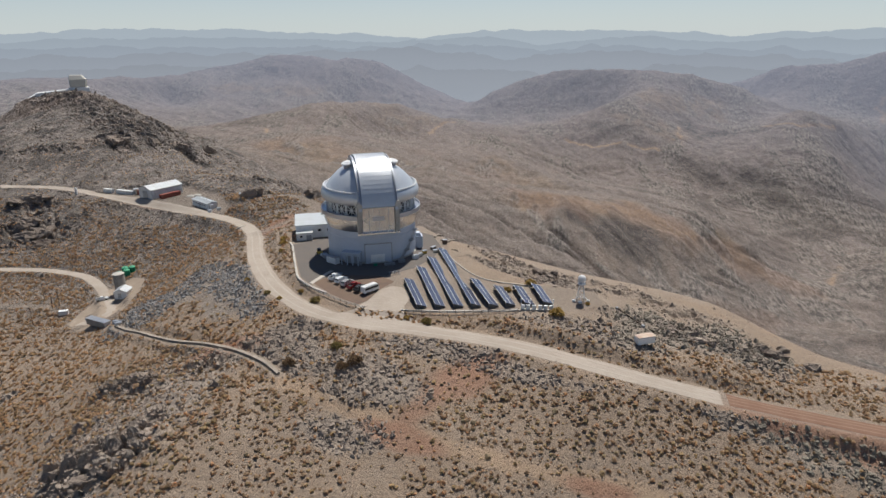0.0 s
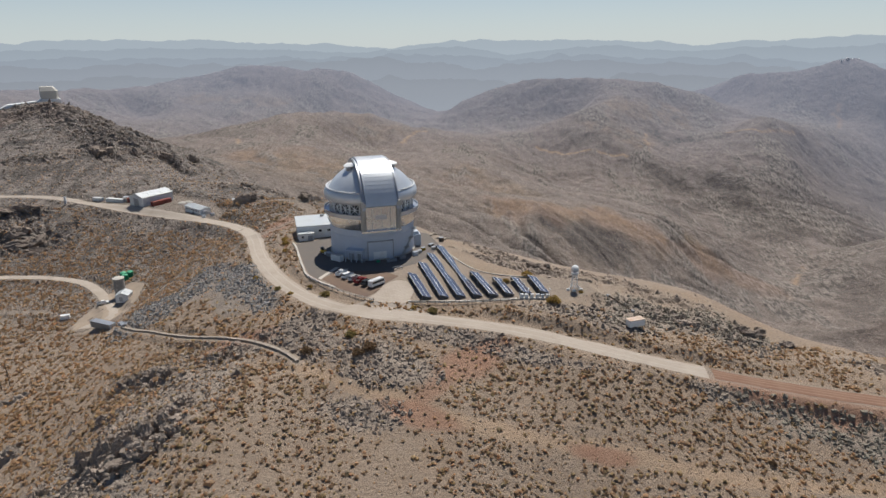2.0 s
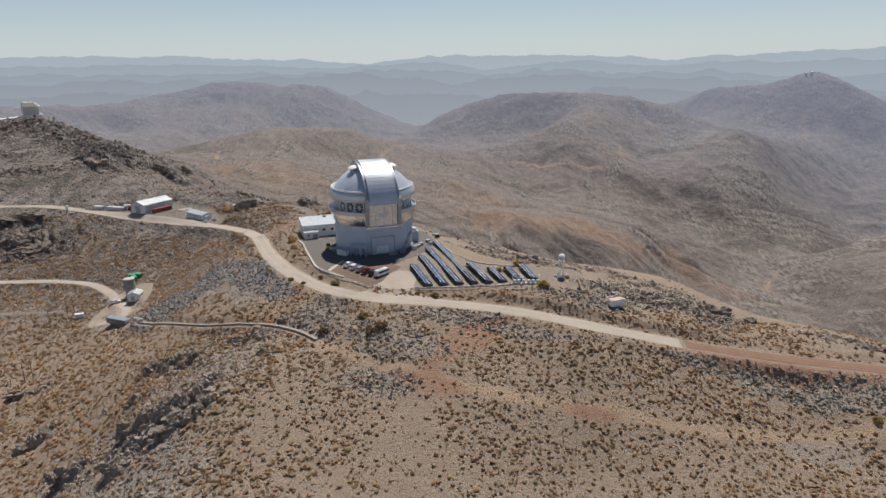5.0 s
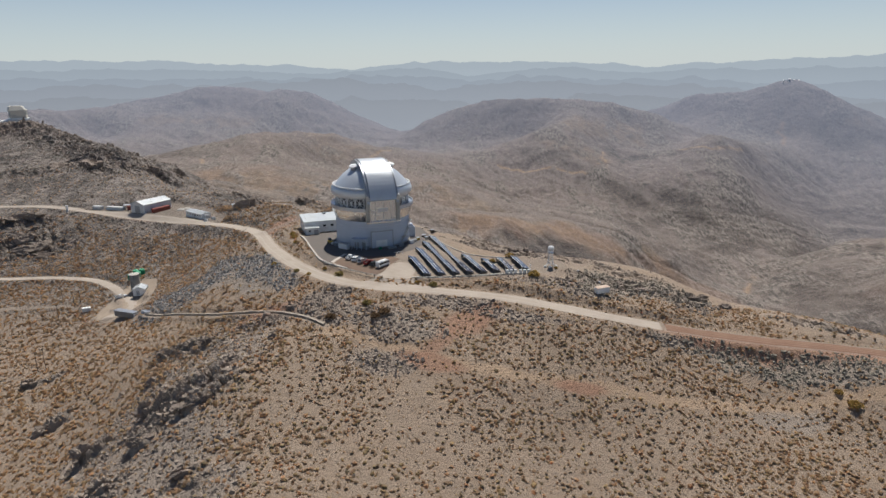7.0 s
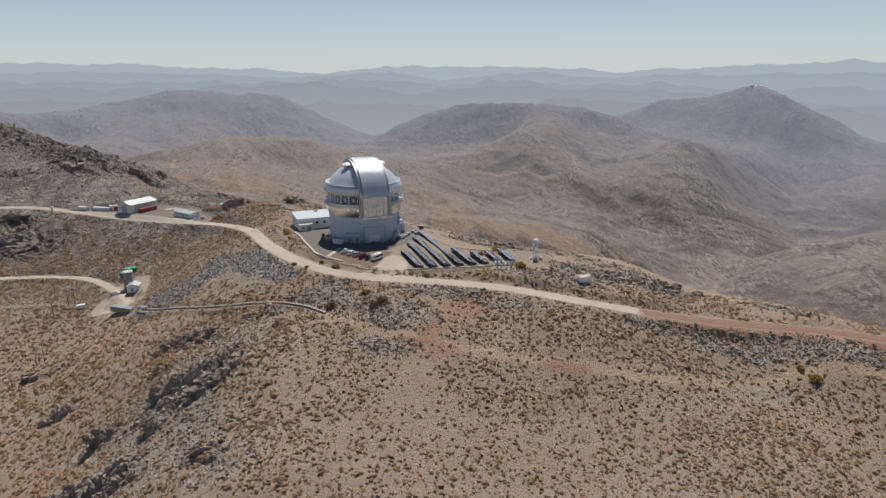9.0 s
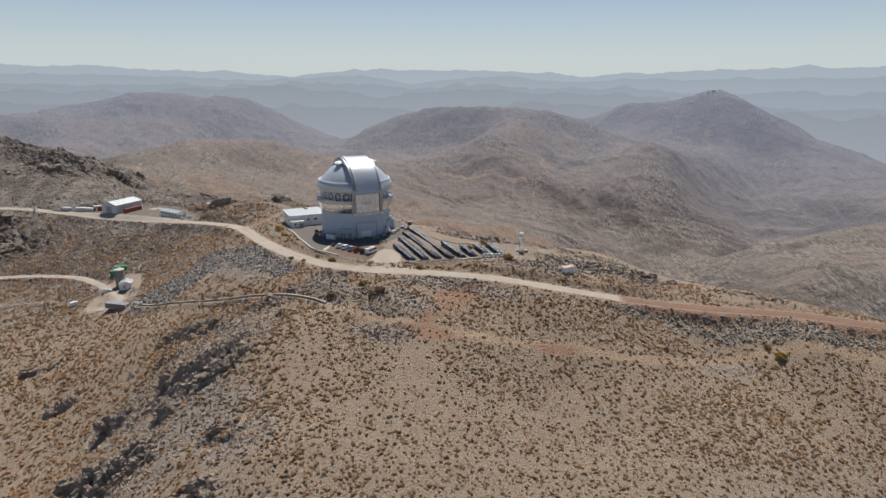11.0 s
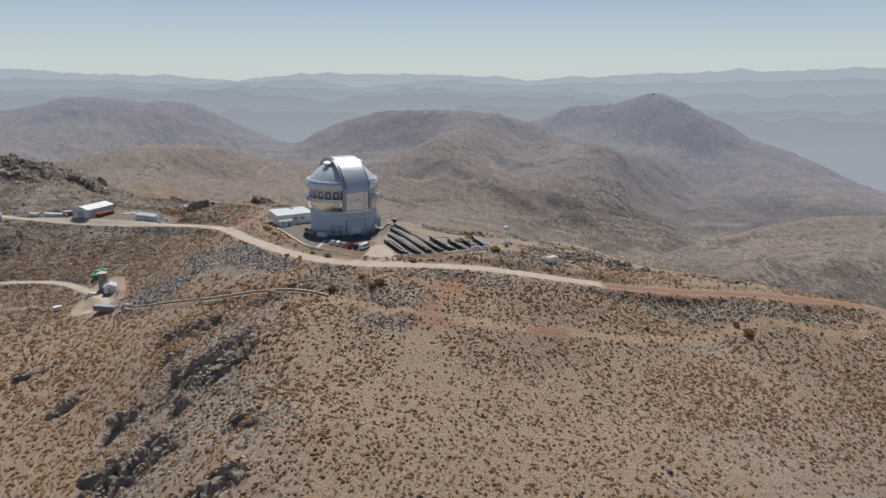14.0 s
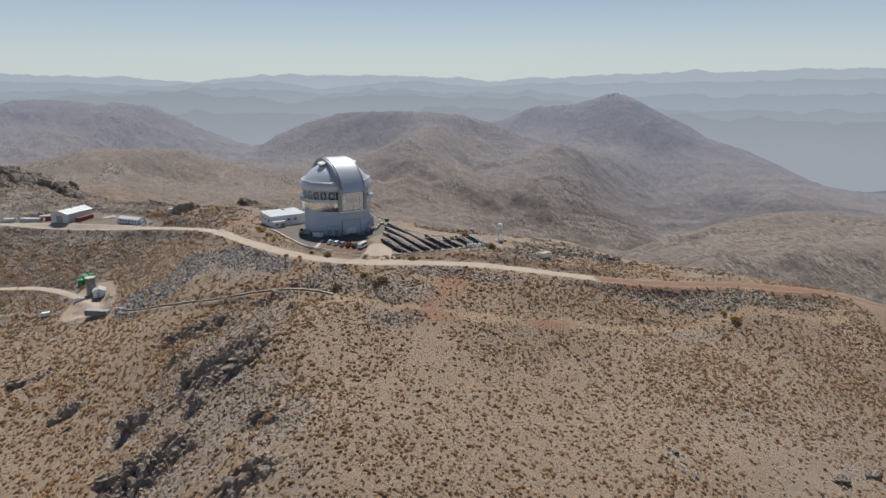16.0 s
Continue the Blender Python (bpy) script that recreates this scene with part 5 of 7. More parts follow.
slab("asphalt_apron", [(-31, 2.5), (-28.6, -3.5), (-24.2, -14), (-20.2, -24), (-17.2, -30.6), (-12.6, -35.4), (-10.4, -31), (-6, -27.5), (2, -27.2), (10, -26.5), (18, -19), (23.5, -8),
                       (25, 4), (20, 18), (8, 26), (-12, 28), (-24, 8)], 0.05, ASPHALT, "worn grey asphalt apron round the dome", "paving")
slab("car_park", [(-11.8, -34.8), (-9.6, -30.6), (-5, -27.2), (8, -27), (13.5, -31), (9.8, -37), (7.6, -44.6), (5.4, -47.5), (-4, -41.8)], 0.075, RED_GRIT, "red-brown gritty car park", "paving")
slab("driveway", [(-5, -54.2), (0.7, -52.2), (5.0, -49.9), (8.0, -44.4), (9.9, -37.5), (13.2, -34.2), (16.6, -34.4), (20.0, -39.4), (19.0, -46.5), (20.2, -50.6), (26, -54.6), (22, -56), (6, -55.5)], 0.13, ROAD,
     "pale gravel driveway that fans out to the road", "road")
YARD_DIRT = plain("brown_yard_dirt", (0.335, 0.272, 0.212), (0.27, 0.212, 0.16), 0.95, 0.0, 5.0, 0.1, 0.4, 0.8)
slab("lower_yard_pad", LOW_YARD, 0.07, YARD_DIRT, "pale packed dirt pad of the lower yard", "yard")
PATH_PALE = plain("pale_path_concrete", (0.52, 0.48, 0.42), (0.40, 0.35, 0.29), 0.9, 0.0, 2.0)
slab("walkway", [(-9.6, -23.5), (-8.2, -23.8), (-12.0, -35.2), (-13.2, -34.4)], 0.11, PATH_PALE, "pale concrete walkway from the entrance", "path")


# ---- solar panels ----
def solar_row(near, far):
    """A row of panels on a steel frame: its low edge from the near to the far end; the high edge lies to its left."""
    near, far = Vector(near), Vector(far)
    length = (far - near).length
    ahead = (far - near) / length
    z0, z1 = float(height(*near)), float(height(*far))
    # local axes: y along the row, x from the high edge to the low edge
    turn = math.degrees(math.atan2(-ahead.x, ahead.y))
    slope = math.degrees(math.atan2(z1 - z0, length))
    row = thing("solar_panel_row", "long tilted row of blue solar panels on steel legs", "solar panels", pose(near.x, near.y, z0, slope, 0, turn), "solar panel rows")
    wide, low, high = 3.05, 0.5, 1.6
    tilt = math.atan2(high - low, wide)
    deep = math.hypot(wide, high - low)
    count = round(length / 1.02)
    step = length / count
    lay = Matrix.Translation((0, 0, low)) @ Matrix.Rotation(tilt, 4, "Y")
    module = Geo().box(0, 0, 0, deep / 2 - 0.06, step - 0.035, 0.045).mesh("solar_panel", PANEL_CELL)
    for k in range(count):
        for tier in range(2):
            ob = new("solar_panel", module)
            ob.parent = row
            ob.matrix_local = lay @ Matrix.Translation((-deep * (0.25 + 0.5 * tier), (k + 0.5) * step, 0.07))
    g = Geo()
    for u in (0.0, 0.5, 1.0):
        a, b = lay @ Vector((-deep * u, 0, 0.05 + 0.035 * (u == 0.5))), lay @ Vector((-deep * u, length, 0.05 + 0.035 * (u == 0.5)))
        g.bar(a, b, 0.10, 0.07)
    part("frame_rail", g, STEEL, row, "pale aluminium frame rails")
    part("backing", Geo().box(-deep / 2, length / 2, 0.0, deep - 0.1, length - 0.1, 0.03, m=lay), PANEL_BACK, row, "dark panel underside")
    for k in range(max(2, round(length / 3.4)) + 1):
        y = min(length - 0.15, max(0.15, k * length / max(2, round(length / 3.4))))
        g = Geo().bar((-wide + 0.1, y, -0.4), (-wide + 0.1, y, high - 0.08), 0.12, 0.12, (0, 1, 0)).bar((-0.1, y, -0.4), (-0.1, y, low), 0.12, 0.12, (0, 1, 0))
        g.bar((-wide + 0.1, y, 0.3), (-0.5, y, low + 0.15), 0.08, 0.08)
        part("leg_frame", g, STEEL, row)
    for y in (0.05, length - 0.05):
        part("end_plate", Geo().add([(-wide, y - 0.02, 0.1), (-0.1, y - 0.02, 0.1), (-0.1, y - 0.02, low), (-wide, y - 0.02, high - 0.05), (-wide, y + 0.02, 0.1), (-0.1, y + 0.02, 0.1), (-0.1, y + 0.02, low), (-wide, y + 0.02, high - 0.05)],
                                    [(0, 1, 2, 3), (7, 6, 5, 4), (0, 4, 5, 1), (1, 5, 6, 2), (2, 6, 7, 3), (3, 7, 4, 0)]), PANEL_BACK, row, "dark end sheet")


for near, far in (((25.8, -46.6), (19.4, -29.9)), ((31.2, -46.0), (22.0, -19.7)), ((36.5, -45.4), (24.4, -9.9)), ((41.7, -44.8), (27.1, -0.5)),
                  ((46.8, -44.2), (40.2, -28.3)), ((51.8, -43.4), (47.8, -32.6)), ((57.4, -42.8), (53.8, -32.2)), ((62.8, -41.8), (59.4, -30.9))):
    solar_row(near, far)

cabinet_row = thing("control_cabinets", "row of white control cabinets on a concrete strip", "cabinets", on_ground(58, -45.4, 0, 0, ))
part("footing", Geo().box(0, 0, 0.1, 9.5, 1.0, 0.6), CONCRETE, cabinet_row)
for x in (-4.0, -2.6, -0.9, 0.9, 2.4, 4.0):
    part("cabinet", Geo().box(x, 0, 1.0, 1.1, 0.6, 1.3, edge=0.05), WHITE, cabinet_row)
for x in (-4.6, -2.0, 4.6):
    post = part("camera_post", Geo().rod((x, 0.4, 0.2), (x, 0.4, 3.0), 0.07), WHITE, cabinet_row)
    part("head", Geo().box(x, 0.4, 3.2, 0.4, 0.4, 0.5, edge=0.06), WHITE, post)

# ---- weather tower with a white ball ----
tower = thing("dome_tower", "small white tower carrying a round instrument dome", "tower", on_ground(71.2, -38.2))
for k in range(4):
    a = math.pi / 4 + k * math.pi / 2
    c, s = math.cos(a), math.sin(a)
    leg = part("leg", Geo().rod((1.7 * c, 1.7 * s, -0.4), (0.75 * c, 0.75 * s, 5.4), 0.07), WHITE, tower)
    c2, s2 = math.cos(a + math.pi / 2), math.sin(a + math.pi / 2)
    g = Geo()
    for n in range(4):
        r0, r1 = 1.7 - 0.2 * n, 1.7 - 0.2 * (n + 1)
        g.rod((r0 * c, r0 * s, 0.2 + 1.15 * n), (r1 * c2, r1 * s2, 1.35 + 1.15 * n), 0.035, 5).rod((r1 * c, r1 * s, 1.35 + 1.15 * n), (r1 * c2, r1 * s2, 1.35 + 1.15 * n), 0.035, 5)
    part("brace", g, WHITE, leg)
part("deck", Geo().lathe([(0, 5.3), (1.2, 5.3), (1.2, 5.5), (0, 5.5)], 20), WHITE, tower)
g = Geo().lathe([(1.15 + 0.04 * math.cos(a), 6.3 + 0.04 * math.sin(a)) for a in np.linspace(0, 2 * math.pi, 6)], 20)
for k in range(10):
    g.rod((1.15 * math.cos(k * 0.628), 1.15 * math.sin(k * 0.628), 5.4), (1.15 * math.cos(k * 0.628), 1.15 * math.sin(k * 0.628), 6.3), 0.04, 4)
part("railing", g, STEEL, tower)
part("ball", Geo().sphere(0, 0, 6.9, 1.2, 12, 20), WHITE, tower, "round white dome", 60)
for x, y in ((-2.6, -1.2), (2.6, -0.9), (-0.4, -2.6)):
    part("outrigger", Geo().box(x * 0.8, y * 0.8, 0.25, 1.0, 0.8, 0.5, edge=0.05).bar((x * 0.2, y * 0.2, 1.6), (x, y, 0.1), 0.16, 0.16), WHITE, tower)

# ---- white hut beside the road ----
hut = thing("equipment_hut", "white box hut on legs with a rusty roof beside the road", "hut", on_ground(87.0, -55.0, 0.7, 22))
part("body", Geo().box(0, 0, 1.2, 5.2, 2.3, 2.0, edge=0.04), WHITE, hut)
part("roof", Geo().box(0, 0, 2.27, 5.4, 2.5, 0.12, edge=0.03), RUST, hut, "rust-stained flat roof")
for x in (-1.9, 0, 1.9):
    for y in (-1.0, 1.0):
        part("leg", Geo().box(x, y, -0.6, 0.22, 0.22, 2.2), STEEL, hut)
part("door", Geo().box(2.62, 0.3, 1.15, 0.06, 0.9, 1.8), TRIM, hut)
for n in range(5):
    part("rib", Geo().box(-1.8 + 0.9 * n, -1.17, 1.2, 0.08, 0.05, 1.8), WHITE, hut)

culvert = thing("drain_pipe", "grey steel drain pipe lying down the rocky bank", "pipe")
a, b = (82.0, -38.5), (88.5, -45.5)
part("pipe", Geo().rod((*a, float(height(*a)) + 0.4), (*b, float(height(*b)) + 0.25), 0.2, 10), TIMBER, culvert)
for p in (a, b):
    part("headwall", Geo().box(p[0], p[1], float(height(*p)) + 0.2, 0.9, 0.8, 0.8, 40, 0.06), TRIM, culvert)


# ---- cars ----
def wheels(car, xs, y, r):
    for x in xs:
        for s in (-1, 1):
            w = part("wheel", Geo().lathe([(0.1, -0.12), (r, -0.12), (r + 0.03, 0), (r, 0.12), (0.1, 0.12)], 14, m=Matrix.Translation((x, s * y, r)) @ Matrix.Rotation(math.pi / 2, 4, "X")), TYRE, car, "", 50)
            part("rim", Geo().lathe([(0, -0.14), (r * 0.62, -0.13), (r * 0.62, 0.13), (0, 0.14)], 12, m=Matrix.Translation((x, s * y, r)) @ Matrix.Rotation(math.pi / 2, 4, "X")), STEEL, w)


def across(outline, half, inset):
    """A side outline drawn to both sides, its upper corners drawn in by inset."""
    g, n = Geo(), len(outline)
    top = max(z for _, z in outline)
    verts = [(x, s * (half - (inset if z > 0.6 * top else 0)), z) for s in (-1, 1) for x, z in outline]
    return g.add(verts, [tuple(range(n)), tuple(range(2 * n - 1, n - 1, -1))] + [(i, n + i, n + (i + 1) % n, (i + 1) % n) for i in range(n)])


def car(kind, paint, label, x, y, heading):
    ob = thing("parked_car" if kind != "bus" else "parked_minibus", label, "minibus" if kind == "bus" else "car", on_ground(x, y, 0.02, heading), "" if kind == "bus" else "parked cars")
    if kind == "bus":
        part("body", across([(-2.8, 0.42), (2.9, 0.42), (3.0, 1.0), (2.65, 2.0), (2.4, 2.4), (-2.7, 2.42), (-2.85, 2.2)], 0.98, 0.08), paint, ob, "", 20)
        part("window_band", across([(-2.5, 1.25), (2.7, 1.25), (2.5, 1.98), (-2.5, 1.98)], 1.0, 0.02), GLASS, ob, "dark side windows")
        part("windscreen", Geo().box(2.82, 0, 1.5, 0.10, 1.65, 0.85), GLASS, ob)
        part("roof_unit", Geo().box(-0.8, 0, 2.48, 1.5, 1.1, 0.2, edge=0.05), CAR_WHITE, ob)
        part("bumper", Geo().box(2.95, 0, 0.55, 0.2, 1.8, 0.28, edge=0.04), TRIM, ob)
        wheels(ob, (-1.7, 1.9), 0.88, 0.36)
        return ob
    part("body", across([(-2.45, 0.42), (2.4, 0.42), (2.5, 0.75), (2.35, 0.98), (1.15, 1.08), (-2.4, 1.08), (-2.5, 0.8)], 0.92, 0.05), paint, ob, "", 20)
    if kind == "pickup":
        cab = part("cab", across([(-0.75, 1.05), (1.25, 1.05), (0.55, 1.72), (-0.6, 1.75)], 0.86, 0.14), paint, ob, "", 20)
        part("side_window", across([(-0.55, 1.15), (0.95, 1.15), (0.45, 1.62), (-0.5, 1.64)], 0.875, 0.12), GLASS, cab)
        part("cargo_bed", Geo().box(-1.6, 0, 1.085, 1.5, 1.5, 0.03), DARK, ob, "dark open cargo bed")
        for s in (-1, 1):
            part("bed_side", Geo().box(-1.6, s * 0.86, 1.2, 1.7, 0.1, 0.3, edge=0.02), paint, ob)
        part("tailgate", Geo().box(-2.42, 0, 1.2, 0.1, 1.7, 0.3, edge=0.02), paint, ob)
        part("windscreen", Geo().add([(1.22, -0.7, 1.08), (1.22, 0.7, 1.08), (0.6, 0.66, 1.70), (0.6, -0.66, 1.70), (1.12, -0.7, 1.05), (1.12, 0.7, 1.05)], [(0, 1, 2, 3), (4, 3, 2, 5), (0, 4, 5, 1), (0, 3, 4), (1, 5, 2)]), GLASS, cab)
    else:
        cab = part("cab", across([(-2.3, 1.05), (1.3, 1.05), (0.6, 1.74), (-2.05, 1.78)], 0.86, 0.12), paint, ob, "", 20)
        part("side_window", across([(-2.05, 1.16), (1.0, 1.16), (0.5, 1.64), (-1.9, 1.66)], 0.875, 0.10), GLASS, cab)
        part("rear_window", Geo().box(-2.2, 0, 1.42, 0.08, 1.4, 0.42), GLASS, cab)
    for s in (-1, 1):
        part("headlight", Geo().box(2.42, s * 0.68, 0.82, 0.16, 0.34, 0.18, edge=0.03), CAR_WHITE, ob)
    part("bumper", Geo().box(2.46, 0, 0.56, 0.16, 1.7, 0.22, edge=0.04), TRIM, ob)
    wheels(ob, (-1.5, 1.5), 0.82, 0.36)
    return ob


car("pickup", CAR_WHITE, "white pickup truck parked nose-in beside the walkway", -6.0, -30.6, 66)
car("wagon", CAR_WHITE, "white estate car parked in the yard", -3.4, -32.8, 66)
car("wagon", CAR_SILVER, "silver estate car parked in the yard", -0.9, -34.8, 64)
car("pickup", CAR_RED, "dark red pickup truck parked in the yard", 1.6, -36.6, 62)
car("wagon", DARK_PAINT, "charcoal estate car parked beside the minibus", 4.2, -38.2, 62)
car("bus", CAR_WHITE, "white minibus with dark windows parked in the yard", 7.2, -39.0, 52)
CHANNEL_STONE = plain("brown_grey_concrete", (0.33, 0.285, 0.235), (0.24, 0.20, 0.16), 0.9, 0.0, 3.0, 0.2, 0.3)


# ---- plant at the foot of the dome ----
def skip_bin(x, y, rz, paint, label, sx=3.0, sy=1.6, sz=1.4, name="equipment_crate"):
    ob = thing(name, label, "crate", on_ground(x, y, 0, rz))
    part("body", Geo().box(0, 0, sz / 2, sx, sy, sz, edge=0.05), paint, ob)
    part("lid", Geo().box(0, 0, sz + 0.05, sx + 0.1, sy + 0.1, 0.12, edge=0.03), TRIM, ob, "dark lid")
    for s in (-1, 1):
        part("skid", Geo().box(0, s * sy * 0.4, 0.02, sx, 0.15, 0.16), TIMBER, ob)
    return ob


skip_bin(-10.6, -15.8, -32, WHITE, "white equipment crate with a dark lid against the base wall", 4.6, 2.0, 2.2)
skip_bin(-14.6, -11.0, -50, TRIM, "dark grey crate against the base wall", 2.6, 1.6, 1.3)
loader = thing("small_loader", "yellow and white small loader beside the dome", "machine", on_ground(-17.5, -8.2, 0, -40))
part("body", Geo().box(0, 0, 1.0, 2.4, 1.3, 0.9, edge=0.1), YELLOW, loader)
part("cab", Geo().box(-0.4, 0, 1.9, 1.1, 1.15, 1.0, edge=0.08), GLASS, loader)
part("bucket", Geo().prism([(1.3, 0.2), (2.2, 0.2), (2.3, 0.8), (1.9, 0.5), (1.4, 1.0)], -0.7, 0.7), WHITE, loader)
wheels(loader, (-0.8, 0.8), 0.7, 0.42)
for x, y, rz, paint, label, size in ((17.2, -9.4, 30, WHITE, "white generator box beside the dome", (2.0, 1.4, 1.4)), (18.6, -6.4, 15, CREAM, "cream crate beside the dome", (1.4, 1.2, 1.0)),
                                     (19.6, -3.6, 40, YELLOW, "yellow compressor box beside the dome", (1.6, 1.2, 1.1)), (23.4, -2.2, 10, CREAM, "cream spare-parts crate on the yard", (1.5, 1.2, 1.0)),
                                     (22.2, 1.6, 60, TIMBER, "brown spare-parts crate on the yard", (2.2, 1.2, 0.9)), (25.8, 8.0, 20, TIMBER, "brown timber crate at the yard's edge", (1.6, 1.4, 1.6)),
                                     (13.0, -13.6, 45, TRIM, "dark grey crate in the dome's shade", (2.2, 1.1, 1.0)), (9.4, -16.6, 25, TRIM, "dark pallet stack in the dome's shade", (3.6, 1.2, 0.7)),
                                     (-1.0, -17.4, 0, TRIM, "dark steel crate in the dome's shade", (1.6, 1.0, 0.9)), (4.6, -17.6, 15, GREEN, "green steel crate in the dome's shade", (1.2, 0.9, 1.0))):
    skip_bin(x, y, rz, paint, label, *size)
for x, y, rz in ((-5.4, -27.6, 10), (13.2, -24.6, -20), (11.8, -25.2, 5)):
    trestle = thing("steel_trestle", "dark steel trestle standing on the yard", "trestle", on_ground(x, y, 0, rz), "steel trestles")
    part("beam", Geo().box(0, 0, 0.9, 2.2, 0.2, 0.2), TRIM, trestle)
    for dx in (-0.9, 0.9):
        part("leg", Geo().bar((dx, -0.5, 0), (dx, 0, 0.9), 0.1, 0.1).bar((dx, 0.5, 0), (dx, 0, 0.9), 0.1, 0.1), TRIM, trestle)
for n in range(9):
    x, y = 24.5 + 3.2 * math.sin(n * 2.4), 12.0 + 1.9 * n - 4 * (n % 2)
    block = Geo().box(0, 0, 0.3, 1.7, 0.8, 0.7, edge=0.06)
    solid("concrete_block", block, CHANNEL_STONE, "brown-grey concrete block laid out on the back slope", "block", on_ground(x, y, -0.1, 20 + 31 * n), "concrete blocks")


# ---- gabled sheds and containers ----
def gable(ob, length, width, eave, ridge, wall_paint, roof_paint, over=0.35):
    """Walls and a pitched roof; the ridge runs along x."""
    h = width / 2
    part("wall", Geo().add([(x, y, z) for x in (-length / 2, length / 2) for y, z in ((-h, -0.5), (h, -0.5), (h, eave), (0, ridge), (-h, eave))],
                           [(0, 1, 2, 3, 4), (9, 8, 7, 6, 5)] + [(i, 5 + i, 5 + (i + 1) % 5, (i + 1) % 5) for i in range(5)]), wall_paint, ob)
    for s in (-1, 1):
        drop = (ridge - eave) / h
        ye, ze = s * (h + over), eave - drop * over
        lo, hi = (-length / 2 - over), (length / 2 + over)
        slope = part("roof_slope", Geo().add([(lo, 0, ridge + 0.06), (hi, 0, ridge + 0.06), (hi, ye, ze + 0.06), (lo, ye, ze + 0.06), (lo, 0, ridge + 0.2), (hi, 0, ridge + 0.2), (hi, ye, ze + 0.2), (lo, ye, ze + 0.2)],
                                             [(0, 1, 2, 3), (7, 6, 5, 4), (0, 4, 5, 1), (1, 5, 6, 2), (2, 6, 7, 3), (3, 7, 4, 0)]), roof_paint, ob)
        g, n = Geo(), max(4, int(length / 1.2))
        for k in range(n + 1):
            x = -length / 2 + length * k / n
            g.bar((x, 0, ridge + 0.22), (x, ye, ze + 0.22), 0.08, 0.06)
        part("roof_rib", g, roof_paint, slope)


shed_wall = plain("pale_grey_cladding", (0.66, 0.67, 0.66), (0.52, 0.50, 0.46), 0.55, 0.0, 4.0)
ware = thing("warehouse", "large pale metal warehouse with a low gabled roof", "warehouse", pose(-157.8, 134.3, -15.5, 0, 0, 62))
gable(ware, 20.5, 12.6, 5.4, 7.3, shed_wall, ROOF_WHITE)
part("roller_door", Geo().box(-10.3, 0, 2.2, 0.15, 4.6, 4.4), TRIM, ware, "grey roller door")
for k in range(5):
    part("wall_rib", Geo().box(-8 + 4 * k, -6.33, 2.4, 0.2, 0.1, 5.4), shed_wall, ware)


def container(x, y, rz, paint, label, size=(12.0, 2.45, 2.6), lift=0.0, name="shipping_container"):
    ob = thing(name, label, "container", on_ground(x, y, lift, rz))
    sx, sy, sz = size
    part("body", Geo().box(0, 0, sz / 2, sx, sy, sz, edge=0.06), paint, ob)
    for k in range(int(sx / 1.2)):
        for s in (-1, 1):
            part("side_rib", Geo().box(-sx / 2 + 0.6 + 1.2 * k, s * (sy / 2 + 0.02), sz / 2, 0.5, 0.07, sz - 0.4), paint, ob)
    for s in (-1, 1):
        part("end_door", Geo().box(sx / 2 + 0.02, s * sy / 4, sz / 2, 0.06, sy / 2 - 0.12, sz - 0.3), paint, ob)
    return ob


container(-149.2, 128.6, 62, RED_PAINT, "faded red shipping container beside the warehouse", (12.5, 2.45, 2.6))
container(-183.0, 138.2, -16, shed_wall, "pale grey shipping container beside the road", (13.5, 2.6, 2.3))
container(-196.6, 142.0, -16, shed_wall, "small weathered container at the end of the yard", (6.5, 2.5, 2.3))
container(-171.6, 137.4, 20, RED_PAINT, "faded red short container beside the grey one", (6.0, 2.5, 2.7))
lean_roof = thing("storage_shelter", "white roofed storage shelter between the containers", "shelter", on_ground(-174.5, 138.8, 0, 24))
part("roof", Geo().box(0, 0, 3.1, 6.5, 3.4, 0.2, edge=0.05), ROOF_WHITE, lean_roof)
for x in (-2.9, 2.9):
    for y in (-1.5, 1.5):
        part("post", Geo().box(x, y, 1.4, 0.2, 0.2, 3.4), STEEL, lean_roof)

office = thing("site_office", "long white prefabricated office with a low gabled roof", "building", on_ground(-116.6, 105.4, 0.2, -38))
gable(office, 17.0, 6.0, 2.9, 3.7, WHITE, ROOF_WHITE)
for k in range(6):
    part("window", Geo().box(-6.5 + 2.6 * k, -3.03, 1.75, 1.2, 0.08, 0.9), GLASS, office)
part("door", Geo().box(0.4, -3.03, 1.1, 0.95, 0.09, 2.0), TRIM, office)
part("end_porch", Geo().box(8.9, -0.6, 1.2, 1.8, 2.6, 2.4, edge=0.04), WHITE, office)
part("step", Geo().box(0.4, -3.6, 0.1, 1.6, 1.0, 0.5), CONCRETE, office)
for x, y, rz, label in ((-126.0, 113.0, 10, "small white utility box beside the office"), (-104.5, 96.5, 40, "small white utility box by the road"), (-107.6, 92.4, 5, "white water tank box by the road")):
    skip_bin(x, y, rz, WHITE, label, 2.0, 1.5, 1.3, "utility_box")
hut2 = thing("pump_hut", "small white flat-roofed hut among the rocks", "hut", on_ground(-93.0, 103.0, 0, 15))
part("body", Geo().box(0, 0, 1.0, 3.6, 2.6, 2.2), CREAM, hut2)
part("roof", Geo().box(0, 0, 2.2, 4.2, 3.2, 0.2, edge=0.05), ROOF_WHITE, hut2)
for x, y in ((-136.5, 128.5), (-133.5, 130.5)):
    solid("rubble_heap", Geo().sphere(0, 0, 0, 2.6, 5, 12, 0, 0.45), CONCRETE, "low heap of grey gravel in the yard", "heap", on_ground(x, y, -0.1), "gravel heaps")

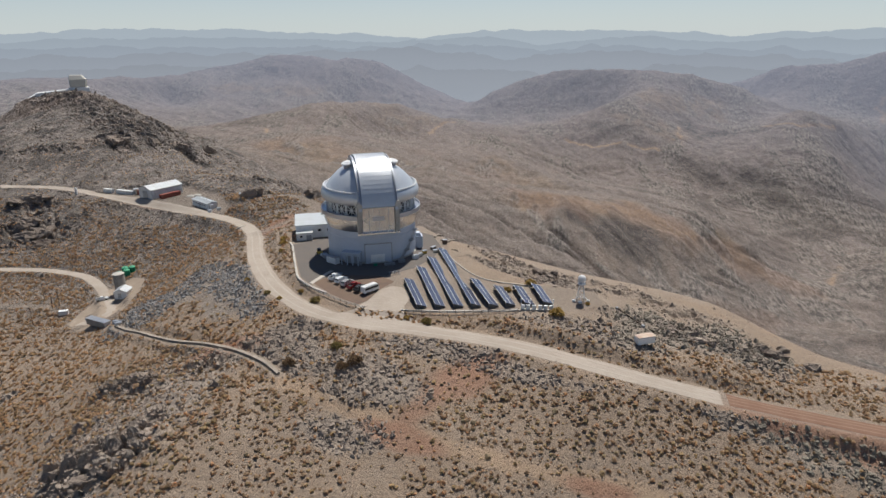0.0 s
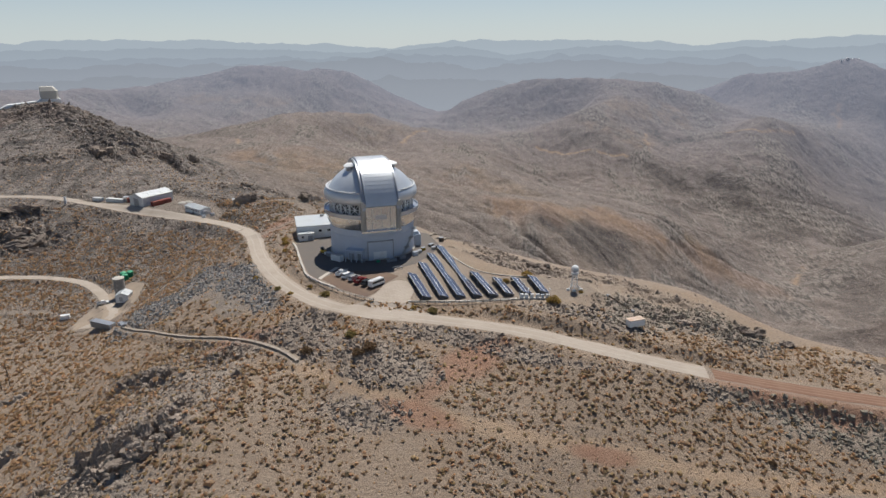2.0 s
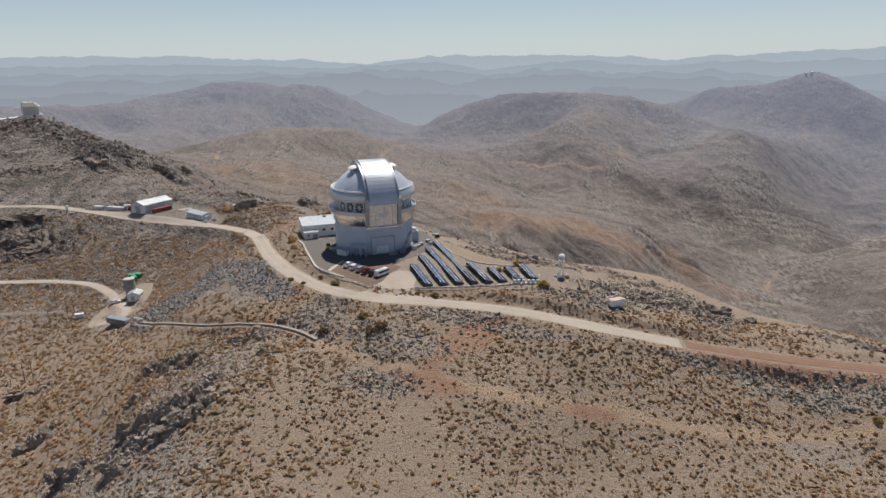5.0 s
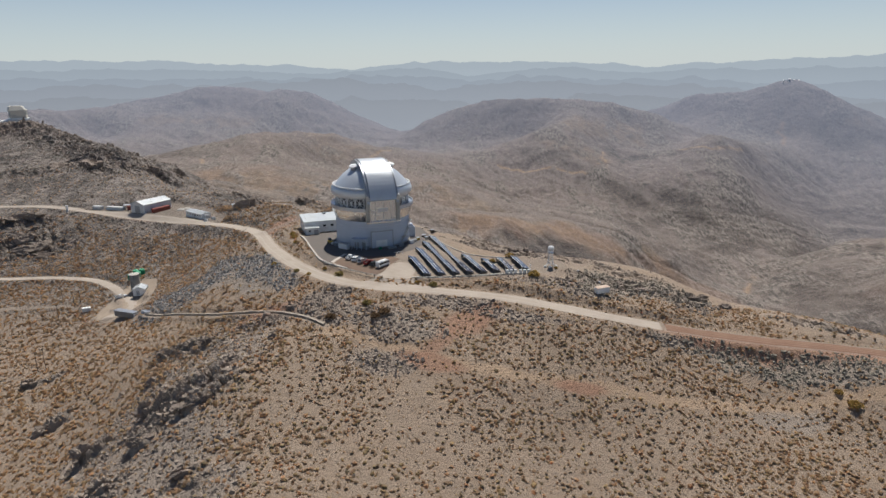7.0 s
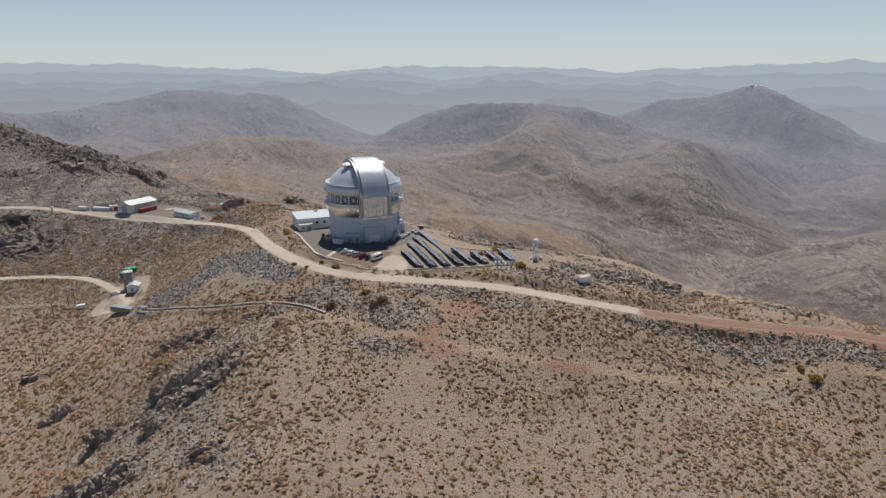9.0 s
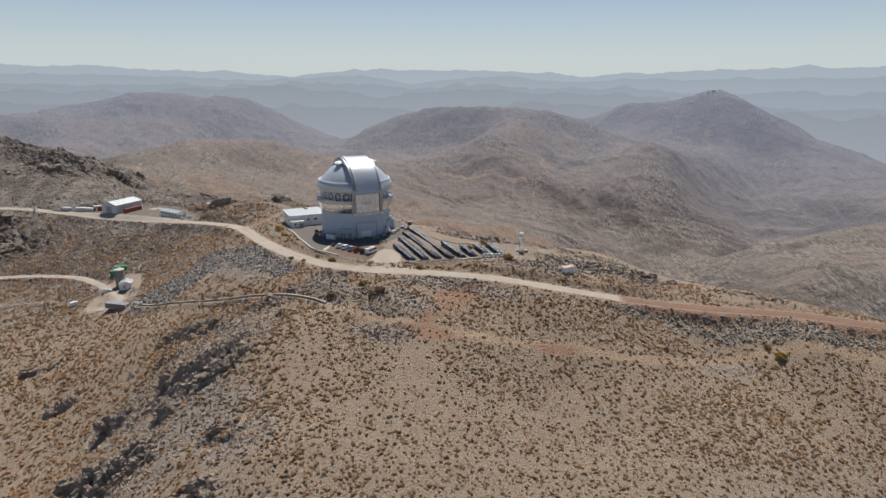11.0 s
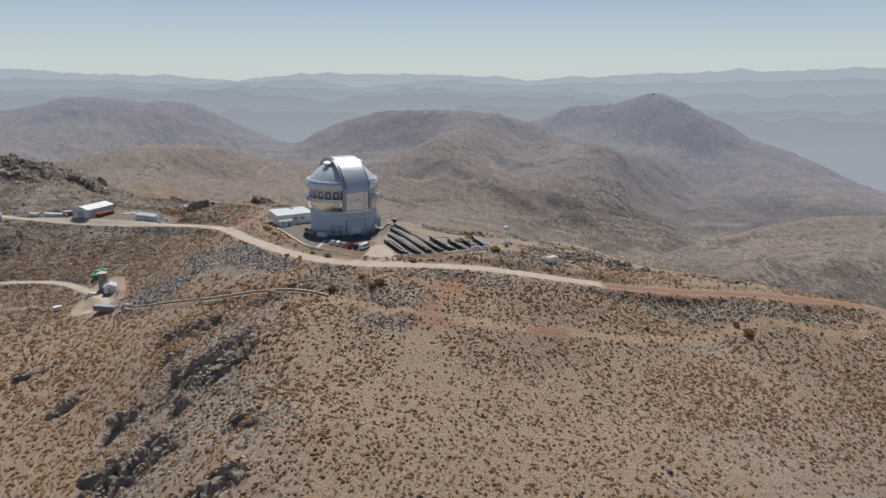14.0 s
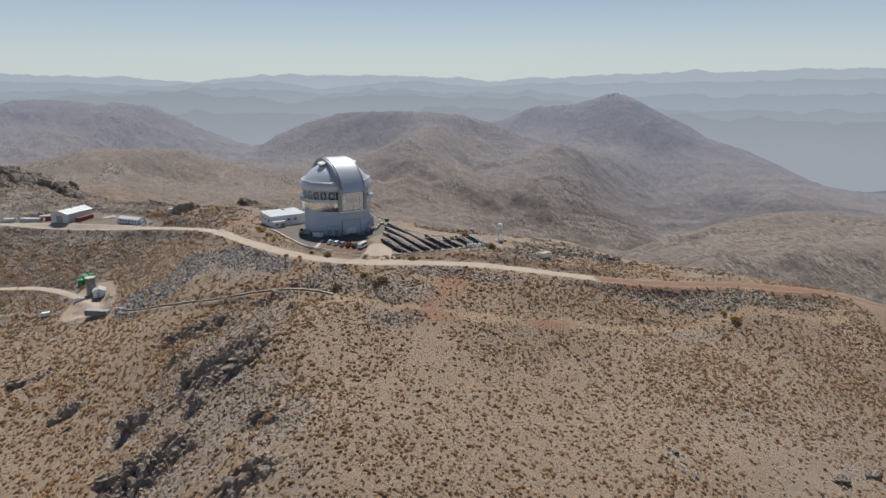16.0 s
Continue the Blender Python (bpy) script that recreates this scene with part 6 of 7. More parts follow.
marker = thing("gate_pillar", "white pillar with a small box beside the road", "pillar", on_ground(-212.8, 134.6))
part("post", Geo().box(0, 0, 1.6, 1.1, 1.1, 4.2, edge=0.06), WHITE, marker)
part("cap", Geo().box(0, 0, 3.85, 1.5, 1.5, 0.3, edge=0.06), WHITE, marker)
part("box", Geo().box(0.2, -0.7, 1.2, 0.8, 0.4, 0.9), TRIM, marker)

# ---- the lower yard ----
silo = thing("water_silo", "tall weathered grey concrete water silo", "silo", on_ground(-122.6, 30.2))
part("shell", Geo().lathe([(2.35, -0.8), (2.35, 8.0), (2.25, 8.15)], 32), SILO_GREY, silo, "", 40)
part("lid", Geo().lathe([(0, 8.45), (1.2, 8.35), (2.5, 8.1), (2.5, 7.95), (0, 7.95)], 32), CONCRETE, silo, "pale flat lid", 30)
g = Geo()
for x in (-0.25, 0.25):
    g.bar((x, -2.5, 0), (x, -2.5, 8.6), 0.06, 0.06, (0, 1, 0))
for k in range(20):
    g.bar((-0.25, -2.5, 0.4 + 0.4 * k), (0.25, -2.5, 0.4 + 0.4 * k), 0.04, 0.04)
part("ladder", g, STEEL, silo)
pump = thing("pump_shed", "white gabled pump shed in front of the silo", "shed", on_ground(-117.4, 23.8, 0.1, 100))
gable(pump, 5.6, 5.4, 2.7, 3.9, WHITE, ROOF_WHITE, 0.3)
part("door", Geo().box(-2.82, 0.4, 1.1, 0.08, 1.4, 2.1), TRIM, pump)
for k, (x, y, r, h) in enumerate(((-127.5, 43.6, 1.5, 3.0), (-130.6, 42.4, 1.5, 2.9), (-126.6, 46.6, 1.45, 2.8), (-129.6, 46.0, 1.5, 3.1))):
    tank = thing("water_tank", "round green plastic water tank on the bench above the silo", "water tank", on_ground(x, y, -0.05, 40 * k), "green water tanks")
    rings = [(0.02, 0), (r, 0)]
    for n in range(5):
        z = 0.1 + n * (h - 0.5) / 5
        rings += [(r, z), (r + 0.06, z + 0.12), (r, z + 0.25)]
    part("body", Geo().lathe(rings + [(r, h - 0.45)], 24), GREEN, tank, "", 40)
    part("shoulder", Geo().lathe([(r, h - 0.46), (r * 0.8, h - 0.1), (r * 0.35, h), (r * 0.35, h + 0.15), (0, h + 0.17)], 24), GREEN_LID, tank, "", 40)
low_box = container(-112.2, -2.2, -20, SILO_GREY, "long grey-roofed site cabin with white ends", (11.0, 2.6, 2.5), 0.1, "site_cabin")
part("roof", Geo().box(0, 0, 2.62, 11.4, 3.0, 0.15, edge=0.04), TRIM, low_box, "dark grey flat roof")
for s in (-1, 1):
    part("end_wall", Geo().box(s * 5.55, 0, 1.3, 0.14, 2.8, 2.7), WHITE, low_box)
skip_bin(-102.4, -5.4, 10, WHITE, "white tool box beside the site cabin", 2.4, 1.3, 1.2, "utility_box")
skip_bin(-100.2, -7.2, 40, SILO_GREY, "grey pallet beside the site cabin", 2.6, 1.6, 0.5, "pallet_stack")
gen = thing("generator", "white generator unit behind a wire fence", "generator", on_ground(-139.0, 13.4, 0.1, 25))
part("body", Geo().box(0, 0, 0.9, 3.6, 2.0, 1.8, edge=0.08), WHITE, gen)
part("exhaust", Geo().rod((0.8, 0.3, 1.8), (0.8, 0.3, 2.6), 0.12), STEEL, gen)
part("vent", Geo().box(-1.84, 0, 0.9, 0.06, 1.4, 1.2), TRIM, gen)
for x, y in ((-3, -2.4), (3, -2.4), (3, 2.4), (-3, 2.4)):
    part("fence_post", Geo().rod((x, y, -0.3), (x, y, 2.0), 0.06), STEEL, gen)
g = Geo()
for z in (0.6, 1.2, 1.9):
    for (ax, ay), (bx, by) in (((-3, -2.4), (3, -2.4)), ((3, -2.4), (3, 2.4)), ((3, 2.4), (-3, 2.4)), ((-3, 2.4), (-3, -2.4))):
        g.rod((ax, ay, z), (bx, by, z), 0.025, 4)
part("fence_wire", g, STEEL, gen)
parked = car("pickup", CAR_WHITE, "white pickup truck parked in the lower yard", -126.2, 21.5, 40)
for x, y, tall in ((-147, 17.5, 8.0), (-144.4, 18.6, 8.0), (-149, 7.2, 8.5), (-134, -30, 9.0), (-136.6, -31.2, 9.0), (-158, 27, 8.0)):
    pole = thing("utility_pole", "weathered timber utility pole with a crossarm", "utility pole", on_ground(x, y), "utility poles")
    part("pole", Geo().rod((0, 0, -0.6), (0, 0, tall), 0.16, 8, 0.11), TIMBER, pole)
    part("crossarm", Geo().box(0, 0, tall - 0.6, 2.0, 0.14, 0.16, 30), TIMBER, pole)
    for dx in (-0.8, 0.0, 0.8):
        part("insulator", Geo().rod((dx * 0.87, dx * 0.5, tall - 0.5), (dx * 0.87, dx * 0.5, tall - 0.25), 0.06), WHITE, pole)

# ---- covered pipe channel down the slope ----
line = eased(CHANNEL, 3.0)
channel = thing("pipe_channel", "long pale concrete pipe channel winding down the slope", "pipe channel")
for k, (a, b) in enumerate(zip(line, line[1:])):
    za, zb = float(height(*a)), float(height(*b))
    part("channel_section", Geo().bar((*a, za + 0.2), (*(a + (b - a) * 0.985), zb + 0.2), 0.95, 1.0), CHANNEL_STONE, channel)
part("pipe", Geo().rod((*line[0], float(height(*line[0])) + 0.9), (*line[1], float(height(*line[1])) + 0.9), 0.25, 8), STEEL, channel, "steel pipe at the head")
thin = eased([(-71, 52), (-78, 38), (-90, 24), (-101, 9)], 4.0)
hose = thing("water_pipe", "thin grey pipe laid across the shrub slope", "pipe")
g = Geo()
for a, b in zip(thin, thin[1:]):
    g.rod((*a, float(height(*a)) + 0.5), (*b, float(height(*b)) + 0.5), 0.13, 6)
part("pipe", g, CONCRETE, hose)

# ---- the second observatory on the western summit ----
peak = thing("survey_observatory", "far white observatory with a faceted telescope enclosure", "observatory", pose(-654, 781, float(height(-654, 781)) - 1, 0, 0, 38))
part("podium", Geo().box(0, 0, -1.0, 29, 27, 23, edge=0.6), WHITE, peak)
enclosure = part("enclosure", Geo().add([(x, y, z) for z, s, dx in ((10.5, 12.2, 0), (23, 12.8, 0), (29.5, 9.0, -2)) for x, y in ((-s + dx, -s), (s * 0.75 + dx, -s), (s + dx, -s * 0.6), (s + dx, s * 0.6), (s * 0.75 + dx, s), (-s + dx, s))],
                                        [tuple(range(6))[::-1], tuple(range(12, 18))] + [(6 * k + i, 6 * k + (i + 1) % 6, 6 * k + 6 + (i + 1) % 6, 6 * k + 6 + i) for k in range(2) for i in range(6)]), CREAM, peak, "cream faceted enclosure")
for k in range(5):
    part("louvre", Geo().box(-12.9, -8 + 4 * k, 17, 0.5, 2.8, 7), SILVER, enclosure)
part("support_wing", Geo().add([(x, y, z) for y in (-11, 11) for x, z in ((-14, -18), (-74, -26), (-78, -6), (-60, 4), (-14, 8))],
                               [(0, 1, 2, 3, 4), (9, 8, 7, 6, 5)] + [(i, 5 + i, 5 + (i + 1) % 5, (i + 1) % 5) for i in range(5)]), WHITE, peak, "long white support wing")
part("side_cylinder", Geo().lathe([(0, -24), (6, -24), (6, -4), (0, -2)], 20, m=Matrix.Translation((-70, -14, 0))), WHITE, peak)
far_dome = thing("hilltop_dome", "tiny white domes on a far summit", "observatory", pose(2200, 3705, float(height(2200, 3705)) - 2))
for dx, r in ((0, 9), (26, 6), (-34, 5), (60, 6)):
    part("dome", Geo().lathe([(r, -10), (r, r)], 16, m=Matrix.Translation((dx, 0, 0))).sphere(dx, 0, r, r, 6, 16, 0), WHITE, far_dome, "", 40)

# ---- shrubs, stones and outcrops ----
def tinted(name, rough, spec, dark, amount=1.0):
    """A surface whose colour comes from the mesh's tint layer, with fine grain."""
    m, n, l, b = shader(name, rough, 0, spec)
    tint = n.new("ShaderNodeAttribute")
    tint.attribute_name = "tint"
    where = n.new("ShaderNodeNewGeometry").outputs["Position"]
    fine = grain(n, l, where, 2.6, 0.3, 0.7, 6, 0.7)
    low = n.new("ShaderNodeMath")
    low.operation = "MULTIPLY"
    low.inputs[1].default_value = amount
    l.new(fine, low.inputs[0])
    l.new(mixed(n, l, low.outputs[0], tint.outputs["Color"], dark), b.inputs["Base Color"])
    bumped(n, l, b, fine, 0.6, 0.15)
    return m


SHRUB = tinted("dry_shrub_twigs", 0.95, 0.1, (0.16, 0.11, 0.065), 0.4)
tree_, mix_ = SHRUB.node_tree, SHRUB.node_tree.nodes.new("ShaderNodeMixShader")  # light shines through the twigs
shine = tree_.nodes.new("ShaderNodeBsdfTranslucent")
mix_.inputs[0].default_value = 0.6
tree_.links.new(tree_.nodes["Principled BSDF"].inputs["Base Color"].links[0].from_socket, shine.inputs["Color"])
tree_.links.new(tree_.nodes["Principled BSDF"].outputs[0], mix_.inputs[1])
tree_.links.new(shine.outputs[0], mix_.inputs[2])
tree_.links.new(mix_.outputs[0], tree_.nodes["Material Output"].inputs["Surface"])
STONE = tinted("grey_mountain_stone", 0.92, 0.15, (0.19, 0.158, 0.134), 0.5)
rng = np.random.default_rng(7)


def tint_layer(me, colours):
    layer = me.color_attributes.new("tint", "FLOAT_COLOR", "POINT")
    layer.data.foreach_set("color", np.c_[colours, np.ones(len(colours))].astype(np.float32).ravel())


def scatter(patterns, places, sizes, turns_by, colours, squash, name, material, sink=0.1):
    """One mesh with a copy of some pattern (verts, faces) at each place."""
    verts, faces, tints, base = [], [], [], 0
    pick = rng.integers(0, len(patterns), len(places))
    for k, (pv, pf) in enumerate(patterns):
        some = np.where(pick == k)[0]
        if not len(some):
            continue
        c, s = np.cos(turns_by[some])[:, None], np.sin(turns_by[some])[:, None]
        size = sizes[some][:, None]
        x, y, z = pv[None, :, 0], pv[None, :, 1], pv[None, :, 2]
        jig = 1 + 0.18 * rng.standard_normal((len(some), len(pv)))
        out = np.stack([(x * c - y * s) * size * jig, (x * s + y * c) * size * jig, z * size * squash[some][:, None] * jig], -1)
        out += places[some][:, None, :]
        out[:, :, 2] -= sink * size
        verts.append(out.reshape(-1, 3))
        faces.append((pf[None] + (base + np.arange(len(some)) * len(pv))[:, None, None]).reshape(-1, 3))
        tints.append(np.repeat(colours[some], len(pv), 0) * (0.75 + 0.25 * np.tile(np.clip(pv[:, 2] / max(pv[:, 2].max(), 1e-3), 0, 1), len(some)))[:, None] ** 0)
        base += len(some) * len(pv)
    me = raw_mesh(name, np.concatenate(verts), np.concatenate(faces), material)
    tint_layer(me, np.concatenate(tints))
    return me


def shrub_pattern(seed, blades):
    """A low cushion of twigs: a broken dome with spikes all over it."""
    r = np.random.default_rng(seed)
    v, f = [(0, 0, 0.58)], []
    for rad, z in ((0.46, 0.42), (0.54, 0.02)):
        a0 = r.random() * 6
        v += [(rad * (0.8 + 0.4 * r.random()) * math.cos(a0 + 1.571 * i), rad * (0.8 + 0.4 * r.random()) * math.sin(a0 + 1.571 * i), z * (0.75 + 0.5 * r.random())) for i in range(4)]
    f += [(0, 1 + i, 1 + (i + 1) % 4) for i in range(4)]
    f += [(1 + i, 5 + i, 5 + (i + 1) % 4) for i in range(4)] + [(1 + i, 5 + (i + 1) % 4, 1 + (i + 1) % 4) for i in range(4)]
    for _ in range(blades):
        a, e, k = r.random() * 6.283, r.random() ** 0.7 * 1.45, len(v)
        out = np.array((math.cos(a) * math.cos(e), math.sin(a) * math.cos(e), math.sin(e) * 0.9 + 0.08))
        side = np.array((-math.sin(a), math.cos(a), 0)) * (0.05 + 0.07 * r.random())
        root = out * 0.34
        v += [tuple(root - side), tuple(root + side), tuple(out * (0.52 + 0.2 * r.random()))]
        f.append((k, k + 1, k + 2))
    return np.array(v, float), np.array(f)


def stone_pattern(seed, flat=0.75):
    """An angular boulder: an icosahedron with broken faces."""
    r = np.random.default_rng(seed)
    bm = bmesh.new()
    bmesh.ops.create_icosphere(bm, subdivisions=1, radius=0.5)
    v = np.array([p.co[:] for p in bm.verts])
    f = np.array([[p.index for p in face.verts] for face in bm.faces])
    bm.free()
    v *= (1 + 0.28 * r.standard_normal((len(v), 1)))
    for _ in range(3):
        n = r.standard_normal(3)
        n /= np.linalg.norm(n)
        over = np.maximum(v @ n - (0.22 + 0.1 * r.random()), 0)
        v -= over[:, None] * n * 0.9
    return v * (1, 0.65 + 0.35 * r.random(), flat), f


def open_ground(count, box, density):
    """Random places in a box, kept by a density function, with their levels."""
    x, y = rng.uniform(box[0], box[1], count), rng.uniform(box[2], box[3], count)
    keep = rng.random(count) < density(x, y)
    x, y = x[keep], y[keep]
    return np.c_[x, y, height(x, y)]


def shrub_density(x, y):
    d = 0.46 + 0.40 * smooth(-0.25, 0.35, fractal(x, y, 22, 3, 400))
    west = smooth(-55, -95, x) * smooth(110, 60, y)
    d = d + 0.26 * west - 0.30 * smooth(0.05, 0.6, fractal(x, y, 55, 2, 410)) * (1 - west)
    d = d * (1 - 0.85 * crag(x, y)) * (1 - 0.75 * rubble(x, y)) * (1 - 0.9 * gravelly(x, y)) * (1 - 0.65 * red_soil(x, y)) * (1 - 0.8 * np.clip(trodden(x, y), 0, 1))
    return np.where(cleared(x, y) > 0.25, 0, d)


def shrub_colours(count, warm):
    pick = rng.random(count)
    c = np.where(pick[:, None] < 0.55, (0.280, 0.200, 0.132), np.where(pick[:, None] < 0.78, (0.300, 0.225, 0.130), np.where(pick[:, None] < 0.93, (0.350, 0.225, 0.138), (0.230, 0.188, 0.125))))
    c = c * (1 - 0.7 * warm[:, None]) + np.array((0.310, 0.200, 0.110)) * 0.7 * warm[:, None]
    return c * (1.45 + 0.85 * rng.random((count, 1)))


twigs = [shrub_pattern(s, 9) for s in range(10)]
for box, count, name in (((-75, 215, -200, -50), 52000, "near_shrubs"), ((-260, -18, -140, 130), 38000, "basin_shrubs"), ((-330, -30, 60, 290), 9000, "hill_shrubs")):
    p = open_ground(count, box, shrub_density)
    n = len(p)
    warm = smooth(-0.1, 0.4, fractal(p[:, 0], p[:, 1], 60, 2, 420)) * (1 - smooth(-50, -90, p[:, 0])) * 0.6 + smooth(-50, -90, p[:, 0]) * (0.55 + 0.45 * rng.random(n))
    size = 0.50 + 0.85 * rng.random(n) ** 2.0
    me = scatter(twigs, p, size * (1.25 if name == "basin_shrubs" else 1.0), rng.random(n) * 6.28, shrub_colours(n, warm), 0.68 + 0.28 * rng.random(n), name, SHRUB, 0.06)
    tagged(new(name, me), "low brown and ochre desert shrubs dotted over the slope", "shrubs", kind="stuff")


def stone_colours(count, warm=0.4):
    pick = rng.random((count, 1))
    c = np.array((0.225, 0.188, 0.158)) * (1 - pick) + np.array((0.375, 0.318, 0.265)) * pick
    c = c * (1 - warm) + warm * np.array((0.32, 0.25, 0.195))
    return c * (0.75 + 0.5 * rng.random((count, 1)))


stones = [stone_pattern(s, 0.85) for s in range(16)]
for name, box, count, density, small, large, power in (
        ("loose_stones", (-140, 215, -180, -5), 42000, lambda x, y: np.where(cleared(x, y) > 0.2, 0, 0.30 + 0.5 * crag(x, y) + 0.7 * gravelly(x, y)), 0.16, 0.95, 3.0),
        ("spur_stones", (-105, -8, -165, -45), 46000, lambda x, y: np.where(cleared(x, y) > 0.2, 0, 0.8 * gravelly(x, y)), 0.28, 1.7, 3.2),
        ("rubble_stones", (-120, 215, -115, 30), 130000, lambda x, y: np.where(cleared(x, y) > 0.2, 0, 0.95 * rubble(x, y)), 0.4, 1.9, 2.2),
        ("crag_boulders", (-110, 210, -170, 30), 62000, lambda x, y: np.where(cleared(x, y) > 0.2, 0, 0.55 * smooth(0.05, 0.7, crag(x, y))), 0.35, 2.4, 2.6),
        ("bank_boulders", (-420, -20, 50, 400), 46000, lambda x, y: np.where(cleared(x, y) > 0.15, 0, 0.40 * smooth(0.1, 0.8, crag(x, y)) + 0.5 * rubble(x, y) + 0.25 * smooth(0, 0.3, ellipse(x, y, -330, 350, 480, 200, 130)) + 0.03), 0.5, 3.4, 2.6),
        ("summit_boulders", (-820, -200, 300, 900), 70000, lambda x, y: 0.35 * smooth(0.15, 0.8, crag(x, y)) + 0.10 * smooth(0, 0.3, ellipse(x, y, -330, 350, 480, 200, 130)), 1.0, 5.0, 2.6)):
    p = open_ground(count, box, density)
    n = len(p)
    size = small + (large - small) * rng.random(n) ** power
    colours = stone_colours(n)
    if name in ("bank_boulders", "summit_boulders"):  # weathered dark on the western hill
        colours = colours * np.array((0.92, 0.92, 0.92))
    if name == "rubble_stones":  # the broken fill under the road is darker and greener
        fill = np.maximum(smooth(95, 118, p[:, 0]) * smooth(-72, -78, p[:, 1]), 0.8 * smooth(74, 82, p[:, 0]) * smooth(-60, -54, p[:, 1]))[:, None]
        scree = (smooth(-14, -30, p[:, 0]) * smooth(-62, -50, p[:, 1]))[:, None]
        colours = colours * (1 - scree) + scree * colours.mean(1, keepdims=True) * np.array((1.05, 1.05, 1.04))
        colours = colours * 0.9 * (1 - fill) + fill * colours * np.array((0.74, 0.82, 0.80))
    me = scatter(stones, p, size, rng.random(n) * 6.28, colours, 0.8 + 0.5 * rng.random(n), name, STONE, 0.12)
    tagged(new(name, me), "angular grey and tan stones strewn over the slope", "stones", kind="stuff")


def outcrop(x, y, size, tall, turn, seed):
    """A jointed rock outcrop: slabs that lean out of the slope, cracked and broken along their edges."""
    r = np.random.default_rng(seed)
    rock = thing("rock_outcrop", "jagged grey rock outcrop breaking out of the slope", "rock", pose(x, y, float(height(x, y)) - 0.2, 0, 0, turn), "rock outcrops")
    colour = stone_colours(1, 0.45)
    for k in range(5):
        bm = bmesh.new()
        fresh = bmesh.ops.create_icosphere(bm, subdivisions=4, radius=0.5)["verts"]
        sx, sy, sz = size * (0.55 + 0.5 * r.random()), size * (0.32 + 0.25 * r.random()), tall * (0.8 + 0.7 * r.random())
        off = Vector(((r.random() - 0.5) * size * 0.95, (r.random() - 0.5) * size * 0.5, (r.random() - 0.35) * tall * 0.4))
        lean = Euler((radians(r.uniform(-22, 18)), radians(r.uniform(-14, 14)), radians(r.uniform(-25, 25)))).to_matrix()
        cuts = [(Vector(r.standard_normal(3)).normalized(), 0.16 + 0.16 * r.random()) for _ in range(12)]
        for v in fresh:
            p = v.co.copy()
            for n, at in cuts:
                over = p.dot(n) - at
                if over > 0:
                    p -= n * over * 0.95
            p += p.normalized() * (0.10 * noise.fractal(p * 5 + Vector((seed * 0.37, k, 0)), 0.6, 2.2, 5) - 0.05 * abs(noise.noise(p * 9 + Vector((k, seed * 0.21, 0)))))
            v.co = lean @ Vector((p.x * sx * 1.5, p.y * sy * 1.6, p.z * sz * 1.7)) + off
        me = bpy.data.meshes.new("rock_slab")
        bm.to_mesh(me)
        bm.free()
        me.materials.append(STONE)
        tint_layer(me, np.tile(colour * r.uniform(0.85, 1.15), (len(me.vertices), 1)))
        slab_ob = new("rock_slab", me)
        slab_ob.parent = rock


for k, (x, y, size, tall, turn) in enumerate(((-59, -97, 7, 4.2, 10), (-53, -99.5, 8, 5.6, 15), (-46, -100, 8, 6.4, 10), (-40, -98, 7, 5.6, 30), (-36, -92.5, 6, 4.6, 45), (-43, -106, 6, 3.0, 20), (-37, -105, 5, 2.6, 10),
                                              (-78, -101, 7, 3.6, 10), (-73, -99, 4, 2.4, 30), (-80, -124, 8, 4.4, 5), (-72, -127, 8, 5.0, 10), (-64, -127, 7, 4.4, 0), (-58, -124, 6, 3.2, 15), (-68, -134, 7, 3.6, 10),
                                              (-43, -152, 7, 3.4, 10), (-36, -151, 5, 2.6, 0), (-70, -60, 7, 3.0, -25), (-60, -63, 7, 3.2, -20), (-50, -69, 6, 2.8, -30), (-66, -77, 6, 2.4, 10), (-81, -72, 5, 2.2, 20),
                                              (-133, -40, 8, 2.2, 5), (-122, -41, 6, 2.0, 10), (-110, -72, 7, 3.0, 15), (-103, -68, 4, 3.2, 60), (-36, -131, 5, 2.2, 20), (-30, -134, 4, 1.6, 10), (-56, -113, 4, 2.0, 20),
                                              (-32, -66, 5, 2.4, -20), (-24, -80, 4, 1.8, 0),
                                              (-214, 99, 20, 5.5, 15), (-228, 106, 18, 5.0, 10), (-205, 88, 14, 4.0, 25), (-236, 122, 18, 4.0, 5), (-258, 250, 26, 9, 45), (-240, 262, 24, 8, 50),
                                              (-275, 246, 26, 8, 40), (-222, 280, 22, 7, 50), (-205, 292, 18, 6, 50), (-84, 97, 10, 4, 20), (-80, 103, 7, 3, 40), (-47, 84, 8, 3, 0), (-40, 88, 8, 3, 20),
                                              (124, -48, 9, 3.2, -20), (132, -52, 8, 2.8, -10), (118, -53, 7, 2.4, -30), (97, -44, 6, 2.2, -30), (104, -50, 6, 2.0, 0), (128, -43, 8, 3.0, 10),
                                              (62, -13, 7, 2.2, -30), (52, -4, 7, 2.4, -40), (84, -161, 5, 2.2, 60), (85, -171, 5, 2.2, 60), (134, -175, 6, 2.4, 10), (147, -173, 6, 2.6, 0))):
    outcrop(x, y, size * (0.72 if x < 0 and y < 0 else 0.7 if y < -40 else 0.55 if y > 200 else 0.8), tall * (0.72 if x < 0 and y < 0 else 0.6 if y < -40 else 0.8), turn, 900 + k)


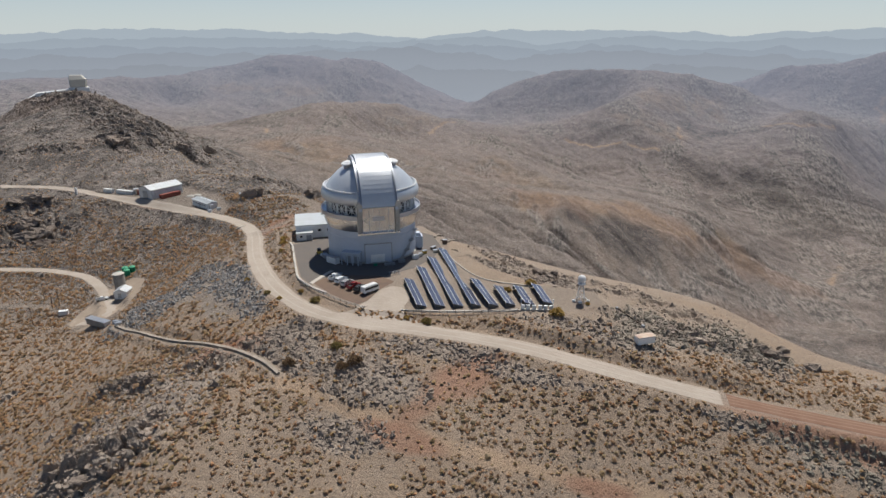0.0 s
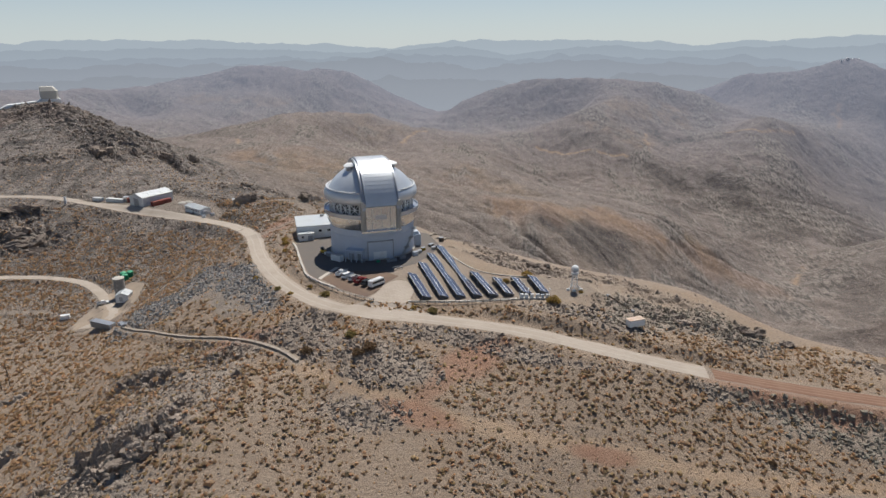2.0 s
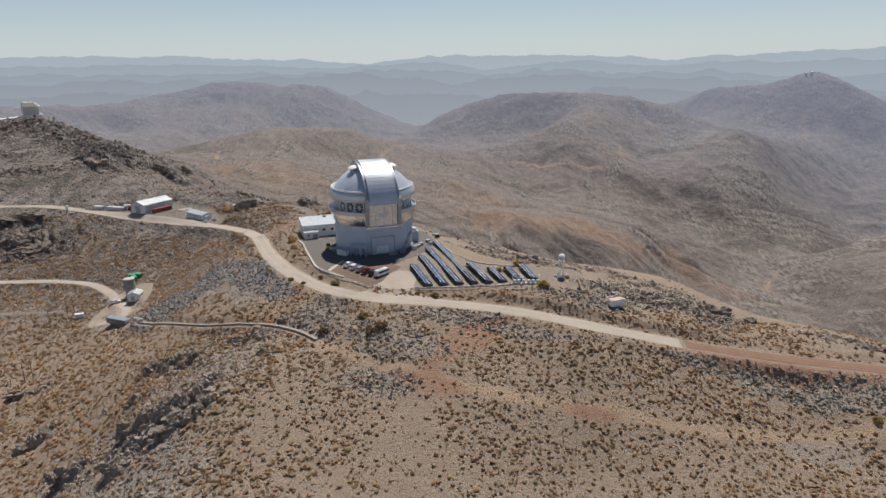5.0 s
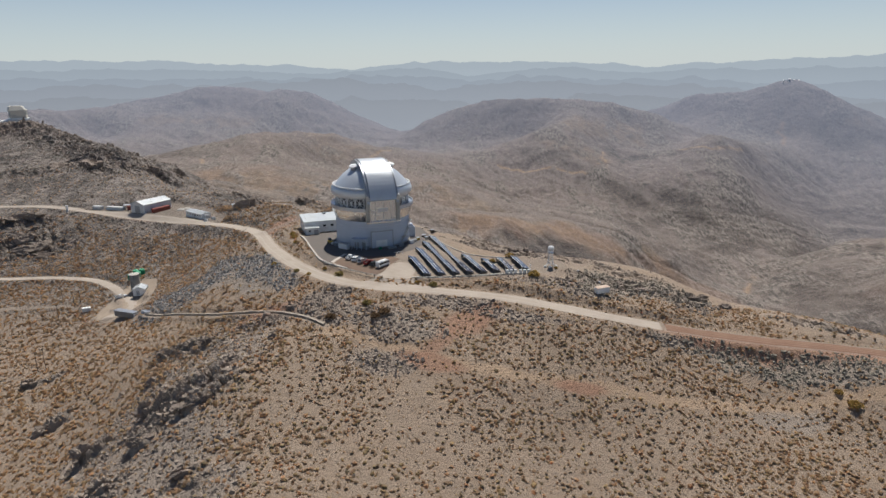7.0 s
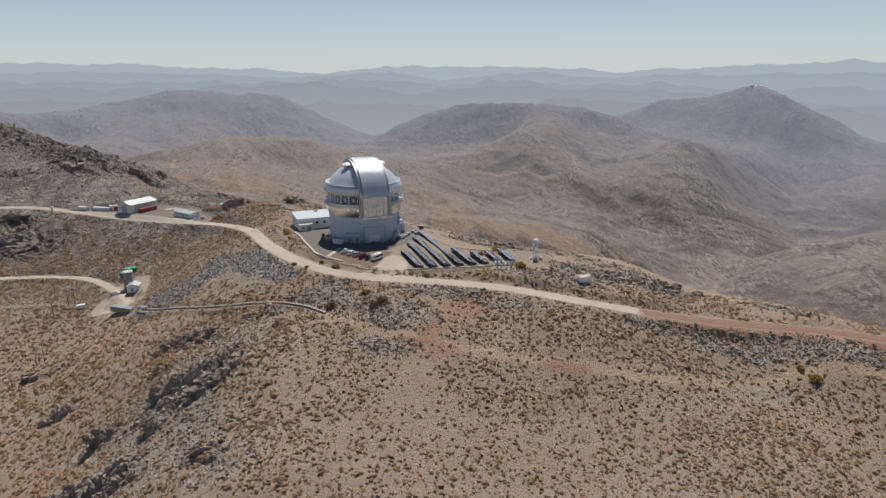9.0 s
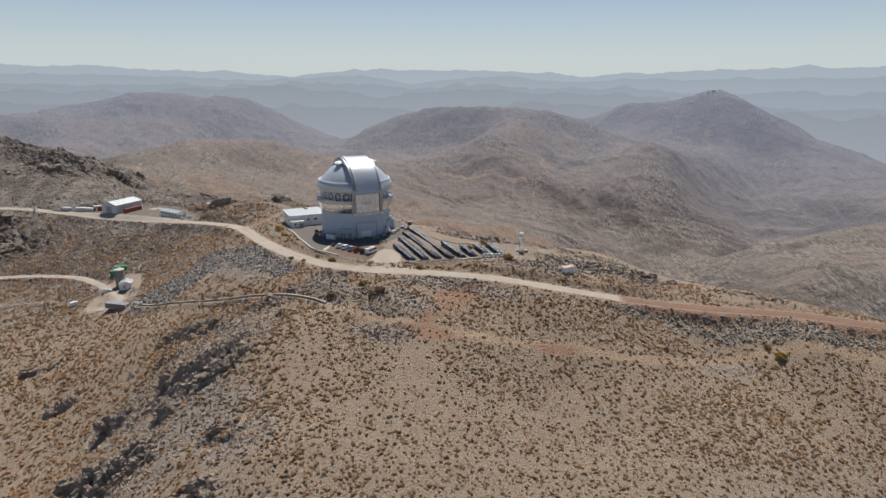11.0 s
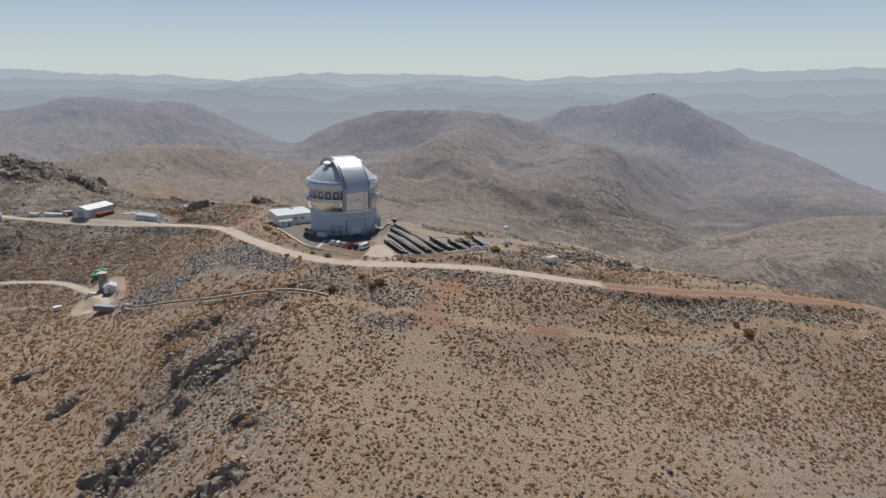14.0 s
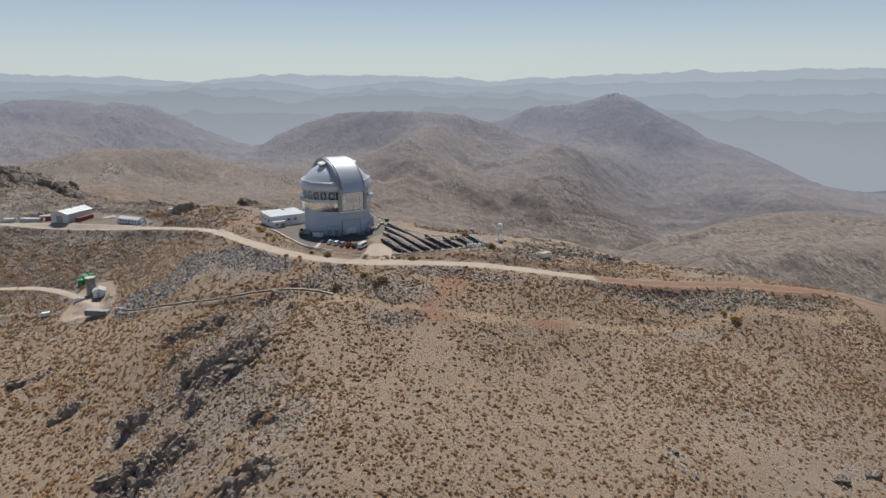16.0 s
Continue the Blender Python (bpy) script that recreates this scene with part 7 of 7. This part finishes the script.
def large_shrub(x, y, size, colour, label):
    """A big rounded bush: short stems and a crown of many small leaf blades."""
    r = np.random.default_rng(int(abs(x * 31 + y * 17)))
    bush = thing("large_shrub", label, "shrub", on_ground(x, y), "large shrubs")
    g = Geo()
    for k in range(7):
        a = k * 0.9 + r.random()
        g.rod((0, 0, -0.2), (0.32 * size * math.cos(a), 0.32 * size * math.sin(a), 0.34 * size), 0.05 * size ** 0.5, 5, 0.02)
    part("stems", g, TIMBER, bush)
    v, f, count = [], [], 620
    for k in range(count):
        a, e, u = r.random() * 6.283, math.asin(r.random() ** 0.8), 0.55 + 0.45 * r.random() ** 0.5
        lump = 1 + 0.22 * math.sin(3 * a + x) * math.cos(2 * e + y)
        c = np.array((math.cos(a) * math.cos(e), math.sin(a) * math.cos(e), 0.78 * math.sin(e))) * 0.5 * size * u * lump
        d1, d2 = r.standard_normal(3), r.standard_normal(3)
        s = size * (0.045 + 0.05 * r.random())
        i = len(v)
        v += [c + d1 / np.linalg.norm(d1) * s, c + d2 / np.linalg.norm(d2) * s, c - (d1 + d2) / np.linalg.norm(d1 + d2) * s]
        f.append((i, i + 1, i + 2))
    v = np.array(v) + (0, 0, 0.06 * size)
    me = raw_mesh("crown", v, f, SHRUB)
    tint_layer(me, np.repeat(np.array(colour)[None] * (0.75 + 0.5 * r.random((count, 1))), 3, 0))
    crown = new("crown", me)
    crown.parent = bush


OCHRE, OLIVE, BROWN = (0.43, 0.30, 0.10), (0.30, 0.245, 0.10), (0.235, 0.160, 0.100)
for x, y, size, colour, label in ((-7.4, -73.2, 3.4, BROWN, "dark brown rounded shrub at the track's edge"), (4.2, -68.2, 3.2, OLIVE, "olive rounded shrub on the road bank"),
                                  (63.6, -48.2, 4.4, OCHRE, "large ochre shrub beside the control cabinets"), (-8.4, -44.8, 3.4, OLIVE, "olive shrub below the car park rail"),
                                  (26.6, -53.4, 3.2, OLIVE, "olive shrub below the solar field"), (20.6, -52.2, 2.0, OCHRE, "small ochre shrub at the driveway corner"),
                                  (49.4, -34.0, 2.6, OCHRE, "ochre shrub between the panel rows"), (56.6, -29.4, 3.6, OCHRE, "large ochre shrub behind the solar field"),
                                  
                                  (-14.8, -38.6, 2.0, OCHRE, "ochre shrub below the kerb"), (10.5, -74.0, 4.0, BROWN, "dark brown shrub among the rubble"),
                                  (7.6, -76.2, 3.4, BROWN, "dark brown shrub in the boulder field"), 
                                  (150.0, -104.0, 4.0, OCHRE, "wide ochre shrub below the road bank"), (148.0, -99.0, 2.6, OCHRE, "ochre shrub beside the boulder fill"), (111.0, -97.0, 2.0, BROWN, "low brown shrub on the open slope"), (-37, -27, 2.4, OCHRE, "ochre shrub below the road"),
                                  (73.0, -40.6, 1.6, OCHRE, "small ochre shrub beside the tower"), (-25.5, -39.5, 2.2, OLIVE, "olive shrub on the road's edge"),
                                  (-20, -43.5, 1.8, OCHRE, "small ochre shrub on the road's edge"),
                                  (-33.5, -3, 2.6, OCHRE, "ochre shrub below the kerb wall"), (-36, 6, 3.0, OCHRE, "ochre shrub below the annex"), (-38, 12, 3.2, OCHRE, "ochre shrub on the annex bank")):
    large_shrub(x, y, size, colour, label)
